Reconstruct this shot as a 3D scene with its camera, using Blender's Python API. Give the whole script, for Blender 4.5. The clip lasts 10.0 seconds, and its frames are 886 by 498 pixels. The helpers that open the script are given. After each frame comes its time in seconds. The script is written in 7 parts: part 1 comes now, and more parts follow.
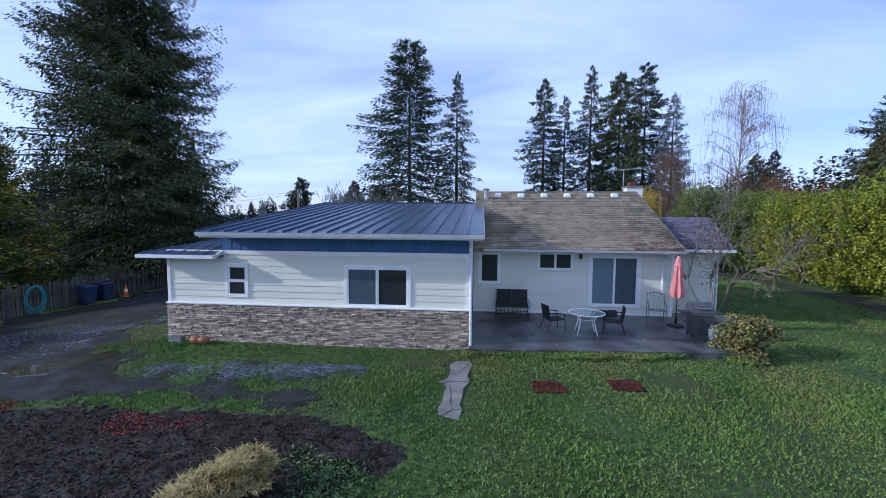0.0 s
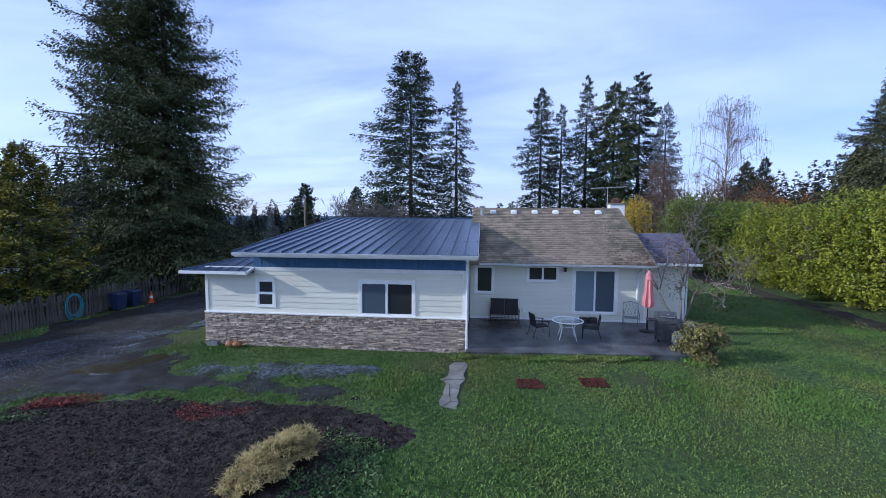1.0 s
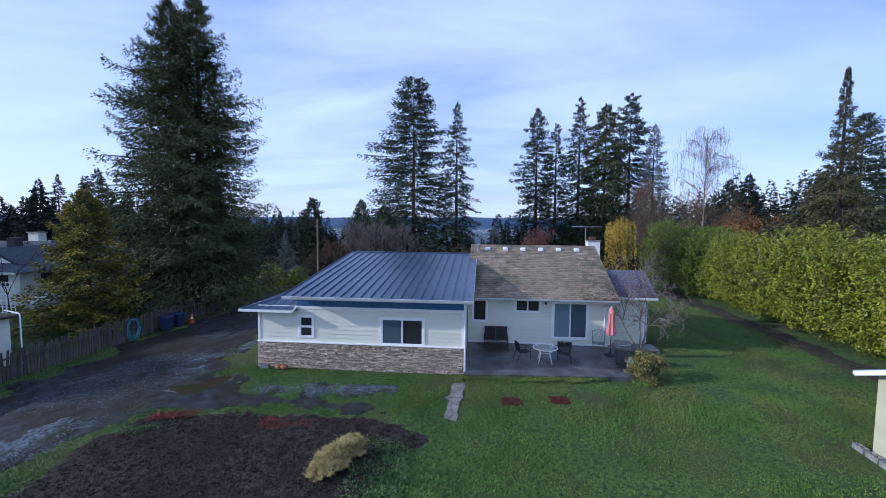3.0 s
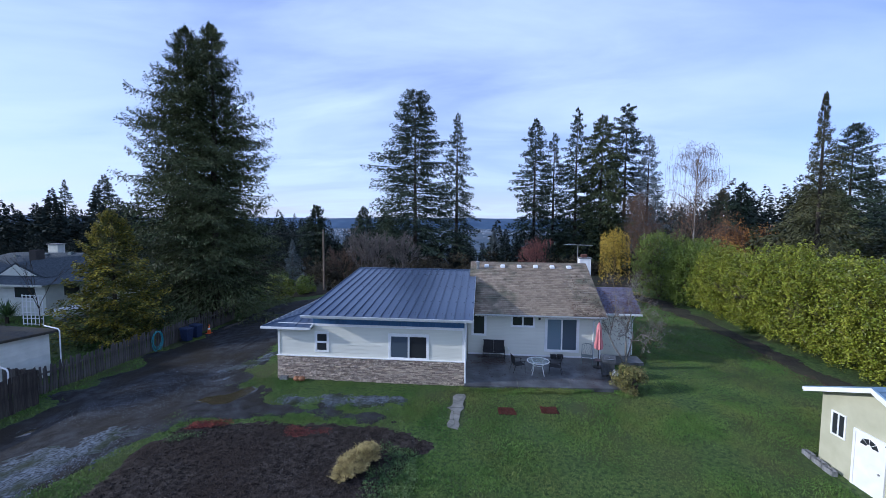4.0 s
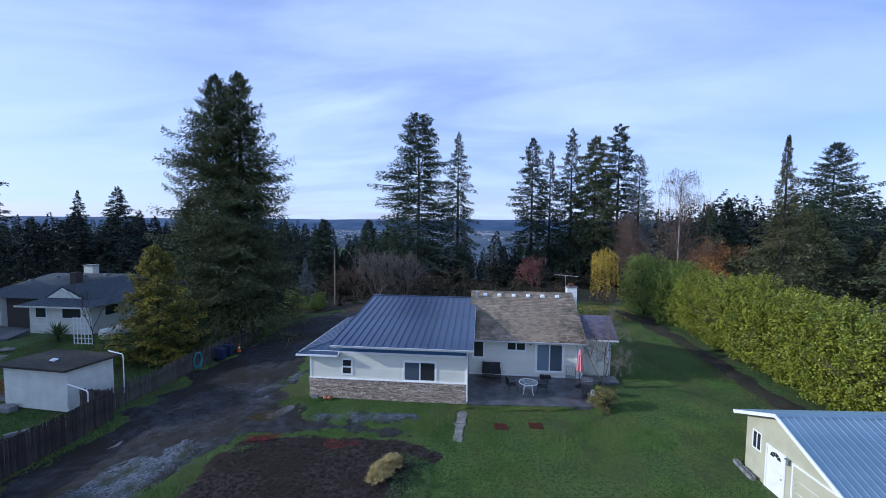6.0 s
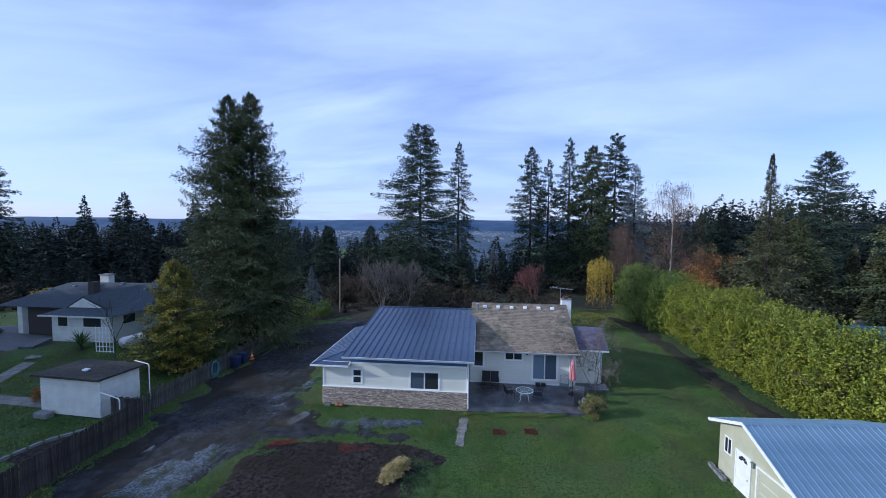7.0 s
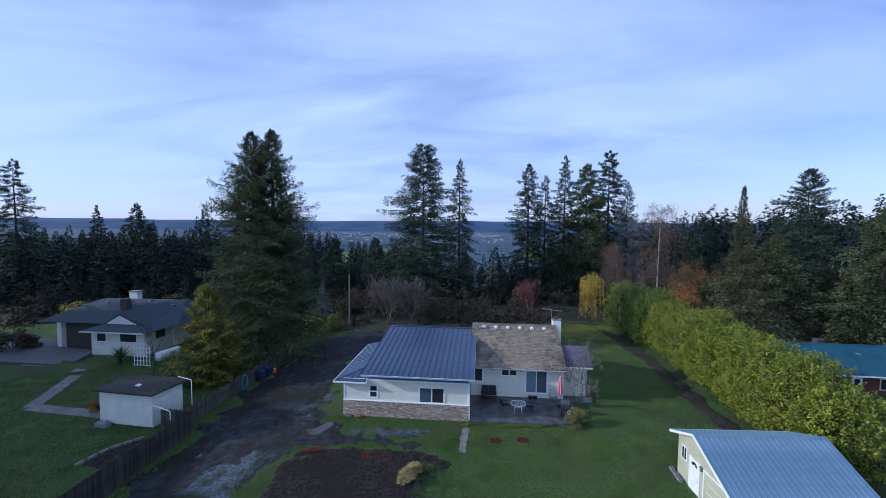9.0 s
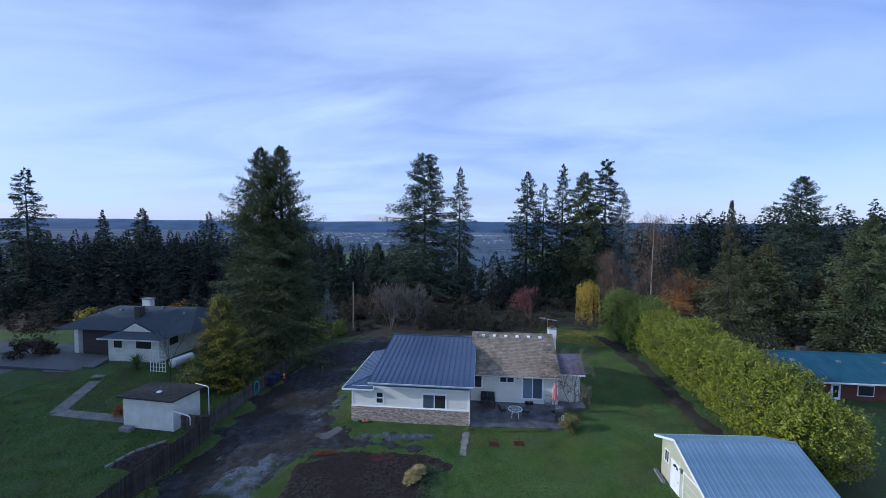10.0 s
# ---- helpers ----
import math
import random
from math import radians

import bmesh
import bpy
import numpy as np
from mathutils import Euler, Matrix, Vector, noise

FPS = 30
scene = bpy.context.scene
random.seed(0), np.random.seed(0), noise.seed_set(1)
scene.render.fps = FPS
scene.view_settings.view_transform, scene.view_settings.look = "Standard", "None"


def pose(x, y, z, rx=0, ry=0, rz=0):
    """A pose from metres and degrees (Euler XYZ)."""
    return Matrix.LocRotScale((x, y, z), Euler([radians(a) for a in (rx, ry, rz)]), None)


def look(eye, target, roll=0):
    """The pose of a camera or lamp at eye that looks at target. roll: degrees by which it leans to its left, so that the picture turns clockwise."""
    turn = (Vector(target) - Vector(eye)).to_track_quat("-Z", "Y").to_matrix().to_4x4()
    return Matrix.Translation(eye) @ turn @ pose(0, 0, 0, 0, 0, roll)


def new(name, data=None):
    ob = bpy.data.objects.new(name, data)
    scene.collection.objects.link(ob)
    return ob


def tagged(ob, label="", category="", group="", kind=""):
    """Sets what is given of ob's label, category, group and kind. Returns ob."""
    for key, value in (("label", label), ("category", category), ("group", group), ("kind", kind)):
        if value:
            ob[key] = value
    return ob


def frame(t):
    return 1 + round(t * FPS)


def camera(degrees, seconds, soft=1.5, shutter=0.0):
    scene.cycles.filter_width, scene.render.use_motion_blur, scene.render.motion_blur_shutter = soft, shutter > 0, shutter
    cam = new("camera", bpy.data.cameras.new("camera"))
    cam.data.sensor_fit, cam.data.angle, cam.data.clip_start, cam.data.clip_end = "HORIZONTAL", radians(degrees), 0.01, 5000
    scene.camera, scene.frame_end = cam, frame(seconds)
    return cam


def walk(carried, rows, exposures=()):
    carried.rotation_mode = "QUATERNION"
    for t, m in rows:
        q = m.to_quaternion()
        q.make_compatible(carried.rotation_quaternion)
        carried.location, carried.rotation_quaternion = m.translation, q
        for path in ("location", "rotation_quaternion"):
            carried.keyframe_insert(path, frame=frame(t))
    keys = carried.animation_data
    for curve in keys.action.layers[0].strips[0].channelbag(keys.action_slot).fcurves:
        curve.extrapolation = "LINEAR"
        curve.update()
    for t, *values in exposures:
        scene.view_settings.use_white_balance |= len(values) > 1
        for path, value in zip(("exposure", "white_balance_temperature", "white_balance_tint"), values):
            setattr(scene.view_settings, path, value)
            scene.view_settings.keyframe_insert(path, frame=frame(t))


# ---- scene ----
cam = camera(95.2, 10.0, soft=0.5)
PATH = [
    (0, (0.371, -12.246, 3.896), (-1.537, 7.609, 2.436), 0.39),
    (0.5, (0.472, -13.284, 4.228), (-1.437, 6.572, 2.786), 0.40),
    (1, (0.558, -14.296, 4.650), (-1.352, 5.561, 3.226), 0.40),
    (1.5, (0.629, -15.289, 5.143), (-1.282, 4.570, 3.736), 0.41),
    (2, (0.687, -16.268, 5.691), (-1.224, 3.592, 4.302), 0.42),
    (2.5, (0.734, -17.239, 6.282), (-1.178, 2.622, 4.909), 0.43),
    (4, (0.815, -20.147, 8.207), (-1.098, -0.283, 6.880), 0.46),
    (4.5, (0.828, -21.126, 8.876), (-1.087, -1.262, 7.562), 0.46),
    (5, (0.834, -22.114, 9.549), (-1.081, -2.249, 8.250), 0.47),
    (5.5, (0.837, -23.112, 10.226), (-1.078, -3.246, 8.939), 0.48),
    (7, (0.831, -26.174, 12.263), (-1.084, -6.306, 11.011), 0.51),
    (7.5, (0.830, -27.216, 12.944), (-1.086, -7.347, 11.703), 0.51),
    (8, (0.830, -28.266, 13.628), (-1.086, -8.396, 12.397), 0.52),
    (8.5, (0.834, -29.321, 14.316), (-1.082, -9.451, 13.095), 0.53),
    (9, (0.842, -30.379, 15.009), (-1.074, -10.508, 13.797), 0.54),
    (9.5, (0.856, -31.436, 15.709), (-1.060, -11.565, 14.506), 0.55),
    (10, (0.877, -32.488, 16.416), (-1.038, -12.616, 15.221), 0.56),
]
walk(cam, [(t, look(eye, target, roll)) for t, eye, target, roll in PATH],
     [(0, 0.10, 5560, 12), (4.5, 0.03, 5520, 12), (7.5, -0.10, 5420, 10.5), (10, -0.18, 5400, 10.5)])

# ---- light ----
world = bpy.data.worlds.new("world")
scene.world = world
world.use_nodes = True
wn, wl = world.node_tree.nodes, world.node_tree.links
wn.clear()
SUN_DIR = Vector((-0.905, -0.215, 0.366)).normalized()
sky = wn.new("ShaderNodeTexSky")
sky.sky_type = "NISHITA"
sky.sun_disc = False
sky.sun_elevation = math.asin(SUN_DIR.z)
sky.sun_rotation = math.atan2(SUN_DIR.x, SUN_DIR.y)
sky.air_density, sky.dust_density, sky.ozone_density = 1.0, 0.6, 2.0
wcoord = wn.new("ShaderNodeTexCoord")
wsep = wn.new("ShaderNodeSeparateXYZ")
wl.new(wcoord.outputs["Generated"], wsep.inputs[0])


def wmath(op, a, b=None, clamp=False):
    n = wn.new("ShaderNodeMath")
    n.operation = op
    n.use_clamp = clamp
    for i, v in enumerate((a, b)):
        if v is None:
            continue
        if isinstance(v, (int, float)):
            n.inputs[i].default_value = v
        else:
            wl.new(v, n.inputs[i])
    return n.outputs[0]


# cloud layer: the view direction laid onto a flat sheet high above
den = wmath("ADD", wmath("MAXIMUM", wsep.outputs[2], 0.0), 0.16)
wcomb = wn.new("ShaderNodeCombineXYZ")
wl.new(wmath("DIVIDE", wsep.outputs[0], den), wcomb.inputs[0])
wl.new(wmath("DIVIDE", wsep.outputs[1], den), wcomb.inputs[1])
wmap = wn.new("ShaderNodeMapping")
wmap.inputs["Scale"].default_value = (0.65, 1.25, 1.0)
wmap.inputs["Rotation"].default_value = (0, 0, 0.35)
wmap.inputs["Location"].default_value = (1.9, 0.4, 0)
wl.new(wcomb.outputs[0], wmap.inputs[0])
wnoise = wn.new("ShaderNodeTexNoise")
wnoise.inputs["Scale"].default_value = 1.0
wnoise.inputs["Detail"].default_value = 7.0
wnoise.inputs["Roughness"].default_value = 0.52
wnoise.inputs["Distortion"].default_value = 0.5
wl.new(wmap.outputs[0], wnoise.inputs["Vector"])
wramp = wn.new("ShaderNodeValToRGB")
wramp.color_ramp.elements[0].position, wramp.color_ramp.elements[0].color = 0.36, (0.36, 0.36, 0.36, 1)
wramp.color_ramp.elements[1].position, wramp.color_ramp.elements[1].color = 0.68, (1, 1, 1, 1)
wl.new(wnoise.outputs[0], wramp.inputs[0])
wmix = wn.new("ShaderNodeMix")
wmix.data_type = "RGBA"
wl.new(wmath("MULTIPLY", wramp.outputs[0], wmath("SUBTRACT", 0.92, wmath("MULTIPLY", wsep.outputs[0], 0.38), True)), wmix.inputs[0])
wgain = wn.new("ShaderNodeVectorMath")
wgain.operation = "MULTIPLY"
wgain.inputs[1].default_value = (1.12, 1.06, 1.45)
wl.new(sky.outputs[0], wgain.inputs[0])
wl.new(wgain.outputs[0], wmix.inputs[6])
wmix.inputs[7].default_value = (5.9, 7.0, 9.2, 1)
wbg = wn.new("ShaderNodeBackground")
wbg.inputs["Strength"].default_value = 0.125
wl.new(wmix.outputs[2], wbg.inputs[0])
wout = wn.new("ShaderNodeOutputWorld")
wl.new(wbg.outputs[0], wout.inputs[0])

sun = new("sun", bpy.data.lights.new("sun", "SUN"))
sun.data.energy, sun.data.angle, sun.data.color = 3.3, radians(0.9), (1.0, 0.94, 0.85)
sun.matrix_world = look(SUN_DIR * 200, (0, 0, 0))


# ---- materials ----
def mat(name, c1, c2=None, scale=8.0, rough=0.7, bump=0.15, metal=0.0, detail=6.0, fine=None, stretch=(1, 1, 1), rnd=0.0,
        island=0.0, spec=0.4, dist=0.02, lo=0.35, hi=0.65, coords="Object", c3=None, patch=0.6):
    """Two-scale noise colour with relief. rnd: spread of value from piece to piece; island: the same inside a joined mesh."""
    m = bpy.data.materials.new(name)
    m.use_nodes = True
    nt = m.node_tree
    n, l = nt.nodes, nt.links
    b = n["Principled BSDF"]
    b.inputs["Metallic"].default_value = metal
    b.inputs["Specular IOR Level"].default_value = spec
    c2 = c2 or tuple(min(1, v * 1.35) for v in c1)
    tc = n.new("ShaderNodeTexCoord")
    mp = n.new("ShaderNodeMapping")
    mp.inputs["Scale"].default_value = stretch
    l.new(tc.outputs[coords], mp.inputs[0])
    a = n.new("ShaderNodeTexNoise")
    a.inputs["Scale"].default_value, a.inputs["Detail"].default_value = scale, detail
    l.new(mp.outputs[0], a.inputs["Vector"])
    r = n.new("ShaderNodeValToRGB")
    r.color_ramp.elements[0].position, r.color_ramp.elements[0].color = lo, (*c1, 1)
    r.color_ramp.elements[1].position, r.color_ramp.elements[1].color = hi, (*c2, 1)
    l.new(a.outputs[0], r.inputs[0])
    col = r.outputs[0]
    if c3:
        g = n.new("ShaderNodeTexNoise")
        g.inputs["Scale"].default_value, g.inputs["Detail"].default_value = patch, 5.0
        l.new(mp.outputs[0], g.inputs["Vector"])
        gr = n.new("ShaderNodeMapRange")
        gr.inputs[1].default_value, gr.inputs[2].default_value = 0.46, 0.64
        l.new(g.outputs[0], gr.inputs[0])
        mx = n.new("ShaderNodeMix")
        mx.data_type = "RGBA"
        l.new(gr.outputs[0], mx.inputs[0])
        l.new(col, mx.inputs[6])
        mx.inputs[7].default_value = (*c3, 1)
        col = mx.outputs[2]
    if rnd or island:
        hs = n.new("ShaderNodeHueSaturation")
        src = n.new("ShaderNodeObjectInfo").outputs["Random"] if rnd else n.new("ShaderNodeNewGeometry").outputs["Random Per Island"]
        k = rnd or island
        mr = n.new("ShaderNodeMapRange")
        mr.inputs[3].default_value, mr.inputs[4].default_value = 1 - k, 1 + k
        l.new(src, mr.inputs[0])
        l.new(mr.outputs[0], hs.inputs["Value"])
        mh = n.new("ShaderNodeMapRange")
        mh.inputs[3].default_value, mh.inputs[4].default_value = 0.5 - 0.03 * k, 0.5 + 0.03 * k
        l.new(src, mh.inputs[0])
        l.new(mh.outputs[0], hs.inputs["Hue"])
        l.new(col, hs.inputs["Color"])
        col = hs.outputs[0]
    l.new(col, b.inputs["Base Color"])
    f = n.new("ShaderNodeTexNoise")
    f.inputs["Scale"].default_value, f.inputs["Detail"].default_value = fine or scale * 6, 4.0
    l.new(mp.outputs[0], f.inputs["Vector"])
    rr = n.new("ShaderNodeMapRange")
    rr.inputs[3].default_value, rr.inputs[4].default_value = max(0.02, rough - 0.12), min(1, rough + 0.12)
    l.new(f.outputs[0], rr.inputs[0])
    l.new(rr.outputs[0], b.inputs["Roughness"])
    if bump:
        bp = n.new("ShaderNodeBump")
        bp.inputs["Strength"].default_value, bp.inputs["Distance"].default_value = bump, dist
        l.new(f.outputs[0], bp.inputs["Height"])
        l.new(bp.outputs[0], b.inputs["Normal"])
    return m


def glass_mat(name, tint=(0.03, 0.034, 0.038), rough=0.04):
    m = bpy.data.materials.new(name)
    m.use_nodes = True
    b = m.node_tree.nodes["Principled BSDF"]
    b.inputs["Base Color"].default_value = (*tint, 1)
    b.inputs["Roughness"].default_value = rough
    b.inputs["Specular IOR Level"].default_value = 0.6
    return m


def clear_mat(name):
    m = bpy.data.materials.new(name)
    m.use_nodes = True
    b = m.node_tree.nodes["Principled BSDF"]
    b.inputs["Base Color"].default_value = (0.85, 0.93, 0.92, 1)
    b.inputs["Roughness"].default_value = 0.05
    b.inputs["Transmission Weight"].default_value = 0.9
    return m


SIDING = mat("painted_siding", (0.67, 0.66, 0.57), (0.74, 0.73, 0.64), 1.6, 0.55, 0.06, rnd=0.025, fine=60, stretch=(0.4, 1, 2), coords="Object")
WHITE = mat("white_trim_paint", (0.78, 0.78, 0.77), (0.86, 0.86, 0.85), 3.0, 0.42, 0.04, fine=40)
GUTTER = mat("white_gutter_metal", (0.66, 0.68, 0.70), (0.78, 0.79, 0.80), 2.0, 0.35, 0.03, fine=30)
BLUE = mat("blue_board_paint", (0.035, 0.105, 0.245), (0.055, 0.14, 0.30), 2.5, 0.55, 0.08, rnd=0.08, stretch=(4, 4, 0.6))
METAL_ROOF = mat("blue_grey_metal_roofing", (0.060, 0.090, 0.155), (0.080, 0.115, 0.185), 0.7, 0.31, 0.03, metal=0.45, rnd=0.06, fine=5, stretch=(2, 0.5, 1), spec=0.5)
STONE = mat("stacked_stone", (0.28, 0.22, 0.175), (0.56, 0.46, 0.38), 9.0, 0.88, 0.5, rnd=0.42, fine=45, dist=0.03)
STONE_I = mat("stacked_stone_joined", (0.28, 0.22, 0.175), (0.56, 0.46, 0.38), 9.0, 0.88, 0.5, island=0.42, fine=45, dist=0.03)
MORTAR = mat("dark_mortar", (0.05, 0.045, 0.04), (0.08, 0.07, 0.065), 20, 0.95, 0.4)
SHINGLE = mat("brown_asphalt_shingle", (0.21, 0.165, 0.12), (0.33, 0.265, 0.20), 3.0, 0.92, 0.6, rnd=0.22, fine=120, c3=(0.13, 0.12, 0.085), patch=0.8)
SHINGLE_I = mat("brown_asphalt_shingle_joined", (0.21, 0.165, 0.12), (0.33, 0.265, 0.20), 3.0, 0.92, 0.6, island=0.22, fine=120, c3=(0.13, 0.12, 0.085), patch=0.8)
SHINGLE_PURPLE = mat("mossy_purple_grey_shingle", (0.095, 0.092, 0.14), (0.18, 0.17, 0.225), 4.0, 0.9, 0.6, rnd=0.2, fine=110, c3=(0.15, 0.08, 0.05), patch=3.0)
SHINGLE_DARK = mat("dark_grey_shingle", (0.026, 0.038, 0.050), (0.070, 0.088, 0.108), 7.0, 0.9, 0.5, rnd=0.15, fine=60)
GLASS = glass_mat("dark_window_glass")
GLASS_BLUE = glass_mat("curtained_door_glass", (0.16, 0.22, 0.27), 0.08)
GLASS_GREY = glass_mat("screened_glass", (0.075, 0.10, 0.13), 0.1)
CLEAR = clear_mat("table_glass")
CONCRETE = mat("wet_patio_concrete", (0.060, 0.063, 0.070), (0.145, 0.150, 0.160), 2.6, 0.32, 0.12, fine=35, c3=(0.040, 0.040, 0.044), patch=1.3, spec=0.5)
CONCRETE_DRY = mat("old_pale_concrete", (0.13, 0.13, 0.118), (0.215, 0.21, 0.19), 2.5, 0.9, 0.3, rnd=0.12, fine=40)
GRASS_GROUND = mat("lawn", (0.022, 0.054, 0.010), (0.095, 0.155, 0.032), 7.0, 0.9, 1.0, fine=40, dist=0.08, c3=(0.060, 0.075, 0.022), patch=0.22, coords="Object", detail=9)
BLADE = mat("grass_blades", (0.058, 0.128, 0.020), (0.125, 0.210, 0.040), 0.5, 0.75, 0, island=0.38, c3=(0.150, 0.185, 0.045), patch=0.35)
GRAVEL = mat("driveway_gravel", (0.010, 0.010, 0.0105), (0.044, 0.048, 0.056), 1.8, 0.85, 0.9, fine=45, dist=0.05, spec=0.25, c3=(0.018, 0.015, 0.010), patch=0.25, detail=12)
GRAVEL_BLUE = mat("blue_grey_crushed_stone", (0.024, 0.029, 0.032), (0.155, 0.185, 0.230), 10.0, 0.9, 1.0, fine=38, dist=0.05, c3=(0.030, 0.040, 0.020), patch=0.8, detail=12, spec=0.2)
GRAVEL_PALE = mat("pale_crushed_gravel", (0.11, 0.125, 0.145), (0.29, 0.32, 0.365), 5, 0.85, 0.2, island=0.5)
SOIL = mat("garden_soil", (0.018, 0.0145, 0.0128), (0.066, 0.055, 0.048), 5.0, 0.95, 1.0, fine=16, dist=0.1, c3=(0.034, 0.026, 0.022), spec=0.1, patch=0.35, detail=9)
DUFF = mat("dark_leaf_litter", (0.016, 0.013, 0.009), (0.045, 0.036, 0.022), 1.2, 0.95, 0.8, fine=9, dist=0.1, c3=(0.030, 0.038, 0.014), patch=0.15, detail=8)
CLOD = mat("soil_clods", (0.018, 0.0145, 0.013), (0.060, 0.050, 0.045), 4, 0.95, 0.3, island=0.5, spec=0.1)
MULCH = mat("red_brown_mulch", (0.07, 0.018, 0.014), (0.16, 0.05, 0.035), 30, 0.9, 0.8, island=0.4, fine=50)
PEBBLE = mat("soil_pebbles", (0.06, 0.052, 0.048), (0.17, 0.155, 0.145), 5, 0.9, 0.2, island=0.5)
PUDDLE = glass_mat("muddy_water", (0.05, 0.042, 0.025), 0.06)
BARK = mat("bark", (0.030, 0.024, 0.020), (0.075, 0.060, 0.048), 6, 0.95, 0.8, stretch=(1, 1, 0.25), fine=20)
BARK_PALE = mat("pale_lichened_bark", (0.13, 0.115, 0.10), (0.27, 0.245, 0.21), 7, 0.9, 0.4, fine=25)
BARK_BIRCH = mat("white_birch_bark", (0.20, 0.185, 0.17), (0.38, 0.355, 0.33), 3, 0.8, 0.3, fine=12, stretch=(1, 1, 3))
TWIG_RED = mat("reddish_twigs", (0.13, 0.055, 0.05), (0.21, 0.09, 0.08), 4, 0.9, 0, island=0.3)
TWIG_GREY = mat("grey_brown_twigs", (0.10, 0.085, 0.078), (0.19, 0.165, 0.15), 4, 0.9, 0, island=0.3)
TWIG_BROWN = mat("brown_twigs", (0.065, 0.043, 0.034), (0.13, 0.088, 0.066), 4, 0.9, 0, island=0.3)


def leaf(name, c1, c2, rough=0.6, isl=0.4, scale=0.35):
    return mat(name, c1, c2, scale, rough, 0, island=isl, lo=0.4, hi=0.6, spec=0.3)


FIR = leaf("fir_needles", (0.021, 0.038, 0.026), (0.052, 0.076, 0.043), 0.7)
CEDAR = leaf("cedar_foliage", (0.042, 0.058, 0.024), (0.095, 0.112, 0.046), 0.7, 0.5)
CYPRESS = leaf("cypress_sprays", (0.060, 0.072, 0.016), (0.130, 0.135, 0.030), 0.6, 0.5, 0.6)
FIR_BLUE = leaf("blue_spruce_needles", (0.085, 0.115, 0.125), (0.16, 0.19, 0.20))
FIR_BROWN = leaf("brown_green_cedar_foliage", (0.045, 0.050, 0.020), (0.085, 0.085, 0.035))
LAUREL = leaf("laurel_leaves", (0.125, 0.155, 0.014), (0.24, 0.255, 0.028), 0.42, 0.55, 0.8)
LAUREL_DEEP = leaf("deep_green_laurel_leaves", (0.085, 0.130, 0.018), (0.16, 0.205, 0.034), 0.45, 0.4, 0.8)
GOLD_LEAF = leaf("golden_green_leaves", (0.17, 0.15, 0.02), (0.37, 0.295, 0.036), 0.6, 0.5, 0.6)
YELLOW_LEAF = leaf("yellow_willow_leaves", (0.33, 0.23, 0.03), (0.50, 0.36, 0.06), 0.6, 0.35)
ORANGE_LEAF = leaf("orange_brown_leaves", (0.24, 0.105, 0.032), (0.40, 0.19, 0.055), 0.7, 0.4)
RHODO = leaf("rhododendron_leaves", (0.10, 0.10, 0.03), (0.21, 0.18, 0.06), 0.5, 0.5, 2.0)
BRUSH = leaf("dark_brush", (0.026, 0.024, 0.014), (0.062, 0.050, 0.030), 0.8, 0.5, 0.5)
STRAW = leaf("dry_straw_grass", (0.24, 0.185, 0.070), (0.50, 0.40, 0.17), 0.8, 0.35, 3.0)
WEED = leaf("green_weeds", (0.05, 0.10, 0.03), (0.12, 0.18, 0.06), 0.6, 0.4, 2.0)
REDLEAF = leaf("red_groundcover", (0.15, 0.03, 0.03), (0.30, 0.07, 0.05), 0.7, 0.45, 2.0)
DEAD_LEAF = leaf("fallen_leaves", (0.050, 0.028, 0.022), (0.11, 0.055, 0.038), 0.8, 0.5, 2.0)
FENCE_WOOD = mat("weathered_grey_fence_wood", (0.056, 0.051, 0.047), (0.125, 0.115, 0.108), 4, 0.92, 0.5, rnd=0.3, stretch=(3, 3, 0.4), fine=30, c3=(0.08, 0.075, 0.06), patch=2)
FENCE_DARK = mat("dark_damp_fence_wood", (0.028, 0.024, 0.021), (0.062, 0.052, 0.045), 4, 0.92, 0.5, rnd=0.4, stretch=(3, 3, 0.4), fine=30)
POLE_WOOD = mat("weathered_pole_wood", (0.16, 0.12, 0.09), (0.28, 0.23, 0.18), 4, 0.9, 0.4, stretch=(3, 3, 0.3))
BLACK_METAL = mat("black_powder_coat", (0.012, 0.012, 0.013), (0.025, 0.025, 0.027), 20, 0.45, 0.05)
GREY_METAL = mat("grey_painted_metal", (0.13, 0.16, 0.16), (0.20, 0.24, 0.24), 12, 0.5, 0.05)
DARK_WEAVE = mat("dark_sling_fabric", (0.018, 0.018, 0.02), (0.035, 0.034, 0.036), 60, 0.85, 0.3)
STEEL = mat("dull_steel", (0.35, 0.35, 0.36), (0.5, 0.5, 0.51), 8, 0.35, 0.05, metal=0.9)
PINK = mat("faded_coral_canvas", (0.52, 0.17, 0.18), (0.66, 0.28, 0.28), 3, 0.85, 0.1, stretch=(6, 6, 0.6))
GRILL_GREY = mat("grill_enamel", (0.045, 0.05, 0.055), (0.085, 0.09, 0.10), 8, 0.38, 0.05)
TANK = mat("white_tank_paint", (0.62, 0.63, 0.63), (0.74, 0.75, 0.75), 6, 0.4, 0.05)
TERRACOTTA = mat("terracotta", (0.40, 0.17, 0.09), (0.52, 0.25, 0.14), 6, 0.85, 0.2)
ORANGE = mat("pumpkin_skin", (0.24, 0.10, 0.045), (0.36, 0.17, 0.08), 5, 0.55, 0.1)
BLOCK = mat("concrete_block", (0.16, 0.16, 0.16), (0.27, 0.27, 0.27), 12, 0.95, 0.5)
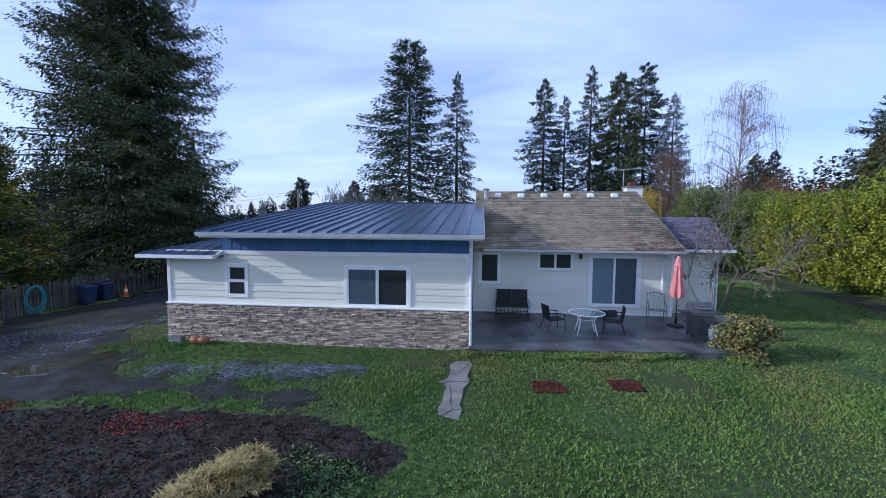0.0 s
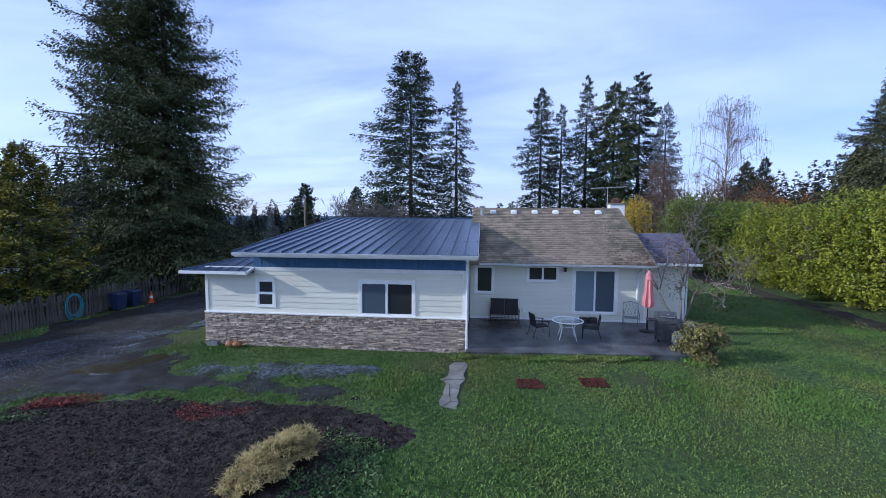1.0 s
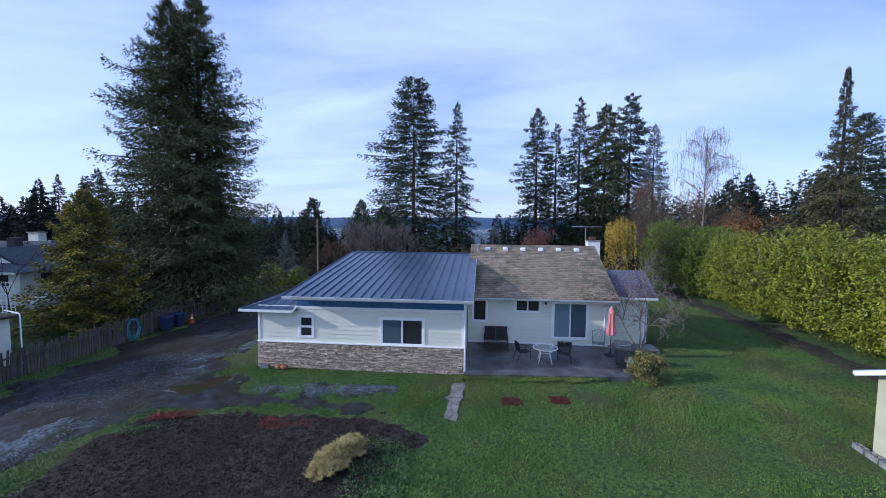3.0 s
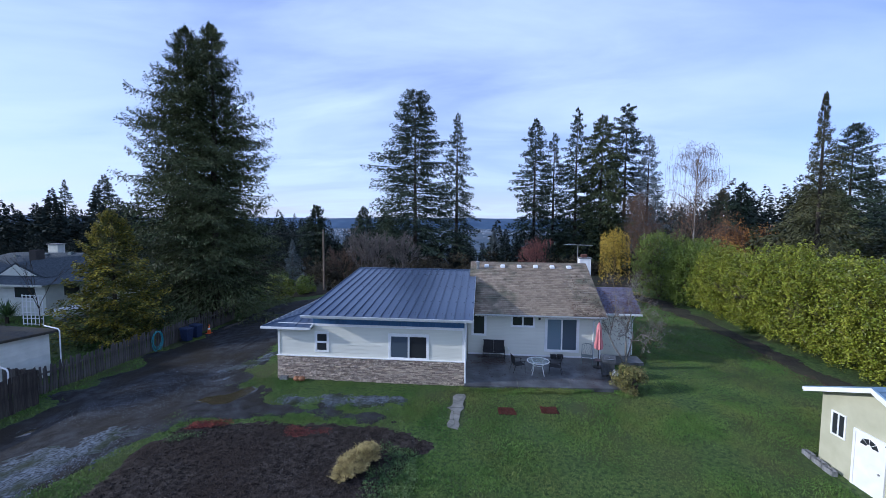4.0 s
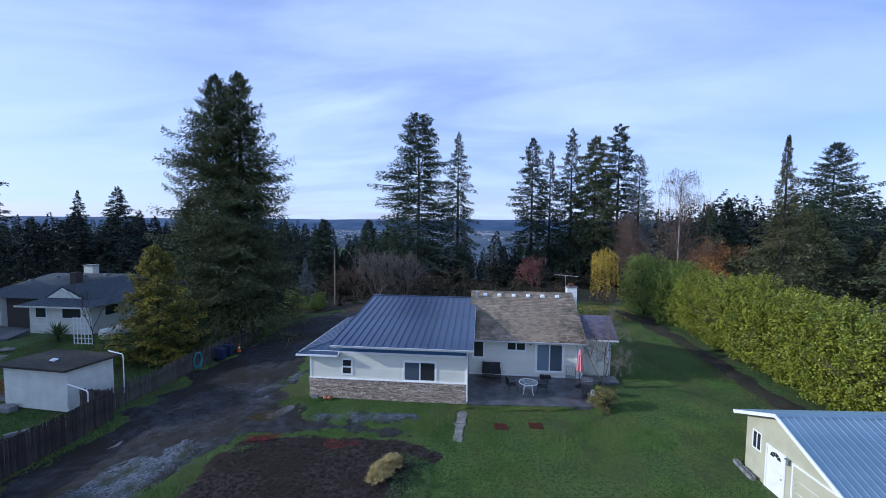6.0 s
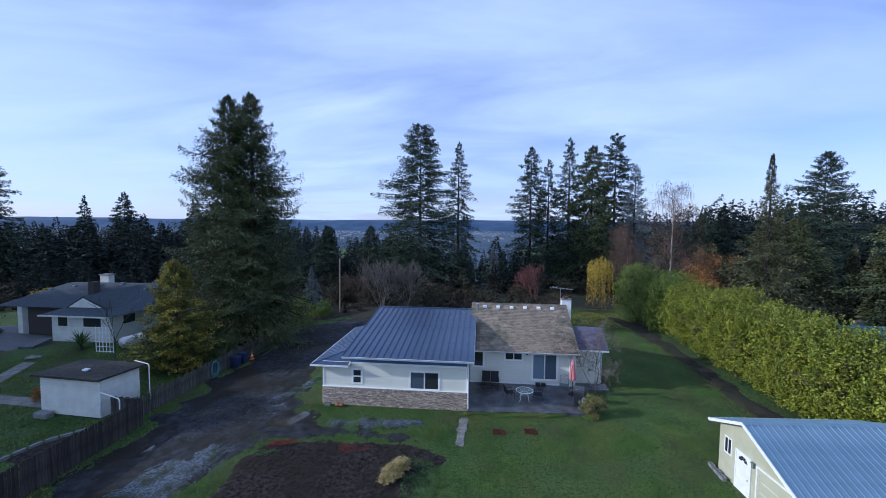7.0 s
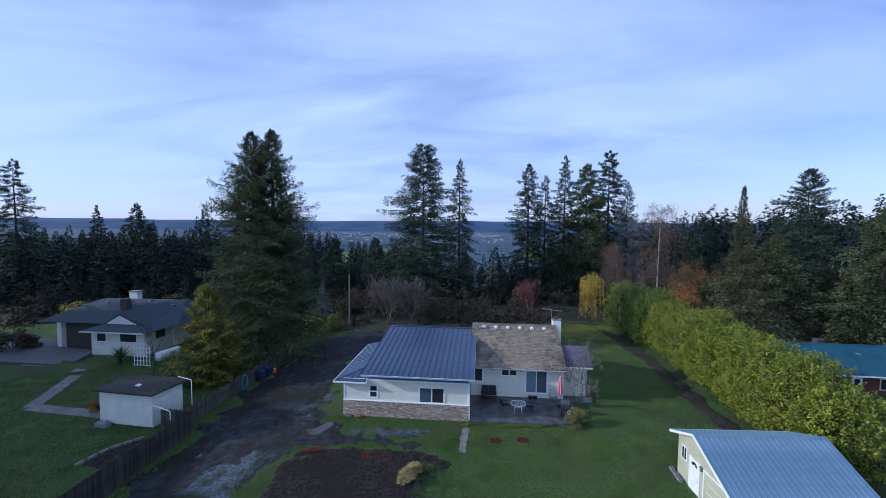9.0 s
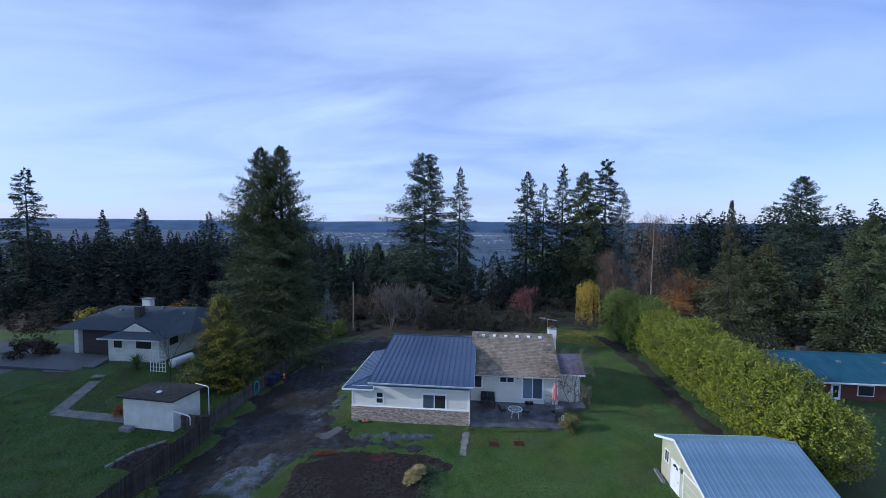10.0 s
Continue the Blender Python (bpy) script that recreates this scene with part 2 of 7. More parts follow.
BIN_BLUE = mat("navy_plastic", (0.014, 0.025, 0.065), (0.022, 0.036, 0.085), 5, 0.5, 0.05)
CONE_ORANGE = mat("orange_plastic", (0.80, 0.14, 0.03), (0.88, 0.20, 0.05), 6, 0.5, 0.03)
HOSE = mat("teal_hose", (0.03, 0.22, 0.26), (0.05, 0.30, 0.34), 8, 0.5, 0.03)
CREAM = mat("cream_shed_paint", (0.44, 0.43, 0.30), (0.51, 0.50, 0.36), 1.5, 0.6, 0.08, fine=40)
SHED_ROOF = mat("silver_blue_ribbed_steel", (0.15, 0.245, 0.33), (0.23, 0.33, 0.42), 0.8, 0.38, 0.03, metal=0.35, rnd=0.05, fine=6)
TEAL_ROOF = mat("teal_ribbed_steel", (0.014, 0.075, 0.115), (0.024, 0.105, 0.15), 0.8, 0.42, 0.03, metal=0.2, rnd=0.06)
BRICK_RED = mat("red_brown_brick", (0.085, 0.035, 0.026), (0.15, 0.065, 0.048), 9, 0.9, 0.3)
NWHITE = mat("neighbour_white_siding", (0.62, 0.63, 0.56), (0.72, 0.73, 0.66), 1.5, 0.6, 0.1, rnd=0.04)
DECK_GREY = mat("grey_deck", (0.065, 0.068, 0.072), (0.13, 0.132, 0.138), 6, 0.7, 0.2, rnd=0.12)
ROOF_MOSS = mat("mossy_felt_roof", (0.022, 0.022, 0.022), (0.060, 0.056, 0.046), 3.0, 0.95, 0.5, fine=30, c3=(0.050, 0.040, 0.024), patch=1.6)
ASPHALT = mat("wet_asphalt", (0.045, 0.047, 0.052), (0.08, 0.083, 0.09), 1.5, 0.45, 0.3, fine=40)
# valley land with the haze of distance painted in as a blue tint
VALLEY = mat("haze_tinted_valley_land", (0.014, 0.040, 0.072), (0.055, 0.092, 0.130), 0.016, 0.95, 0, fine=0.03, c3=(0.075, 0.095, 0.12), patch=0.004)
# blue of the hills is distance haze put into the base colour
HILL = mat("haze_blue_wooded_hills", (0.020, 0.056, 0.120), (0.044, 0.090, 0.165), 0.004, 0.95, 0, fine=0.02)
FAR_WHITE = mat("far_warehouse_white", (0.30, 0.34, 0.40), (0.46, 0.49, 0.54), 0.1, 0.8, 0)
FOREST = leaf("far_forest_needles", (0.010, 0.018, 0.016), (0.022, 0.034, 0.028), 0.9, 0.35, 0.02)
# paler and bluer than FOREST: haze over the far woods, as colour
FOREST_FAR = leaf("haze_tinted_valley_forest", (0.03, 0.05, 0.065), (0.06, 0.085, 0.10), 0.9, 0.5, 0.01)


# ---- mesh tools ----
class M:
    """Collects faces for one mesh."""

    def __init__(self):
        self.v, self.f = [], []

    def quad(self, *pts):
        n = len(self.v)
        self.v += [tuple(p) for p in pts]
        self.f.append(tuple(range(n, n + len(pts))))
        return self

    def box(self, x0, y0, z0, x1, y1, z1, m=None):
        n = len(self.v)
        pts = [(x, y, z) for z in (z0, z1) for x, y in ((x0, y0), (x1, y0), (x1, y1), (x0, y1))]
        self.v += [tuple(m @ Vector(p)) for p in pts] if m else pts
        self.f += [tuple(n + i for i in q) for q in ((3, 2, 1, 0), (4, 5, 6, 7), (0, 1, 5, 4), (1, 2, 6, 5), (2, 3, 7, 6), (3, 0, 4, 7))]
        return self

    def prism(self, low, high):
        """A solid between two rings of points."""
        n, k = len(self.v), len(low)
        self.v += [tuple(p) for p in low] + [tuple(p) for p in high]
        self.f += [tuple(n + i for i in reversed(range(k))), tuple(n + k + i for i in range(k))]
        self.f += [(n + i, n + (i + 1) % k, n + k + (i + 1) % k, n + k + i) for i in range(k)]
        return self

    def tube(self, pts, r, sides=6, r2=None, closed=False):
        """A tube along points, tapering from r to r2."""
        pts = [Vector(p) for p in pts]
        r2 = r if r2 is None else r2
        n, k = len(self.v), len(pts)
        for i, p in enumerate(pts):
            d = (pts[(i + 1) % k] - pts[i - 1]) if closed else (pts[min(i + 1, k - 1)] - pts[max(i - 1, 0)])
            d = d.normalized() if d.length > 1e-9 else Vector((0, 0, 1))
            u = d.cross(Vector((0, 0, 1)) if abs(d.z) < 0.9 else Vector((1, 0, 0))).normalized()
            w = d.cross(u)
            rad = r + (r2 - r) * i / max(1, k - 1)
            for j in range(sides):
                a = 2 * math.pi * j / sides
                self.v.append(tuple(p + u * math.cos(a) * rad + w * math.sin(a) * rad))
        for i in range(k if closed else k - 1):
            q = (i + 1) % k
            for j in range(sides):
                self.f.append((n + i * sides + j, n + i * sides + (j + 1) % sides, n + q * sides + (j + 1) % sides, n + q * sides + j))
        if not closed:
            self.f += [tuple(n + j for j in reversed(range(sides))), tuple(n + (k - 1) * sides + j for j in range(sides))]
        return self

    def lathe(self, profile, sides=20, c=(0, 0, 0)):
        """A turned body from (radius, z) pairs."""
        n, k = len(self.v), len(profile)
        for r, z in profile:
            self.v += [(c[0] + r * math.cos(2 * math.pi * j / sides), c[1] + r * math.sin(2 * math.pi * j / sides), c[2] + z) for j in range(sides)]
        for i in range(k - 1):
            for j in range(sides):
                self.f.append((n + i * sides + j, n + i * sides + (j + 1) % sides, n + (i + 1) * sides + (j + 1) % sides, n + (i + 1) * sides + j))
        self.f += [tuple(n + j for j in reversed(range(sides))), tuple(n + (k - 1) * sides + j for j in range(sides))]
        return self

    def mesh(self, name, material, bevel=0.0, smooth=False):
        me = bpy.data.meshes.new(name)
        me.from_pydata(self.v, [], self.f)
        if bevel:
            bm = bmesh.new()
            bm.from_mesh(me)
            bmesh.ops.bevel(bm, geom=bm.edges[:], offset=bevel, segments=1, affect="EDGES", profile=0.5)
            bm.to_mesh(me)
            bm.free()
        me.materials.append(material)
        if smooth:
            me.polygons.foreach_set("use_smooth", [True] * len(me.polygons))
        me.update()
        return me


def np_mesh(name, v, f, material, smooth=False):
    """A mesh from arrays of points and of equal-sided faces."""
    me = bpy.data.meshes.new(name)
    k = f.shape[1]
    me.vertices.add(len(v))
    me.vertices.foreach_set("co", np.asarray(v, np.float32).ravel())
    me.loops.add(f.size)
    me.loops.foreach_set("vertex_index", f.astype(np.int32).ravel())
    me.polygons.add(len(f))
    me.polygons.foreach_set("loop_start", np.arange(0, f.size, k, dtype=np.int32))
    me.materials.append(material)
    if smooth:
        me.polygons.foreach_set("use_smooth", np.ones(len(f), bool))
    me.update(calc_edges=True)
    return me


def part(name, m, material, parent, label="", bevel=0.0, smooth=False):
    ob = new(name, m.mesh(name, material, bevel, smooth) if isinstance(m, M) else m)
    ob.parent = parent
    if label:
        tagged(ob, label)
    return ob


def thing(name, place, label, category, group="", kind="", turn=0.0):
    ob = new(name)
    ob.empty_display_size = 0.2
    ob.matrix_world = pose(*place, 0, 0, turn)
    return tagged(ob, label, category, group, kind)


def single(name, m, material, label, category, kind="", bevel=0.0, smooth=False, group=""):
    ob = new(name, m.mesh(name, material, bevel, smooth) if isinstance(m, M) else m)
    return tagged(ob, label, category, group, kind)


def sstep(x, a, b):
    t = np.clip((np.asarray(x, float) - a) / (b - a), 0, 1)
    return t * t * (3 - 2 * t)


def waves(x, y, s, seed=0):
    """Smooth pseudo-noise in -1..1 for arrays."""
    r = np.random.RandomState(seed)
    out = 0 * np.asarray(x, float)
    for k in range(7):
        a, p, q = r.uniform(0, 6.28), r.uniform(0, 6.28), r.uniform(0.6, 1.9)
        out = out + np.sin((np.cos(a) * x + np.sin(a) * y) * q / s * 2.2 + p)
    return out / 4.2


def gz(x, y):
    """Height of the ground."""
    x, y = np.asarray(x, float), np.asarray(y, float)
    z = -0.12 - 0.80 * sstep(-x, 10.5, 22.5) - 0.25 * sstep(x, 9, 13) * sstep(-y, 1, 6) - 0.22 * sstep(x, 9, 19) - 0.12 * sstep(-y, 2, 14)
    d = np.maximum(0, y - 38)
    hold = (0.72 * sstep(x, 40, 140) + 0.6 * sstep(-x, 50, 110)) * (1 - sstep(y, 500, 1200))
    z = z - 62 * (1 - hold) * (1 - np.exp(-d / 330.0)) * sstep(y, 38, 90)
    side = np.maximum(0, np.abs(x) - 75)
    z = z - 6 * (1 - np.exp(-side / 150.0))
    z = z + 0.55 * sstep(y, 6.2, 8.4) * sstep(-x, 31.5, 34) * (1 - sstep(-x, 43.6, 45)) * (1 - sstep(y, 26, 30))  # bank under the neighbouring house
    return z + 0.035 * waves(x, y, 3.0, 5) * (np.abs(x) < 300)


def gz1(x, y):
    return float(gz(x, y))


# ---- ground ----
def spaced(lo, hi, a, b, step, grow=1.22):
    """Lines from lo to hi, even between a and b and wider outside."""
    mid = list(np.arange(a, b + 1e-6, step))
    left, s, x = [], step, a
    while x > lo:
        s *= grow
        x = max(lo, x - s)
        left.append(x)
    right, s, x = [], step, mid[-1]
    while x < hi:
        s *= grow
        x = min(hi, x + s)
        right.append(x)
    return np.array(left[::-1] + mid + right)


def sheet(name, xs, ys, height, material):
    X, Y = np.meshgrid(xs, ys)
    v = np.stack([X, Y, height(X, Y)], -1).reshape(-1, 3)
    nx, ny = len(xs), len(ys)
    i = (np.arange(ny - 1)[:, None] * nx + np.arange(nx - 1)[None]).ravel()
    return np_mesh(name, v, np.stack([i, i + 1, i + nx + 1, i + nx], 1), material, True)


single("ground", sheet("ground", spaced(-6500, 6500, -30, 30, 0.5), spaced(-400, 6000, -16, 40, 0.5), gz, GRASS_GROUND),
       GRASS_GROUND, "damp green mown lawn with worn brownish patches", "lawn", "structure")


def seg_dist(x, y, pts):
    """Distance to a line of points."""
    best = np.full(np.shape(x), 1e9)
    for (ax, ay), (bx, by) in zip(pts, pts[1:]):
        dx, dy = bx - ax, by - ay
        t = np.clip(((x - ax) * dx + (y - ay) * dy) / (dx * dx + dy * dy), 0, 1)
        best = np.minimum(best, np.hypot(x - ax - t * dx, y - ay - t * dy))
    return best


def inside(x, y, poly):
    """Signed distance to a polygon, positive inside."""
    d = seg_dist(x, y, poly + poly[:1])
    c = np.zeros(np.shape(x), bool)
    for (ax, ay), (bx, by) in zip(poly, poly[1:] + poly[:1]):
        c ^= ((ay > y) != (by > y)) & (x < (bx - ax) * (y - ay) / (by - ay + 1e-12) + ax)
    return np.where(c, d, -d)


def patchwork(poly, rough, lift, seed, size=1.2):
    """Height of a sheet that rises through the ground inside the ragged outline and dips under it outside."""
    def height(x, y):
        d = inside(x, y, poly) + rough * waves(x, y, size, seed) + 0.35 * rough * waves(x, y, size * 0.25, seed + 1)
        return gz(x, y) + np.clip(d * 0.12, -0.08, lift)
    return height


DRIVE = [(-21.0, 22), (-21.3, 15), (-21.1, 8), (-20.7, 2), (-19.9, -4), (-19.7, -30), (-13.2, -30), (-12.9, -9), (-11.4, -4.7), (-8, -4.1), (-4.6, -3.95), (-2.6, -3.75), (-2.8, -3.45), (-7.6, -3.2), (-8.8, -2.2),
         (-11.3, -0.6), (-12.6, 3), (-13.2, 9), (-13.4, 14), (-12.4, 18.5), (-8, 20.5), (-8, 24.5), (-14, 25.5), (-18.5, 25)]
single("driveway", sheet("driveway", np.arange(-22, -2, 0.16), np.arange(-20, 40, 0.16), patchwork(DRIVE, 0.8, 0.025, 11), GRAVEL), GRAVEL,
       "dark damp gravel driveway with muddy tracks beside the house", "driveway", "structure")
BED = [(-10.9, -5.05), (-8.6, -4.75), (-6, -4.55), (-3.4, -4.65), (-1.6, -5.0), (-0.95, -5.5), (-1.5, -6.4), (-2.0, -7.6), (-2.3, -16), (-10.6, -16), (-11.0, -11), (-11.3, -9.2), (-11.4, -6.6)]
bed_height = patchwork(BED, 0.22, 0.05, 50, 0.9)
single("garden_bed", sheet("garden_bed", np.arange(-12.4, -0.2, 0.1), np.arange(-16, -4, 0.1), lambda x, y: bed_height(x, y) + 0.022 * waves(x, y, 0.16, 8), SOIL), SOIL,
       "dark bare soil of a dug garden bed", "garden bed", "structure")
for poly in ([(-12.3, -3.25), (-10.6, -3.35), (-10.3, -2.6), (-10.1, -1.6), (-10.5, -1.5), (-11.2, -2.4), (-12.2, -2.6)],
             [(-17.9, -6.0), (-17.5, -5.9), (-17.35, -5.5), (-17.7, -5.3), (-18.0, -5.5)]):
    xs0, ys0 = [p[0] for p in poly], [p[1] for p in poly]
    lev = float(gz(np.mean(xs0), np.mean(ys0))) + 0.032
    X = sheet("puddle", np.arange(min(xs0) - 0.5, max(xs0) + 0.5, 0.08), np.arange(min(ys0) - 0.5, max(ys0) + 0.5, 0.08),
              lambda x, y: np.minimum(lev + 0 * x, gz(x, y) + 0.2 * (inside(x, y, poly) + 0.15 * waves(x, y, 0.5, 4)) + 0.03), PUDDLE)
    single("puddle", X, PUDDLE, "brown muddy puddle on the gravel drive", "puddle", "structure")
PALE = [[(-17.2, -18), (-16.8, -10.5), (-16.0, -7.4), (-14.0, -5.6), (-12.5, -5.7), (-12.9, -8.6), (-13.5, -12), (-13.6, -18)], [(-13.0, -0.2), (-12.2, 1.6), (-11.8, 4.8), (-12.3, 5.0), (-12.9, 2.4), (-13.6, 0.3)],
        [(-8.6, -2.9), (-6.4, -3.05), (-3.3, -2.95), (-3.0, -1.9), (-4.6, -1.7), (-6.5, -2.3), (-8.4, -2.2)]]
for i, poly in enumerate(PALE):
    xs0, ys0 = [p[0] for p in poly], [p[1] for p in poly]
    hfun = patchwork(poly, 0.6, 0.05, 91 + i, 0.8)
    single("gravel_patch", sheet("gravel_patch", np.arange(min(xs0) - 1.2, max(xs0) + 1.2, 0.09), np.arange(min(ys0) - 1.2, max(ys0) + 1.2, 0.09), lambda x, y: hfun(x, y) + 0.012 * waves(x, y, 0.22, 19), GRAVEL_BLUE), GRAVEL_BLUE,
           "worn patch of blue-grey crushed stone", "gravel", "structure")
single("neighbour_road", sheet("neighbour_road", np.arange(-95, -52, 1.0), np.arange(2, 20, 1.0), lambda x, y: gz(x, y) + np.clip(0.3 * (8 - np.abs(y - 10.5 - 0.05 * (x + 60))), -0.3, 0.03), ASPHALT),
       ASPHALT, "wet dark asphalt drive", "road", "structure")

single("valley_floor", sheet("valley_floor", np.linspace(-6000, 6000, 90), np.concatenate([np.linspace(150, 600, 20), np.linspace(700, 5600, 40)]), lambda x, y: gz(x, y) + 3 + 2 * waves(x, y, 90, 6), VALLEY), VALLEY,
       "wooded valley land, blue-green tint painted in as haze", "valley", "structure")
ROUGH = [(-120, 26), (-62, 24.5), (-24, 26.5), (-15, 25.5), (-6, 27), (9.5, 28.5), (10.5, 35), (21, 36), (26, 30), (60, 20), (130, 20), (130, 130), (-120, 130)]
single("rough_ground", sheet("rough_ground", np.arange(-124, 134, 0.8), np.arange(16, 134, 0.8), patchwork(ROUGH, 0.9, 0.06, 31, 2.2), DUFF), DUFF, "dark leaf-littered ground under the trees", "ground", "structure")
FOOT = [(19.7, -3), (20.9, -3), (20.9, 27), (18.7, 31), (17.6, 30), (18.9, 25), (19.3, 12)]
single("hedge_soil", sheet("hedge_soil", np.arange(16, 22.5, 0.2), np.arange(-5, 33, 0.2), patchwork(FOOT, 0.45, 0.05, 33, 1.1), DUFF), DUFF, "bare brown soil along the foot of the hedge", "ground", "structure")
# hills far off, their haze held in the colour of HILL
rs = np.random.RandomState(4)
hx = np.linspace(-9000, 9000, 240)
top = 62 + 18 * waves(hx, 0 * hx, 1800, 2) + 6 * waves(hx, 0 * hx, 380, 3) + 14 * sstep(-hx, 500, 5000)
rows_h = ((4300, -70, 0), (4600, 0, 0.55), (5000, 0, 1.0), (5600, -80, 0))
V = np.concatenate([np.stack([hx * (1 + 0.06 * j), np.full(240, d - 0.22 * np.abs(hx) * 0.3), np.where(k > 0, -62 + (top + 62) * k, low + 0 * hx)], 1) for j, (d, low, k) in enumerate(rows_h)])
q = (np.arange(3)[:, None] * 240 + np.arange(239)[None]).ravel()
single("backdrop", np_mesh("backdrop", V, np.stack([q, q + 1, q + 241, q + 240], 1), HILL, True), HILL, "wooded hills across the valley, haze put into their blue colour", "hills", "structure")

# ---- patio, path and mulch squares ----
PZ = 0.06
patio = thing("patio", (0, 0, PZ), "wet grey concrete patio slab with leaf stains", "patio", kind="structure")
front = lambda x: -0.42 + 0.068 * x
for x0, x1 in ((0.03, 2.70), (2.725, 5.37), (5.395, 8.05)):
    part("slab", M().prism([(x0, front(x0), -0.22), (x1, front(x1), -0.22), (x1, 4.5, -0.22), (x0, 4.5, -0.22)],
                           [(x0, front(x0), 0), (x1, front(x1), 0), (x1, 4.5, 0.02), (x0, 4.5, 0.02)]), CONCRETE, patio, bevel=0.012)
part("slab", M().prism([(8.06, 4.0, -0.22), (10.4, 4.2, -0.22), (10.4, 5.3, -0.22), (8.06, 5.3, -0.22)], [(8.06, 4.0, -0.02), (10.4, 4.2, -0.02), (10.4, 5.3, 0), (8.06, 5.3, 0)]), CONCRETE, patio, bevel=0.012)

for x in (2.7125, 5.3825):
    part("joint_strip", M().prism([(x - 0.012, front(x) + 0.01, -0.2), (x + 0.012, front(x) + 0.01, -0.2), (x + 0.012, 4.49, -0.2), (x - 0.012, 4.49, -0.2)],
                                  [(x - 0.012, front(x) + 0.01, -0.004), (x + 0.012, front(x) + 0.01, -0.004), (x + 0.012, 4.49, 0.016), (x - 0.012, 4.49, 0.016)]), CONCRETE_DRY, patio, "pale joint strip")
path = thing("garden_path", (0, 0, 0), "cracked old concrete path in the grass", "path", kind="structure")
rs = np.random.RandomState(9)
ys_p = [-0.98]
while ys_p[-1] > -4.0:
    ys_p.append(ys_p[-1] - rs.uniform(0.28, 0.62))
rows_p = []
for y in ys_p:
    cx = -0.08 - 0.17 * min(1, -y / 3.6)
    w = 0.225 + 0.05 * rs.randn()
    rows_p.append([(cx - w, y + 0.05 * rs.randn()), (cx + 0.13 * rs.randn(), y + 0.06 * rs.randn()), (cx + w * 0.95, y + 0.05 * rs.randn())])
for a, b in zip(rows_p, rows_p[1:]):
    for k in (0, 1):
        ring = [Vector((*a[k], 0)), Vector((*b[k], 0)), Vector((*b[k + 1], 0)), Vector((*a[k + 1], 0))]
        c = sum(ring, Vector()) / 4
        ring = [c + (p - c) * (1 - 0.012 / max(0.05, (p - c).length)) for p in ring]
        z = gz1(c.x, c.y) + 0.026 + 0.006 * rs.randn()
        part("paving_piece", M().prism([(p.x, p.y, z - 0.06) for p in ring], [(p.x, p.y, z) for p in ring]), CONCRETE_DRY, path)


def chips(poly, n, size, seed, lift=0.01, flat=0.5):
    """Many small loose chips inside an outline, as one mesh."""
    r = np.random.RandomState(seed)
    xs, ys = np.array([p[0] for p in poly]), np.array([p[1] for p in poly])
    P = np.stack([r.uniform(xs.min(), xs.max(), n), r.uniform(ys.min(), ys.max(), n)], 1)
    P = P[inside(P[:, 0], P[:, 1], poly) + 0.1 * waves(P[:, 0], P[:, 1], 0.4, seed) > 0]
    return leaves_at(np.c_[P, gz(P[:, 0], P[:, 1]) + lift + 0.03 * r.rand(len(P))], size, r, up=flat)


def leaves_at(P, size, r, up=0.4, ratio=0.45, out=None):
    """A bent leaf of two triangles pairs at each point; up: how far the leaves lie flat; out: directions that they face."""
    n = len(P)
    N = r.normal(size=(n, 3)) * (1 - up)
    N[:, 2] += up
    if out is not None:
        N = N + out
    N /= np.linalg.norm(N, axis=1, keepdims=True) + 1e-9
    A = np.cross(N, r.normal(size=(n, 3)))
    A /= np.linalg.norm(A, axis=1, keepdims=True) + 1e-9
    B = np.cross(N, A)
    s = size * r.uniform(0.6, 1.35, (n, 1))
    V = np.stack([P - A * s * 0.5, P + B * s * ratio * 0.5 + N * s * 0.08, P + A * s * 0.5, P - B * s * ratio * 0.5 + N * s * 0.08], 1).reshape(-1, 3)
    return V, np.arange(4 * n).reshape(n, 4)


for x0, y0 in ((1.62, -2.2), (3.52, -1.97)):
    poly = [(x0, y0), (x0 + 0.72, y0), (x0 + 0.80, y0 - 0.66), (x0 + 0.06, y0 - 0.66)]
    v, f = chips(poly, 2600, 0.05, int(x0 * 10), 0.012, 0.6)
    base = np.array([(x, y, gz1(x, y) + 0.012) for x, y in poly])
    sq = thing("mulch_square", (0, 0, 0), "square cut in the lawn filled with red-brown mulch", "mulch bed", "mulch squares", "structure")
    part("soil_base", M().quad(*base[::-1]), SOIL, sq)
    part("mulch", np_mesh("mulch", v, f, MULCH), MULCH, sq, "red-brown wood chips")["kind"] = "stuff"

# ---- house ----
house = thing("house", (0, 0, 0), "single-storey cream lap-sided house with stone-faced garage wing and metal roof", "house")


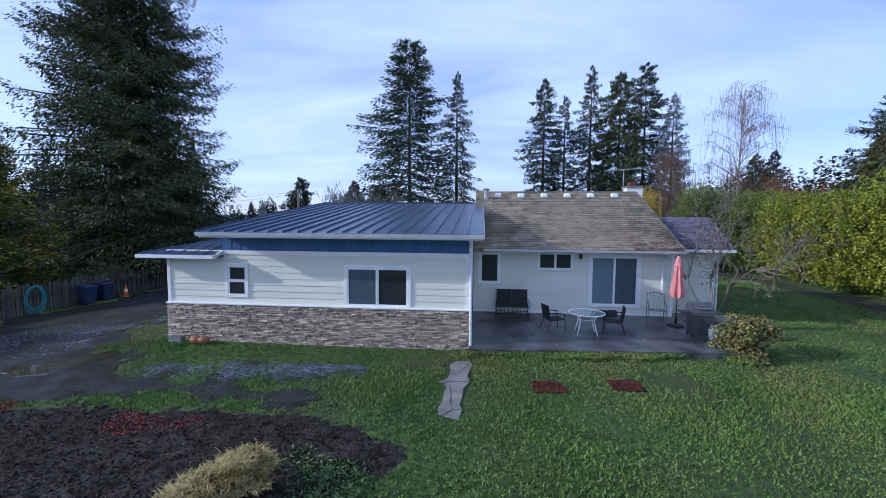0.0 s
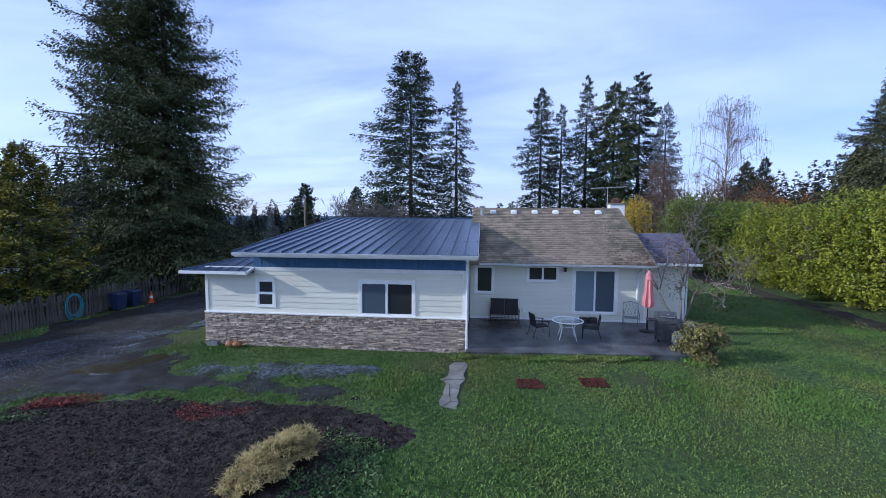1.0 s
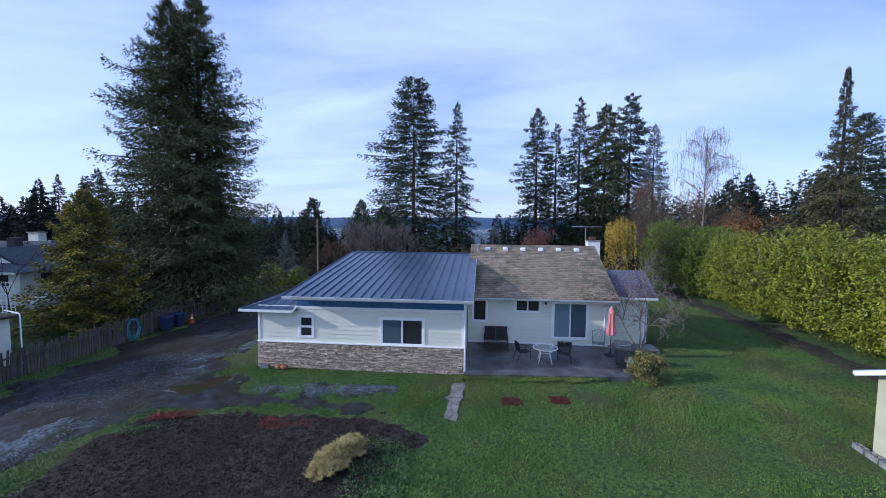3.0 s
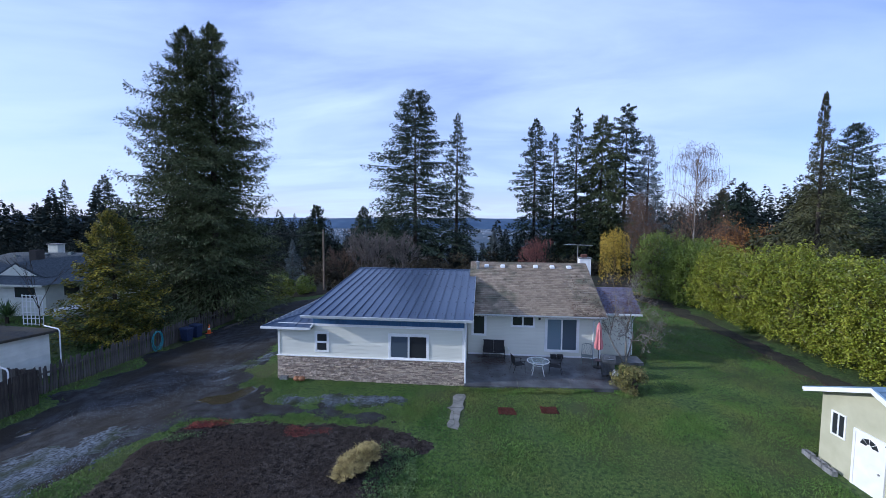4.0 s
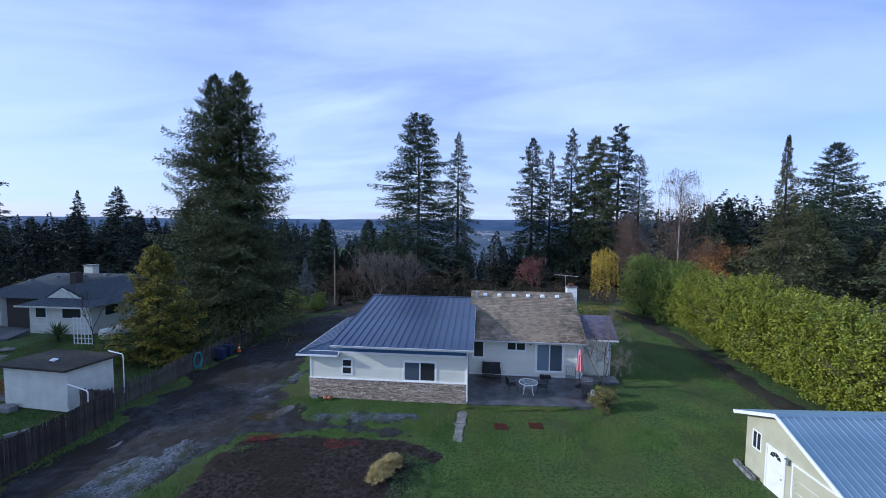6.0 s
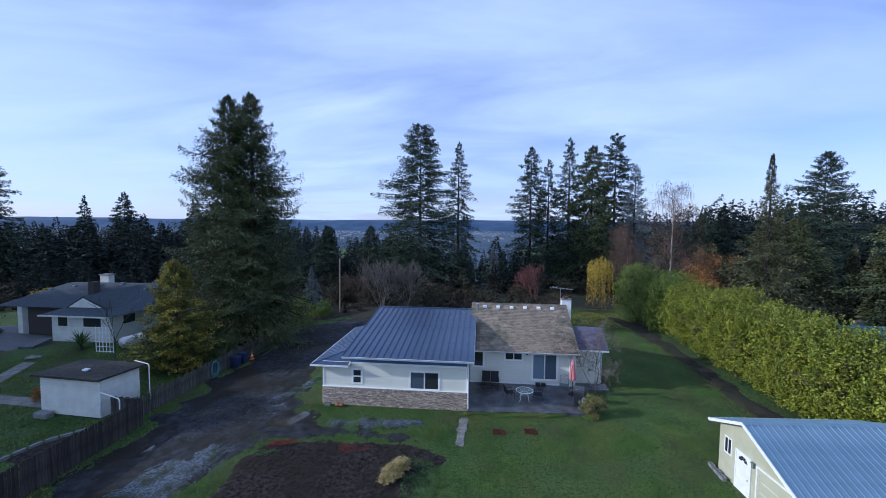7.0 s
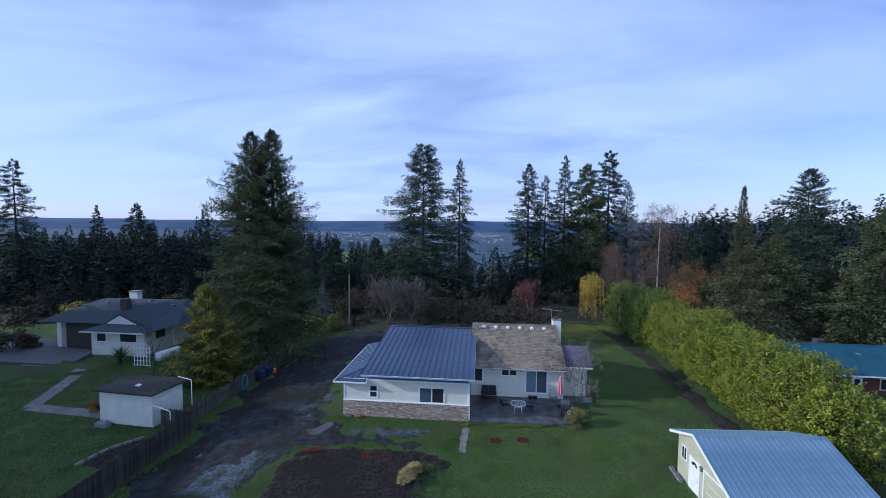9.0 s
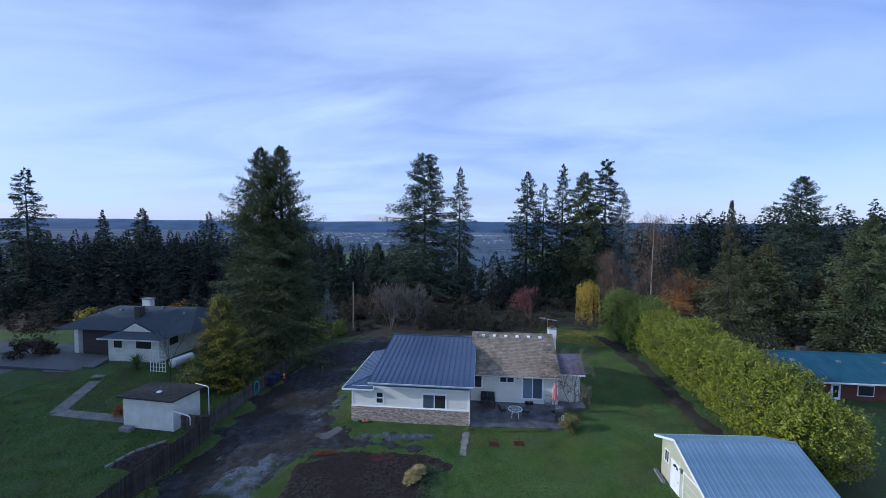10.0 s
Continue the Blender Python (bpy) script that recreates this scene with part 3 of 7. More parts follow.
def wall_boards(parent, x0, x1, y, z0, step, count, holes, material, seed):
    """Lap boards along x on a wall that faces -y, cut round the openings."""
    cache = {}
    for i in range(count):
        za, zb = z0 + i * step, z0 + (i + 1) * step + 0.012
        spans = [(x0, x1)]
        for hx0, hx1, hz0, hz1 in holes:
            if hz0 < zb - 0.03 and hz1 > za + 0.03:
                spans = [s for a, b in spans for s in ((a, min(b, hx0)), (max(a, hx1), b)) if s[1] - s[0] > 0.03]
        for a, b in spans:
            key = round(b - a, 3)
            if key not in cache:
                w = b - a
                m = M()
                m.prism([(0, 0.0, 0), (0, -0.027, 0), (0, -0.008, zb - za), (0, 0.0, zb - za)][::-1], [(w, 0.0, 0), (w, -0.027, 0), (w, -0.008, zb - za), (w, 0.0, zb - za)][::-1])
                cache[key] = m.mesh("siding_board", material)
            ob = part("siding_board", cache[key], material, parent)
            ob.location = (a, y, za)


def window(parent, x0, x1, z0, z1, y, split="v", trim=0.10, name="window", glasses=None, bars=True):
    """A window in a wall that faces -y: outer trim, sash, panes."""
    w = part(name, M().box(x0, y - 0.035, z1 - trim, x1, y + 0.02, z1).box(x0, y - 0.035, z0, x1, y + 0.02, z0 + trim * 0.8)
             .box(x0, y - 0.033, z0 + trim * 0.8, x0 + trim, y + 0.02, z1 - trim).box(x1 - trim, y - 0.033, z0 + trim * 0.8, x1, y + 0.02, z1 - trim), WHITE, parent, "white painted window trim")
    a, b, c, d = x0 + trim, x1 - trim, z0 + trim * 0.8, z1 - trim
    fr = 0.045
    cells = [(a, (a + b) / 2, c, d), ((a + b) / 2, b, c, d)] if split == "v" else [(a, b, c, (c + d) / 2), (a, b, (c + d) / 2, d)] if split == "h" else [(a, b, c, d)]
    for n, (p, q, r, s) in enumerate(cells):
        yy = y - 0.012 + 0.022 * n
        part("sash", M().box(p, yy - 0.015, r, q, yy + 0.03, r + fr).box(p, yy - 0.015, s - fr, q, yy + 0.03, s)
             .box(p, yy - 0.013, r + fr, p + fr, yy + 0.03, s - fr).box(q - fr, yy - 0.013, r + fr, q, yy + 0.03, s - fr), WHITE, w)
        part("pane", M().box(p + fr, yy + 0.002, r + fr, q - fr, yy + 0.010, s - fr), (glasses or (GLASS, GLASS))[n % 2], w)
    return w


# garage wing, front at y = 0
L, ST = -9.865, 1.10
wing = part("garage_wall", M().box(L + 0.02, 0.03, -0.6, -0.02, 9.1, 2.72).prism([(-7.9, 0.03, 2.72), (-0.02, 0.03, 2.72), (-0.02, 9.1, 2.72), (-7.9, 9.1, 2.72)],
            [(-7.9, 0.03, 3.42), (-0.02, 0.03, 3.42), (-0.02, 9.1, 4.56), (-7.9, 9.1, 4.56)]), SIDING, house)
GH = [(-3.92, -1.80, 1.10, 2.46), (-7.857, -7.086, 1.344, 2.437)]
wall_boards(wing, L + 0.10, -0.10, 0.03, ST + 0.05, 0.203, 8, GH, SIDING, 1)
part("trim_board", M().box(L, -0.012, 2.73, 0.0, 0.03, 2.86), WHITE, wing, "white band board")
part("corner_board", M().box(L - 0.01, -0.02, ST + 0.05, L + 0.10, 0.03, 2.73), WHITE, wing)
part("corner_board", M().box(-0.10, -0.02, ST + 0.05, 0.01, 0.03, 2.73), WHITE, wing)
part("corner_board", M().box(-0.01, 0.032, 0.0, 0.016, 0.13, 3.45), WHITE, wing)
part("stone_cap", M().box(L - 0.05, -0.085, ST, 0.02, 0.03, ST + 0.05), WHITE, wing, "pale sill cap over the stone", bevel=0.008)
for i in range(27):
    x0 = -7.93 + i * 0.293
    part("blue_board", M().box(x0, 0.0, 2.862, x0 + 0.287, 0.03, 3.44), BLUE, wing)
    part("batten", M().box(x0 + 0.265, -0.014, 2.862, x0 + 0.305, 0.0, 3.44), BLUE, wing)
window(wing, *GH[0], 0.008, "v", glasses=(GLASS_GREY, GLASS))
window(wing, *GH[1], 0.008, "h", 0.085)
# side wall towards the patio
for i in range(16):
    part("side_board", M().box(-0.018, 0.13, 0.05 + i * 0.205, 0.006 + 0.004 * (i % 2), 4.5, 0.05 + (i + 1) * 0.205 - 0.008), SIDING, wing)
# fascia, gutter, downspout
part("fascia", M().box(-8.22, -0.72, 3.30, 0.40, -0.69, 3.44), WHITE, house)
part("soffit", M().box(-8.22, -0.69, 3.395, 0.40, 0.03, 3.415), WHITE, house)
part("gutter", M().prism([(-8.26, -0.72, 3.345), (-8.26, -0.80, 3.345), (-8.26, -0.85, 3.46), (-8.26, -0.72, 3.46)], [(0.44, -0.72, 3.345), (0.44, -0.80, 3.345), (0.44, -0.85, 3.46), (0.44, -0.72, 3.46)]), GUTTER, house, "white metal gutter")
part("downspout", M().tube([(0.06, -0.74, 3.36), (0.06, -0.70, 3.28), (0.06, -0.10, 3.10), (0.06, -0.075, 2.95), (0.06, -0.075, 0.05), (0.06, -0.20, -0.02)], 0.045, 8), GUTTER, house, "white downspout")
# standing-seam roof
RX0, RX1, RY0, RY1, RZ0, RZ1 = -8.25, 0.42, -0.78, 9.33, 3.475, 4.735
roof = part("metal_roof", M().prism([(RX0, RY0, RZ0 - 0.10), (RX1, RY0, RZ0 - 0.10), (RX1, RY1, RZ1 - 0.10), (RX0, RY1, RZ1 - 0.10)],
            [(RX0, RY0, RZ0 - 0.012), (RX1, RY0, RZ0 - 0.012), (RX1, RY1, RZ1 - 0.012), (RX0, RY1, RZ1 - 0.012)]), METAL_ROOF, house, "blue-grey standing-seam metal roof")
NP_, W_ = 19, (RX1 - RX0) / 19
pan = M().prism([(0.012, 0, -0.012), (W_ - 0.012, 0, -0.012), (W_ - 0.012, RY1 - RY0, RZ1 - RZ0 - 0.012), (0.012, RY1 - RY0, RZ1 - RZ0 - 0.012)],
                [(0.012, 0, 0), (W_ - 0.012, 0, 0), (W_ - 0.012, RY1 - RY0, RZ1 - RZ0), (0.012, RY1 - RY0, RZ1 - RZ0)]).mesh("roof_panel", METAL_ROOF)
seam = M().prism([(-0.014, 0, -0.01), (0.014, 0, -0.01), (0.014, RY1 - RY0, RZ1 - RZ0 - 0.01), (-0.014, RY1 - RY0, RZ1 - RZ0 - 0.01)],
                 [(-0.010, 0, 0.058), (0.010, 0, 0.058), (0.010, RY1 - RY0, RZ1 - RZ0 + 0.058), (-0.010, RY1 - RY0, RZ1 - RZ0 + 0.058)]).mesh("seam", METAL_ROOF)
for i in range(NP_):
    part("roof_panel", pan, METAL_ROOF, roof).location = (RX0 + i * W_, RY0, RZ0)
for i in range(NP_ + 1):
    part("seam", seam, METAL_ROOF, roof).location = (RX0 + i * W_, RY0, RZ0)
part("rake_trim", M().prism([(RX1, RY0, RZ0 - 0.14), (RX1 + 0.03, RY0, RZ0 - 0.14), (RX1 + 0.03, RY1, RZ1 - 0.14), (RX1, RY1, RZ1 - 0.14)],
     [(RX1, RY0, RZ0 + 0.03), (RX1 + 0.03, RY0, RZ0 + 0.03), (RX1 + 0.03, RY1, RZ1 + 0.03), (RX1, RY1, RZ1 + 0.03)]), GUTTER, roof, "pale rake trim")
part("ridge_cap", M().box(RX0, RY1 - 0.12, RZ1 - 0.05, RX1, RY1 + 0.05, RZ1 + 0.05), METAL_ROOF, roof)
# low hipped roof over the side walk
EX, EY, EZ, KX, SL, BY = -10.52, -0.40, 2.74, -7.92, 0.235, 9.45
zt = EZ + SL * (KX - EX)
low = part("low_metal_roof", M().box(EX, EY, EZ - 0.10, KX, BY, EZ - 0.03), METAL_ROOF, house, "blue-grey low hipped metal roof")
part("side_slope", M().prism([(EX, EY, EZ - 0.02), (KX, EY + KX - EX, zt - 0.02), (KX, BY, zt - 0.02), (EX, BY, EZ - 0.02)], [(EX, EY, EZ), (KX, EY + KX - EX, zt), (KX, BY, zt), (EX, BY, EZ)]), METAL_ROOF, low)
part("front_slope", M().prism([(EX, EY, EZ - 0.02), (KX, EY, EZ - 0.02), (KX, EY + KX - EX, zt - 0.02)], [(EX, EY, EZ), (KX, EY, EZ), (KX, EY + KX - EX, zt)]), METAL_ROOF, low)
for i in range(1, 6):
    x = EX + i * 0.44
    part("seam", M().tube([(x, EY, EZ + 0.012), (x, EY + x - EX, EZ + 0.012 + SL * (x - EX))], 0.016, 4), METAL_ROOF, low)
for i in range(1, 23):
    y = EY + i * 0.44
    part("seam", M().tube([(EX, y, EZ + 0.012), (EX + min(KX - EX, y - EY), y, EZ + 0.012 + SL * min(KX - EX, y - EY))], 0.016, 4), METAL_ROOF, low)
part("hip_cap", M().tube([(EX, EY, EZ + 0.01), (KX, EY + KX - EX, zt + 0.01)], 0.035, 6), METAL_ROOF, low)
part("low_gutter", M().box(EX - 0.06, EY - 0.07, EZ - 0.12, KX - 0.05, EY, EZ - 0.015).box(EX - 0.07, EY, EZ - 0.12, EX, BY, EZ - 0.015), GUTTER, house, "white metal gutter")
part("gutter_return", M().prism([(KX - 0.05, EY - 0.05, EZ - 0.12), (KX + 0.02, EY - 0.05, EZ - 0.12), (KX + 0.02, 0.0, EZ + 0.02), (KX - 0.05, 0.0, EZ + 0.02)],
     [(KX - 0.05, EY - 0.05, EZ - 0.02), (KX + 0.02, EY - 0.05, EZ - 0.02), (KX + 0.02, 0.0, EZ + 0.12), (KX - 0.05, 0.0, EZ + 0.12)]), GUTTER, house)

# main house, front at y = 4.55
HY, HW = 4.55, 8.0
core = part("house_wall", M().box(0.03, HY + 0.03, -0.6, HW - 0.02, 13.9, 2.68).prism([(0.03, HY + 0.03, 2.68), (0.03, 13.9, 2.68), (0.03, 9.23, 5.05)], [(HW - 0.02, HY + 0.03, 2.68), (HW - 0.02, 13.9, 2.68), (HW - 0.02, 9.23, 5.05)]), SIDING, house)
DOOR = (4.69, 6.73, 0.387, 2.541)
HH = [(0.24, 1.17, 1.24, 2.60), (2.63, 4.11, 1.84, 2.63), DOOR]
wall_boards(core, 0.05, HW - 0.10, HY + 0.03, 0.16, 0.205, 13, HH, SIDING, 2)
part("sill_plate", M().box(0.04, HY - 0.005, 0.02, HW - 0.02, HY + 0.03, 0.16), WHITE, core)
part("corner_board", M().box(HW - 0.11, HY - 0.02, 0.05, HW, HY + 0.03, 2.68), WHITE, core)
window(core, *HH[0], HY + 0.008, "", 0.10)
window(core, *HH[1], HY + 0.008, "v", 0.085)
slider = window(core, *DOOR, HY + 0.008, "v", 0.12, "sliding_door", (GLASS_BLUE, GLASS_GREY))
tagged(slider, "white framed sliding glass patio door")
part("handle", M().box(5.64, HY - 0.06, 1.25, 5.67, HY - 0.03, 1.50), STEEL, slider)
lampp = part("wall_lamp", M().box(4.30, HY - 0.04, 2.33, 4.42, HY, 2.56).box(4.31, HY - 0.14, 2.36, 4.41, HY - 0.04, 2.50).box(4.29, HY - 0.16, 2.50, 4.43, HY - 0.02, 2.53), BLACK_METAL, core, "black wall lantern")
part("outlet_cover", M().box(2.48, HY - 0.05, 0.42, 2.58, HY, 0.55), WHITE, core, bevel=0.008)
part("house_downspout", M().tube([(7.55, 3.98, 2.64), (7.55, 4.05, 2.55), (7.55, HY - 0.07, 2.36), (7.55, HY - 0.06, 2.2), (7.55, HY - 0.06, 0.25), (7.55, HY - 0.22, 0.13)], 0.042, 8), GUTTER, house, "white downspout")
part("house_fascia", M().box(0.43, 3.96, 2.60, 8.10, 3.99, 2.74), WHITE, house)
part("house_soffit", M().box(0.43, 3.99, 2.655, 8.10, HY + 0.02, 2.675), WHITE, house)
part("house_gutter", M().prism([(0.45, 3.96, 2.645), (0.45, 3.89, 2.645), (0.45, 3.85, 2.735), (0.45, 3.96, 2.735)], [(8.14, 3.96, 2.645), (8.14, 3.89, 2.645), (8.14, 3.85, 2.735), (8.14, 3.96, 2.735)]), GUTTER, house, "white metal gutter")
# shingle roof
SX0, SX1, SY0, SY1, SZ0, SZ1 = 0.03, 8.13, 3.90, 9.23, 2.745, 5.345
sroof = part("shingle_roof", M().prism([(SX0, SY0, SZ0 - 0.12), (SX0, SY1, SZ1 - 0.12), (SX0, 14.5, SZ0 - 0.12), (SX0, 14.5, SZ0 - 0.02), (SX0, SY1, SZ1 - 0.02), (SX0, SY0, SZ0 - 0.02)],
             [(SX1, SY0, SZ0 - 0.12), (SX1, SY1, SZ1 - 0.12), (SX1, 14.5, SZ0 - 0.12), (SX1, 14.5, SZ0 - 0.02), (SX1, SY1, SZ1 - 0.02), (SX1, SY0, SZ0 - 0.02)]), SHINGLE, house, "worn brown asphalt shingle roof")
part("rake_board", M().prism([(SX1, SY0, SZ0 - 0.16), (SX1 + 0.03, SY0, SZ0 - 0.16), (SX1 + 0.03, SY1, SZ1 - 0.16), (SX1, SY1, SZ1 - 0.16)], [(SX1, SY0, SZ0), (SX1 + 0.03, SY0, SZ0), (SX1 + 0.03, SY1, SZ1), (SX1, SY1, SZ1)]), SHINGLE, sroof)
part("ridge_shingles", M().prism([(SX0, SY1 - 0.16, SZ1 - 0.07), (SX0, SY1, SZ1 + 0.03), (SX0, SY1 + 0.16, SZ1 - 0.07)], [(SX1, SY1 - 0.16, SZ1 - 0.07), (SX1, SY1, SZ1 + 0.03), (SX1, SY1 + 0.16, SZ1 - 0.07)]), SHINGLE, sroof)
for i in range(6):
    x = 1.17 + i * 1.14
    part("roof_vent", M().prism([(x - 0.17, 8.50, 5.02), (x + 0.17, 8.50, 5.02), (x + 0.17, 8.80, 5.12), (x - 0.17, 8.80, 5.12)], [(x - 0.14, 8.52, 5.16), (x + 0.14, 8.52, 5.16), (x + 0.14, 8.76, 5.25), (x - 0.14, 8.76, 5.25)]), GUTTER, sroof, "pale square roof vent", bevel=0.02)
part("flue_pipe", M().lathe([(0.11, -0.35), (0.11, 0.30), (0.16, 0.31), (0.17, 0.37), (0.10, 0.41)], 12, (0.56, 8.38, 5.05)), STEEL, sroof, "weathered metal flue with cap", smooth=False)
part("flashing", M().prism([(0.25, 7.9, 4.66), (0.85, 7.9, 4.66), (0.85, 8.7, 5.05), (0.25, 8.7, 5.05)], [(0.25, 7.9, 4.72), (0.85, 7.9, 4.72), (0.85, 8.7, 5.11), (0.25, 8.7, 5.11)]), SHINGLE, sroof)
chim = part("chimney", M().box(7.95, 10.1, 3.5, 8.75, 10.75, 5.62), WHITE, house, "white painted chimney stack")
part("chimney_cap", M().box(7.90, 10.05, 5.622, 8.80, 10.80, 5.70), BLOCK, chim)
part("flue", M().box(8.1, 10.2, 5.70, 8.5, 10.6, 5.93), BRICK_RED, chim, "brick-red flue pot", bevel=0.02)
ant = part("tv_antenna", M().tube([(7.85, 10.4, 4.6), (7.85, 10.4, 6.62)], 0.022, 6), STEEL, house, "metal rooftop television aerial")
boom = [Vector((7.05, 11.0, 6.60)), Vector((8.75, 9.8, 6.62))]
part("boom", M().tube(boom, 0.016, 5), STEEL, ant)
for i in range(9):
    c = boom[0].lerp(boom[1], 0.06 + i * 0.11)
    h = 0.55 - 0.035 * i
    s = Vector((0.58, 0.81, 0))
    part("element", M().tube([c - s * h, c + s * h + Vector((0, 0, 0.05 if i < 3 else 0))], 0.008, 4), STEEL, ant)
# annex
annex = part("annex_wall", M().box(8.02, 5.55, -0.6, 10.05, 9.0, 2.62), SIDING, house)
wall_boards(annex, 8.05, 9.98, 5.55, 0.1, 0.205, 12, [], SIDING, 3)
part("corner_board", M().box(9.95, 5.50, 0.0, 10.07, 5.55, 2.62), WHITE, annex)
aroof = part("annex_roof", M().prism([(8.14, 5.0, 2.66), (8.14, 7.0, 3.98), (8.14, 9.0, 2.66), (8.14, 9.0, 2.76), (8.14, 7.0, 4.06), (8.14, 5.0, 2.76)], [(10.46, 5.0, 2.66), (10.46, 7.0, 3.98), (10.46, 9.0, 2.66), (10.46, 9.0, 2.76), (10.46, 7.0, 4.06), (10.46, 5.0, 2.76)]), SHINGLE_PURPLE, house, "purple-grey shingle roof with fallen leaves")
part("annex_gutter", M().box(8.15, 4.90, 2.64, 10.5, 5.0, 2.745), GUTTER, house, "white metal gutter")
part("annex_gable", M().prism([(8.03, 5.6, 2.62), (8.03, 8.95, 2.62), (8.03, 7.0, 3.9)], [(10.05, 5.6, 2.62), (10.05, 8.95, 2.62), (10.05, 7.0, 3.9)]), SIDING, house)
part("annex_downspout", M().tube([(10.12, 5.0, 2.68), (10.12, 5.3, 2.4), (10.12, 5.46, 2.2), (10.12, 5.46, 0.1)], 0.04, 8), GUTTER, house, "white downspout")


# ---- trees ----
def conifer(h, r, base, seed, levels=45, per=6, twigs=30, droop=0.35, up=0.12, tw=0.9, power=0.85, rag=0.2, wide=0.2, lean=0.0, top=0.02, hang=0.35, jit=0.16, tip=0.25, smin=0.10, blades=True):
    """Points and faces of a conifer's crown: uneven boughs, each a drooping fan of small sprays with a lifted tip."""
    R = np.random.RandomState(seed)
    nb = levels * per
    u = (np.arange(nb) + R.rand(nb)) / nb
    z = base + (h - base) * u
    fr = 1 - u
    Lb = r * (fr ** power + top) * R.uniform(0.52, 1.08, nb) * (1 + rag * (R.rand(nb) > 0.85) * R.rand(nb) * 1.5)
    az = np.arange(nb) * 2.399 + R.normal(0, 0.5, nb)
    Lb *= 1 + 0.22 * np.sin(az * 1.0 + seed) * np.sin(z * 0.7 + seed * 1.7) + 0.15 * np.sin(az * 2 + z * 0.4)
    k = twigs
    s = R.uniform(smin, 1.0, (nb, k)) ** 0.7
    ca, sa = np.cos(az)[:, None], np.sin(az)[:, None]
    Lx = Lb[:, None]
    upb = up * (0.4 + 1.6 * u)[:, None]
    dr = droop * (1.2 - 0.8 * u)[:, None]

    def sweep(t):
        return upb * Lx * t - dr * Lx * t * t + tip * Lx * np.maximum(0, t - 0.6) ** 2 * 2

    lat = np.clip(R.normal(size=(nb, k)), -1.8, 1.8) * 0.15 * Lx * (0.4 + 1.7 * s * (1.2 - s))
    P = np.stack([ca * Lx * s - sa * lat, sa * Lx * s + ca * lat, z[:, None] + sweep(s) - 0.4 * np.abs(lat) + jit * 0.7 * R.randn(nb, k)], -1)
    side = np.where(lat > 0, 1, -1) * R.uniform(0.1, 1.0, (nb, k))
    D = np.stack([ca * (0.8 - 0.4 * np.abs(side)) - sa * side, sa * (0.8 - 0.4 * np.abs(side)) + ca * side, -hang * R.uniform(-0.6, 1.6, (nb, k)) + 0.1], -1)
    D /= np.linalg.norm(D, axis=-1, keepdims=True)
    ln = (tw * R.uniform(0.5, 1.2, (nb, k)) * (1.1 - 0.4 * s) * np.clip(Lx / r + 0.35, 0.4, 1.0))[..., None]
    N = np.cross(D, R.normal(size=(nb, k, 3)) * 0.8 + np.array([0, 0, 1.0]))
    N /= np.linalg.norm(N, axis=-1, keepdims=True) + 1e-9
    w = ln * wide
    mid = P + D * ln * 0.5
    V = np.stack([P, mid + N * w, P + D * ln - np.array([0, 0, 0.15]) * ln, mid - N * w], 2).reshape(-1, 3)
    if blades:
        # the bare bough, as a thin blade in three pieces
        q = [np.stack([np.cos(az) * Lb * t, np.sin(az) * Lb * t, z + sweep(t)[:, 0]], 1) for t in (0.0, 0.3, 0.55, 0.8)]
        th = np.stack([0 * az, 0 * az, 0.008 * Lb + 0.008], 1)
        V = np.concatenate([V] + [np.stack([q[i] - th, q[i + 1] - th * 0.6, q[i + 1] + th * 0.6, q[i] + th], 1).reshape(-1, 3) for i in range(3)])
    V[:, 0] += lean * V[:, 2]
    return V, np.arange(len(V)).reshape(-1, 4)


def tree(name, x, y, h, crown, trunk_r, label, bark, leafmat, ground=None, group="", limbs=True, turn=0.0):
    z = gz1(x, y) if ground is None else ground
    t = thing(name, (x, y, z), label, "tree", group, turn=turn)
    part("trunk", M().tube([(0, 0, -0.4), (0.02, 0.0, h * 0.3), (0.0, 0.03, h * 0.65), (0, 0, h * 0.97)], trunk_r, 8, 0.02), bark, t, smooth=True)
    part("crown", crown, leafmat, t)
    return t


def crown_mesh(mats, **k):
    v, f = conifer(**k)
    return np_mesh("crown", v, f, mats)


# double-topped cedar beside the drive
v1, f1 = conifer(26.6, 6.9, 1.8, 3, 52, 6, 390, 0.42, 0.24, 0.32, 0.62, 0.12, 0.20, hang=0.7, jit=0.18, tip=0.6)
v2, f2 = conifer(26.4, 7.6, 1.6, 4, 52, 6, 390, 0.42, 0.24, 0.32, 0.62, 0.12, 0.20, hang=0.7, jit=0.18, tip=0.6)
v1[:, 0] += 0.9
v2[:, 0] -= 1.7
ced = thing("cedar_tree", (-24.6, 15.2, gz1(-24.6, 15.2)), "tall dark green double-topped cedar beside the drive", "tree")
part("trunk", M().tube([(0.6, 0, -0.4), (0.7, 0, 8), (0.9, 0.1, 18), (0.9, 0, 26.0)], 0.55, 9, 0.03), BARK, ced, smooth=True)
part("trunk", M().tube([(-0.5, 0, -0.4), (-0.9, 0.1, 8), (-1.5, 0, 18), (-1.7, 0, 25.8)], 0.5, 9, 0.03), BARK, ced, smooth=True)
part("crown", np_mesh("crown", np.concatenate([v1, v2]), np.concatenate([f1, f2 + len(v1)]), CEDAR), CEDAR, ced)

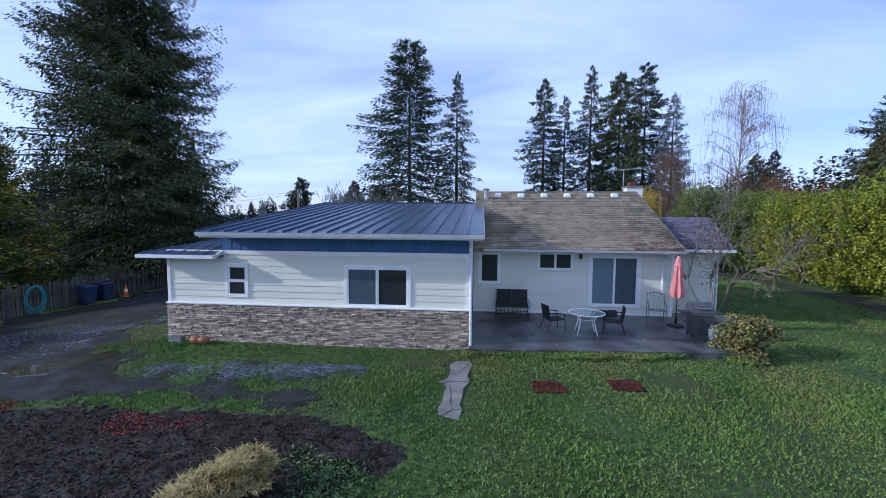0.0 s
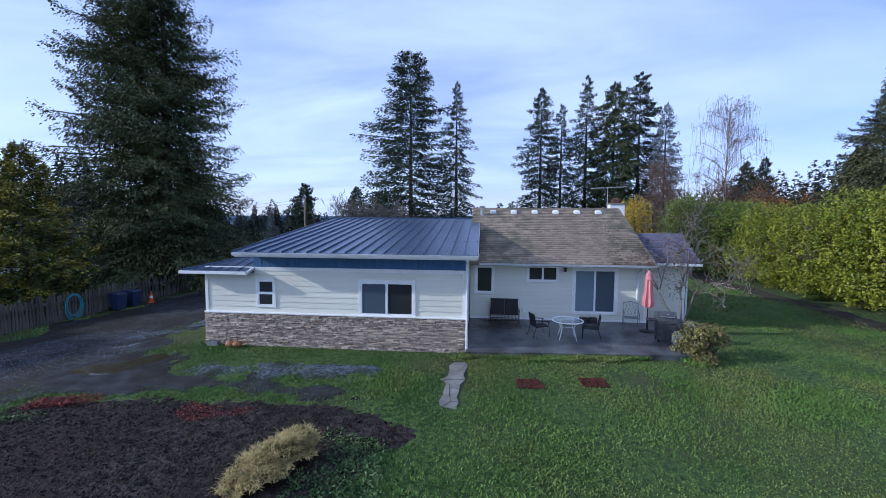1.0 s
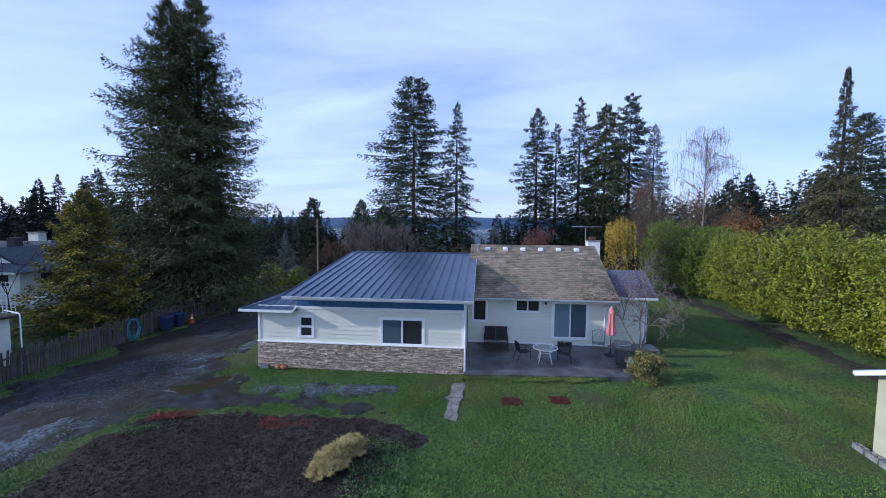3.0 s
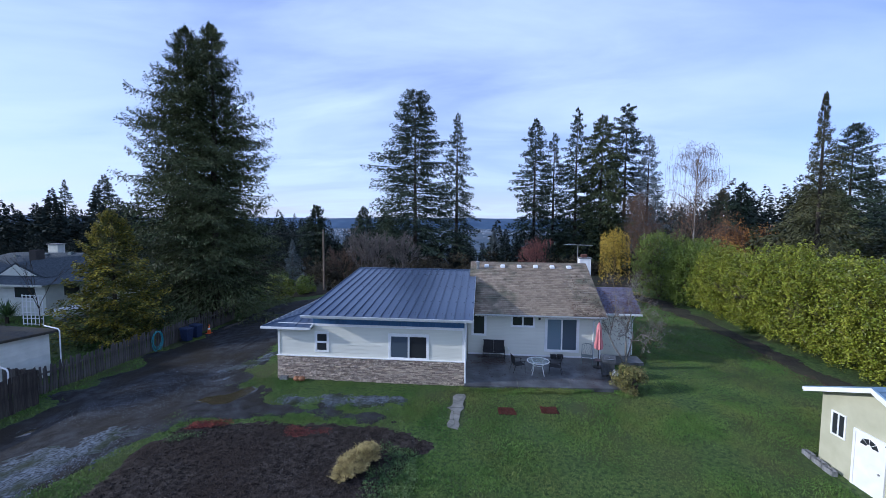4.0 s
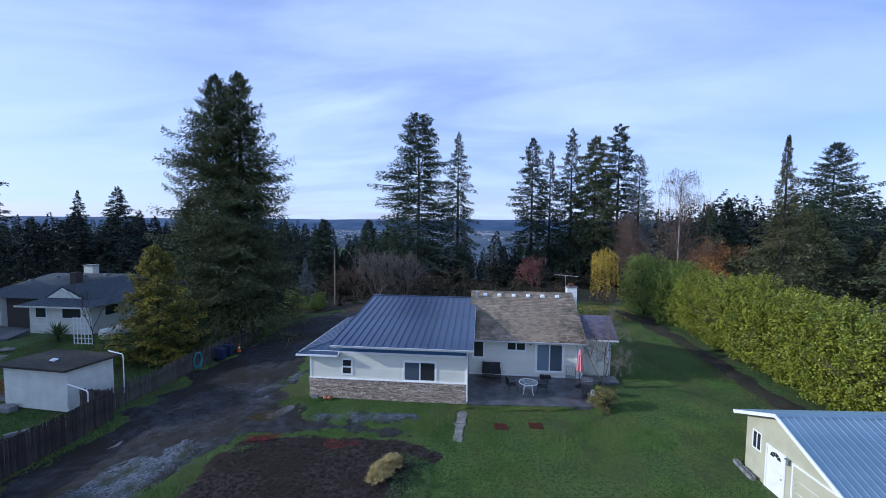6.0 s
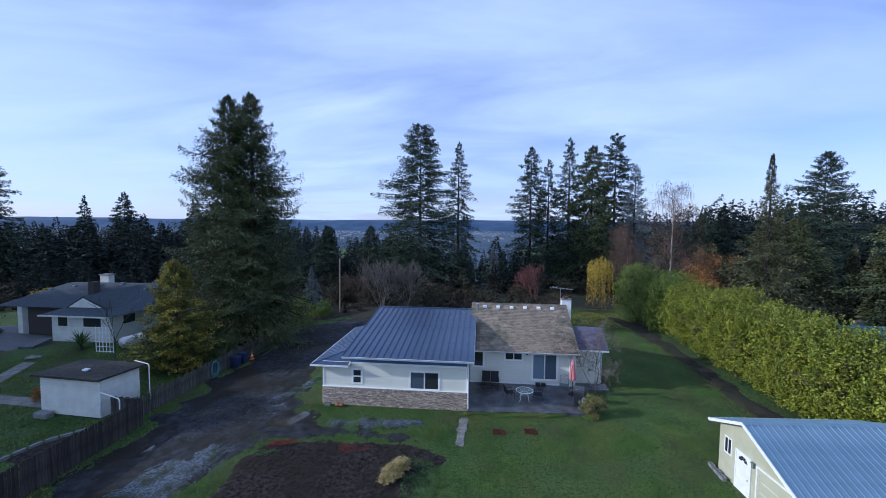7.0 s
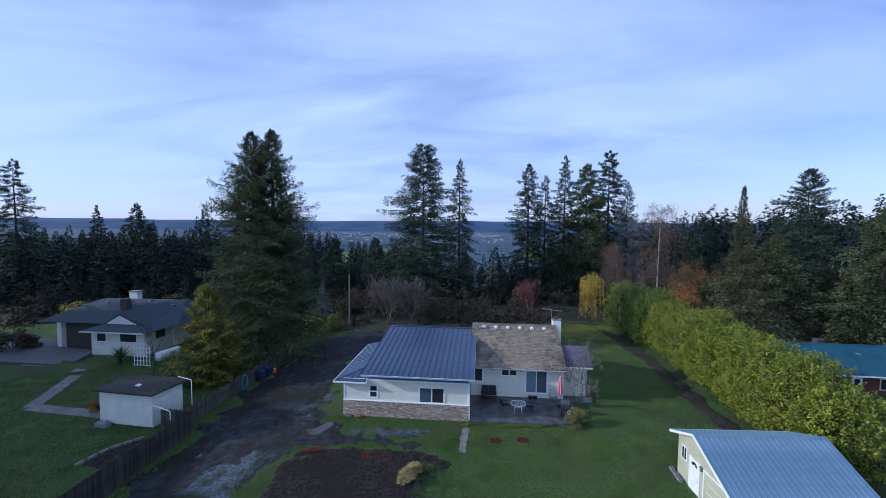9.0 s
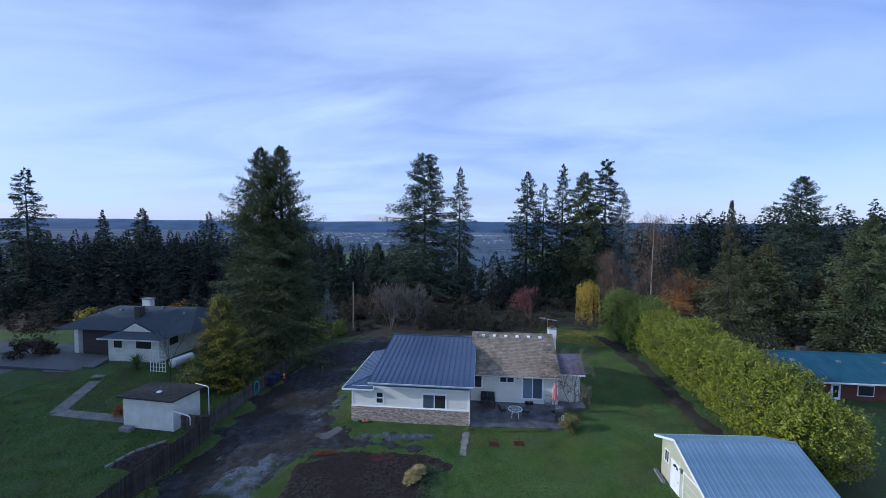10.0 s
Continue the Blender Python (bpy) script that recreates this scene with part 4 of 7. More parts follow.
FIRS = [
    ("fir_tree", -10.96, 50.4, 30.7, 10.5, 4.0, 21, dict(levels=50, per=7, twigs=46, power=0.52, rag=0.3, droop=0.22, up=0.16, tw=1.35), FIR, "tall dark ragged fir with wide boughs"),
    ("fir_tree", -4.28, 60.2, 29.4, 6.2, 2.0, 22, dict(levels=48, per=6, twigs=34, power=0.72, rag=0.2, tw=1.1), FIR, "tall slim dark fir"),
    ("fir_tree", 11.1, 62.5, 28.7, 7.0, 2.0, 23, dict(levels=48, per=6, twigs=36, power=0.6, rag=0.35, droop=0.25, tw=1.25), FIR, "tall dark fir with layered boughs"),
    ("fir_tree", 15.2, 65.0, 26.4, 5.2, 2.0, 24, dict(levels=44, per=5, twigs=30, power=0.6, rag=0.3, tw=1.1), FIR, "slim dark fir in a clump"),
    ("fir_tree", 18.7, 60.7, 30.0, 6.0, 2.0, 25, dict(levels=48, per=6, twigs=34, power=0.65, rag=0.25, tw=1.1), FIR, "tall dark fir in a clump"),
    ("fir_tree", 22.8, 58.5, 28.0, 8.0, 2.0, 26, dict(levels=46, per=7, twigs=40, power=0.55, rag=0.2, tw=1.4, droop=0.5, hang=0.7), CEDAR, "broad drooping dark green fir"),
    ("fir_tree", 29.2, 64.9, 31.8, 7.6, 2.0, 27, dict(levels=48, per=6, twigs=38, power=0.55, rag=0.5, tw=1.4, droop=0.3), FIR, "tall ragged dark fir"),
    ("blue_spruce", 30.6, 57.0, 24.0, 5.4, 1.0, 28, dict(levels=52, per=6, twigs=32, power=0.75, rag=0.1, tw=0.9, droop=0.2), FIR_BLUE, "slim blue-grey spruce before the firs"),
    ("fir_tree", 73.8, 68.6, 28.2, 12.5, 2.0, 29, dict(levels=50, per=7, twigs=42, power=0.72, rag=0.35, tw=1.5, droop=0.25, up=0.2), FIR, "large dark fir with upturned boughs"),
    ("cedar_tree", 30.1, 18.4, 19.5, 5.6, 0.0, 30, dict(levels=40, per=6, twigs=32, power=1.25, rag=0.3, tw=0.9, droop=0.25, hang=0.6), FIR_BROWN, "thin-topped cedar behind the hedge"),
    ("fir_tree", -104.6, 84.3, 20.6, 8.5, -5.0, 31, dict(levels=36, per=7, twigs=34, power=0.72, tw=1.7), FIR, "broad dark conical fir"),
    ("fir_tree", -88.0, 92.0, 20.0, 6.5, -6.0, 32, dict(levels=36, per=6, twigs=30, power=0.75, tw=1.5), FIR, "dark conical fir at the wood's edge"),
    ("fir_tree", -66.0, 76.0, 21.0, 6.5, -4.0, 33, dict(levels=36, per=6, twigs=30, power=0.75, tw=1.5), FIR, "dark conical fir at the wood's edge"),
    ("fir_tree", -129.3, 95.2, 20.4, 6.0, -6.0, 34, dict(levels=34, per=6, twigs=30, power=0.8, tw=1.5), FIR, "dark conical fir at the wood's edge"),
    ("fir_tree", -92.0, 42.0, 27.0, 7.5, -4.0, 35, dict(levels=36, per=6, twigs=30, power=0.7, tw=1.5, rag=0.4), FIR, "tall dark fir behind the neighbouring house"),
    ("fir_tree", 50.0, 24.0, 18.0, 7.6, -2.0, 45, dict(levels=48, per=7, twigs=40, power=0.7, tw=1.0, hang=0.5, up=0.25), CEDAR, "broad olive-green cedar behind the blue-roofed house"),
    ("fir_tree", 62.0, 58.0, 15.5, 8.0, -2.0, 46, dict(levels=40, per=7, twigs=34, power=0.7, tw=1.3), FIR, "broad dark fir beyond the hedge"),
    ("fir_tree", 44.0, 58.0, 14.5, 5.5, -2.0, 47, dict(levels=40, per=6, twigs=30, power=0.75, tw=1.3), FIR, "dark fir behind the birches"),
    ("fir_tree", 52.0, 66.0, 16.5, 6.0, -2.0, 48, dict(levels=40, per=6, twigs=30, power=0.75, tw=1.3), FIR, "dark fir behind the birches"),
    ("fir_tree", -19.0, 62.0, 10.0, 6.5, -4.0, 49, dict(levels=40, per=7, twigs=34, power=0.7, tw=1.3), FIR, "dark fir on the slope behind the drive"),
    ("fir_tree", -26.0, 70.0, 11.5, 6.5, -4.0, 50, dict(levels=40, per=7, twigs=34, power=0.7, tw=1.3), FIR, "dark fir on the slope behind the drive"),
    ("fir_tree", -34.0, 62.0, 11.5, 6.5, -4.0, 51, dict(levels=40, per=7, twigs=34, power=0.7, tw=1.3), FIR, "dark fir on the slope behind the drive"),
    ("fir_tree", 49.0, 40.0, 13.0, 5.5, -2.0, 36, dict(levels=34, per=6, twigs=30, power=0.8, tw=1.2), CEDAR, "olive-green cedar behind the hedge"),
    ("fir_tree", 57.0, 27.0, 14.5, 5.5, -2.0, 37, dict(levels=34, per=6, twigs=30, power=0.8, tw=1.2, hang=0.7), FIR_BROWN, "brownish green cedar beside the blue-roofed house"),
    ("cedar_tree", 37.5, 29.5, 12.0, 6.5, -2.0, 38, dict(levels=36, per=7, twigs=34, power=0.62, tw=1.2, hang=0.75, droop=0.5), FIR_BROWN, "drooping brownish cedar behind the hedge"),
    ("cedar_tree", 51.0, 44.0, 13.5, 6.5, -2.0, 39, dict(levels=36, per=7, twigs=34, power=0.6, tw=1.3, hang=0.75, droop=0.5), FIR_BROWN, "broad brown-green cedar behind the hedge"),
    ("spruce_tree", -24.6, 32.0, 5.6, 2.2, -0.5, 40, dict(levels=26, per=6, twigs=22, power=0.9, tw=0.5), FIR_BLUE, "young grey-green spruce by the pole"),
    ("fir_tree", 3.6, 74.0, 6.5, 3.6, -9.0, 41, dict(levels=30, per=6, twigs=26, power=0.85, tw=1.0), FIR_BLUE, "grey-green young fir in the gap"),
]
for name, x, y, top_z, r, base, seed, kw, m, label in FIRS:
    g = gz1(x, y)
    h = top_z - g
    kw["tw"] *= 0.44
    kw["rag"] = 0.5 * kw.get("rag", 0.2)
    kw["levels"] = int(kw["levels"] * 0.56)
    kw["power"] *= 0.92
    r *= 0.95
    kw["twigs"] = int(kw["twigs"] * 4.4)
    cr = crown_mesh(m, h=h, wide=0.23, jit=0.20, r=r, base=max(0.6, base - g if base > 0 else 1.0), seed=seed, **kw)
    tree(name, x, y, h, cr, 0.012 * h + 0.08, label, BARK, m)


# ---- far woods ----
def woods(n, place, hs, seed, material, name, label, boughs=(14, 5), twigs=5, low=0.6):
    R = np.random.RandomState(seed)
    pts = place(R, n)
    protos = [conifer(1.0, 0.19, 0.04, 900 + i, boughs[0], boughs[1], twigs, 0.3, 0.1, 0.085, 0.72, 0.2, 0.26, jit=0.014, blades=False)[0] for i in range(6)]
    Vs = []
    for i, (x, y) in enumerate(pts):
        h = hs * R.uniform(low, 1.15)
        a = R.rand() * 6.28
        c, s = math.cos(a), math.sin(a)
        p = protos[i % 6]
        w = h * R.uniform(0.8, 1.3)
        Vs.append(np.stack([x + (c * p[:, 0] - s * p[:, 1]) * w, y + (s * p[:, 0] + c * p[:, 1]) * w, gz1(x, y) - 0.3 + p[:, 2] * h], 1))
    V = np.concatenate(Vs)
    return single(name, np_mesh(name, V, np.arange(len(V)).reshape(-1, 4), material), material, label, "forest", "stuff")


def belt(R, n):
    x = R.uniform(-260, 300, n)
    y = 72 + R.rand(n) ** 0.8 * 190 + 0.00035 * x * x
    keep = (x < -66) | ((y > 195) & (x < 60))
    return np.stack([x, y], 1)[keep]


woods(760, belt, 22, 61, FOREST, "wood_edge", "dark conifer wood behind the houses", twigs=10)
woods(150, lambda R, n: np.stack([R.uniform(-190, -58, n), R.uniform(36, 84, n)], 1), 13, 62, FOREST, "left_wood", "dark conifer wood beyond the neighbouring house", (16, 5), 15)
woods(430, lambda R, n: np.stack([R.uniform(42, 330, n), R.uniform(115, 260, n)], 1), 31, 63, FOREST, "right_wood", "dark conifer wood beyond the hedge", (13, 5), 7, 0.8)
woods(900, lambda R, n: np.stack([R.uniform(-900, 900, n), R.uniform(240, 1100, n)], 1), 20, 64, FOREST_FAR, "valley_wood", "conifer woods on the valley slope, haze tinted into their colour", (12, 4), 3)
woods(160, lambda R, n: np.stack([R.uniform(-60, 60, n), R.uniform(72, 150, n)], 1), 15, 65, FOREST, "slope_wood", "young conifers on the slope behind the house", (16, 5), 13)
woods(110, lambda R, n: np.stack([R.uniform(-60, 40, n), R.uniform(46, 66, n)], 1), 7.5, 66, FOREST, "young_wood", "young dark conifers on the slope behind the house", (14, 5), 13)
woods(60, lambda R, n: np.stack([R.uniform(34, 110, n), R.uniform(26, 60, n)], 1), 9, 67, FIR_BROWN, "garden_trees", "brownish green garden conifers beyond the hedge", (18, 5), 14)
woods(60, lambda R, n: np.stack([R.uniform(-115, -30, n), R.uniform(29, 40, n)], 1), 7, 68, FOREST, "left_young_wood", "young dark conifers behind the neighbouring house", (16, 5), 13)
woods(115, lambda R, n: np.stack([R.uniform(52, 170, n), R.uniform(55, 140, n)], 1), 14, 69, FOREST, "right_young_wood", "young conifers beyond the blue-roofed house", (16, 5), 13)
# tall firs off to the side, whose shade lies over the drive
side_crown = crown_mesh(FIR, h=24, r=8.0, base=1.0, seed=77, levels=44, per=7, twigs=30, power=0.42, tw=1.7)
for i in range(9):
    tree("fir_tree", -72 - 6 * (i % 2), -36 + 5.4 * i, 24, side_crown, 0.35, "dark fir in the row beyond the neighbouring lawn", BARK, FIR, turn=37.0 * i)
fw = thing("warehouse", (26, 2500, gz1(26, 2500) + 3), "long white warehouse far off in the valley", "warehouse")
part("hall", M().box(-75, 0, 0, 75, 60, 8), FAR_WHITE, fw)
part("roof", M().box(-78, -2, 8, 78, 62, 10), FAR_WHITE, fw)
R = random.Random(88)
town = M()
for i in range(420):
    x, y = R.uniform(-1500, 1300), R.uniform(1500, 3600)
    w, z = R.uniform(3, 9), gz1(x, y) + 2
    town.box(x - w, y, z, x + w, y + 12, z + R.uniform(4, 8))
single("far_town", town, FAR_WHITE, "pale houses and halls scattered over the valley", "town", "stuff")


# ---- leafy and bare shrubs ----
def lump_leaves(cx, cy, z0, rx, ry, h, n, size, seed, lumps=22, inner=0.35, up=0.45, lumpsize=0.36):
    """Leaves over a heap of leafy lumps that fill an upright oval."""
    R = np.random.RandomState(seed)
    d = R.normal(size=(lumps, 3))
    d /= np.linalg.norm(d, axis=1, keepdims=True)
    rr = R.uniform(0.45, 0.80, (lumps, 1))
    C = d * rr * np.array([rx, ry, h / 2]) + np.array([0, 0, h / 2])
    C[:, 2] = h * R.uniform(0.10, 0.86, lumps)
    C[:, :2] *= (np.sqrt(np.clip(1.05 - ((C[:, 2] / h - 0.40) / 0.62) ** 2, 0.05, 1)) / (np.hypot(C[:, 0] / rx, C[:, 1] / ry) + 1e-6) * R.uniform(0.35, 0.78, lumps))[:, None]
    S = R.uniform(0.7, 1.25, lumps) * lumpsize * min(rx, ry, h / 1.6)
    k = R.randint(0, lumps, n)
    e = R.normal(size=(n, 3))
    e /= np.linalg.norm(e, axis=1, keepdims=True)
    rad = S[k][:, None] * (1 - inner * R.rand(n, 1) ** 2) * (1 + 0.25 * R.randn(n, 1) * 0.4)
    P = C[k] + e * rad * np.array([1.1, 1.1, 0.9])
    keep = P[:, 2] > 0.05
    P, e = P[keep], e[keep]
    P[:, 0] += cx
    P[:, 1] += cy
    P[:, 2] += z0
    return leaves_at(P, size, R, up, 0.5, e * 0.9)


def bare(h, seed, spread=0.5, depth=5, r0=0.08, first=0.25, kids=3, sides=4, droop=0.0, shrink=0.66, stems=1, minr=0.006):
    """A leafless branching crown as a tube mesh, and the twig ends."""
    R = random.Random(seed)
    m, ends = M(), []

    def grow(p, d, ln, r, lev):
        q = p
        pts = [p]
        for _ in range(3):
            d = (d + Vector((R.uniform(-1, 1), R.uniform(-1, 1), R.uniform(-0.4, 0.8) - droop * (depth - lev) / depth * 2)) * 0.16).normalized()
            q = q + d * ln / 3
            pts.append(q)
        m.tube(pts, r, sides if lev > 1 else 3, max(minr, r * 0.62))
        ends.append((q, d))
        if lev == 0:
            return
        for i in range(kids + (R.random() > 0.5)):
            a = R.uniform(0, 6.28)
            u = d.cross(Vector((math.cos(a), math.sin(a), 0.3))).normalized()
            nd = (d + u * spread * R.uniform(0.6, 1.5)).normalized()
            at = pts[R.choice((1, 2, 3, 3))] if i else q
            grow(at, nd, ln * shrink * R.uniform(0.75, 1.15), max(minr, r * 0.6), lev - 1)

    for s in range(stems):
        a = 6.28 * s / stems + R.random()
        lean = 0.05 if stems == 1 else 0.45
        grow(Vector((0, 0, -0.1)), Vector((math.cos(a) * lean, math.sin(a) * lean, 1)).normalized(), h * (0.36 if stems == 1 else 0.42), r0, depth)
    return m, ends


def shrub(name, x, y, rx, ry, h, n, size, seed, m, label, stem_mat=BARK, group="", lumps=22, lumpsize=0.36, category="shrub"):
    z = gz1(x, y)
    t = thing(name, (x, y, z), label, category, group)
    v, f = lump_leaves(0, 0, 0, rx, ry, h, n, size, seed, lumps, lumpsize=lumpsize)
    part("foliage", np_mesh("foliage", v, f, m), m, t)
    part("stem", bare(h * 0.9, seed, 0.6, 3, 0.04 + 0.008 * h, stems=3)[0], stem_mat, t)
    return t


def laurel(x, y, rx, ry, h, seed, m, label, shoots=540, per=32, size=0.14):
    """A tall laurel: leafy shoots that stand out of a rounded block, over a loose leafy core."""
    t = thing("laurel_hedge", (x, y, gz1(x, y)), label, "hedge", "laurel hedge")
    R = np.random.RandomState(seed)
    th, ph = R.rand(shoots) * 2 * math.pi, np.arcsin(R.uniform(-0.75, 1.0, shoots))
    e = np.stack([np.cos(ph) * np.cos(th), np.cos(ph) * np.sin(th), np.sin(ph)], 1)
    k = (np.abs(e) ** 3.2).sum(1, keepdims=True) ** (-1 / 3.2)
    bulge = 1 + 0.10 * np.sin(3 * th + seed) * np.cos(2.3 * ph + seed) + R.normal(0, 0.055, shoots)
    C = e * k * bulge[:, None] * np.array([rx, ry, h * 0.5]) + np.array([0, 0, h * 0.5])
    A = e * np.array([1 / rx, 1 / ry, 2 / h])
    A /= np.linalg.norm(A, axis=1, keepdims=True)
    A = A * 0.7 + np.array([0, 0, 0.75]) + R.normal(0, 0.25, (shoots, 3))
    A /= np.linalg.norm(A, axis=1, keepdims=True)
    ln = R.uniform(0.35, 0.85, shoots)
    q = np.repeat(np.arange(shoots), per)
    d = R.normal(size=(len(q), 3))
    d /= np.linalg.norm(d, axis=1, keepdims=True)
    s = R.rand(len(q), 1)
    P = C[q] + A[q] * (s - 0.45) * ln[q][:, None] + d * (0.24 * (1.15 - s))
    v, f = leaves_at(P, size, R, 0.35, 0.5, A[q] * 0.45 + d * 0.35)
    n2 = 4200
    d2 = R.normal(size=(n2, 3))
    d2 /= np.linalg.norm(d2, axis=1, keepdims=True)
    k2 = (np.abs(d2) ** 3.2).sum(1, keepdims=True) ** (-1 / 3.2)
    v2, f2 = leaves_at(d2 * k2 * R.uniform(0.6, 0.95, (n2, 1)) * np.array([rx, ry, h * 0.5]) + np.array([0, 0, h * 0.5]), size * 1.4, R, 0.3, 0.55)
    part("foliage", np_mesh("foliage", np.concatenate([v, v2]), np.concatenate([f, f2 + len(v)]), m), m, t)
    part("stem", bare(h * 0.9, seed, 0.6, 3, 0.04 + 0.008 * h, stems=3)[0], BARK, t)


hedge_y = [-3.5, -0.8, 1.8, 4.4, 7.0, 9.7, 12.4, 15.0, 17.7, 20.4]
for i, y in enumerate(hedge_y):
    R = random.Random(70 + i)
    laurel(23.5 + 0.02 * y + R.uniform(-0.25, 0.25), y, 2.55, 1.75, 6.1 + R.uniform(-0.6, 0.7) - (0.8 if i == 0 else 0), 80 + i, LAUREL, "tall sunlit yellow-green laurel in the boundary hedge")
for i, (x, y, r, h) in enumerate(((22.6, 24.0, 2.3, 6.3), (21.4, 28.6, 2.4, 7.1), (24.6, 27.0, 2.5, 6.6))):
    laurel(x, y, r, r, h, 100 + i, LAUREL_DEEP, "deep green laurel at the far end of the hedge")
shrub("rhododendron", 8.2, 0.35, 0.78, 0.75, 1.28, 4200, 0.095, 111, RHODO, "low olive-yellow rhododendron at the patio corner", lumps=16, lumpsize=0.42)
gt = thing("golden_cypress", (-26.0, 6.8, gz1(-26.0, 6.8)), "broad green cypress with golden tips behind the fence", "tree")
GT = dict(h=9.7, r=3.7, base=0.4, seed=112, levels=34, per=6, droop=0.16, up=0.22, power=0.60, rag=0.25, hang=0.25, tip=0.4, jit=0.14)
part("trunk", M().tube([(0, 0, -0.3), (0.05, 0, 4), (0, 0.05, 9.3)], 0.22, 8, 0.02), BARK, gt, smooth=True)
v, f = conifer(twigs=95, tw=0.30, wide=0.26, **GT)
part("crown", np_mesh("crown", v, f, CYPRESS), CYPRESS, gt, "dull olive-green inner sprays")
v, f = conifer(twigs=75, tw=0.24, wide=0.32, smin=0.66, blades=False, **GT)
part("golden_foliage", np_mesh("golden_foliage", v, f, GOLD_LEAF), GOLD_LEAF, gt, "golden yellow spray tips")
for i, (x, y, r, h, m) in enumerate(((-22.5, 24.5, 1.8, 2.8, LAUREL), (-25.0, 22.0, 2.2, 2.6, LAUREL_DEEP), (-20.8, 28.0, 1.8, 2.2, LAUREL_DEEP), (-24.5, 28.5, 2.4, 2.6, LAUREL_DEEP))):
    shrub("green_shrub", x, y, r, r, h, 3000, 0.2, 120 + i, m, "low bright green shrub at the end of the drive", lumps=18)
shrub("dark_bush", -56.0, 13.0, 3.4, 2.8, 2.4, 5000, 0.22, 130, BRUSH, "dark reddish bush beside the neighbouring drive", lumps=24)
for i, (x, y) in enumerate(((-62, 27), (-48, 32), (-52, 34), (-43, 33), (-36, 34))):
    shrub("green_shrub", x, y, 3.5, 2.6, 3.2, 3000, 0.28, 140 + i, (GOLD_LEAF, LAUREL_DEEP, ORANGE_LEAF)[i % 3], "autumn shrub behind the neighbouring house", lumps=20)

def brush(name, spots, seed, m, label, hmax=3.4):
    R = np.random.RandomState(seed)
    Vs, Fs, nv = [], [], 0
    i = 0
    for n, x0, x1, y0, y1 in spots:
        for _ in range(n):
            x, y = R.uniform(x0, x1), R.uniform(y0, y1)
            v, f = lump_leaves(x, y, gz1(x, y) - 0.2, R.uniform(1.3, 2.8), R.uniform(1.3, 2.8), R.uniform(1.2, hmax), 420, 0.30, seed + i, 9)
            Vs.append(v)
            Fs.append(f + nv)
            nv += len(v)
            i += 1
    return single(name, np_mesh(name, np.concatenate(Vs), np.concatenate(Fs), m), m, label, "undergrowth", "stuff")


brush("undergrowth", ((125, -40, 11, 30, 50), (30, 10, 44, 40, 56), (45, -110, -27, 28, 38), (30, -110, -60, 20, 32)), 1000, BRUSH, "dark brown tangled undergrowth behind the house", 4.2)
brush("undergrowth", ((45, 28, 75, 21, 45),), 1300, FIR_BROWN, "brownish green undergrowth beyond the hedge")

# weeping yellow tree
wt = thing("yellow_willow", (18.2, 34.8, gz1(18.2, 34.8)), "small weeping tree with yellow autumn leaves", "tree")
R = np.random.RandomState(150)
part("trunk", M().tube([(0, 0, -0.2), (0.1, 0, 2.5), (0, 0.1, 5.5)], 0.14, 7, 0.05), BARK, wt)
k = 190
a, rr = R.rand(k) * 6.28, 1.75 * np.sqrt(R.rand(k))
zt0 = 8.3 - 0.55 * rr ** 1.3 - 1.6 * R.rand(k) ** 2
ln = R.uniform(1.5, 7.0, k)
s = R.rand(k, 26)
P = np.stack([np.cos(a)[:, None] * rr[:, None] * (1 + 0.12 * s) , np.sin(a)[:, None] * rr[:, None] * (1 + 0.12 * s), zt0[:, None] - ln[:, None] * s], -1).reshape(-1, 3) + R.normal(0, 0.06, (k * 26, 3))
P = P[P[:, 2] > 0.3]
v, f = leaves_at(P, 0.22, R, 0.1, 0.35)
part("crown", np_mesh("crown", v, f, YELLOW_LEAF), YELLOW_LEAF, wt)


def bare_tree(name, x, y, h, seed, label, bark, leafm=None, leaf_n=0, lsize=0.15, category="tree", ground=None, **kw):
    t = thing(name, (x, y, gz1(x, y) if ground is None else ground), label, category)
    m, ends = bare(h, seed, **kw)
    part("bare_crown", m, bark, t)
    if leafm:
        R = np.random.RandomState(seed)
        E = np.array([tuple(p) for p, _ in ends])
        P = E[R.randint(0, len(E), leaf_n)] + R.normal(0, 0.3, (leaf_n, 3))
        P = P[P[:, 2] > 0.2]
        v, f = leaves_at(P, lsize, R, 0.3)
        part("foliage", np_mesh("foliage", v, f, leafm), leafm, t)
    return t


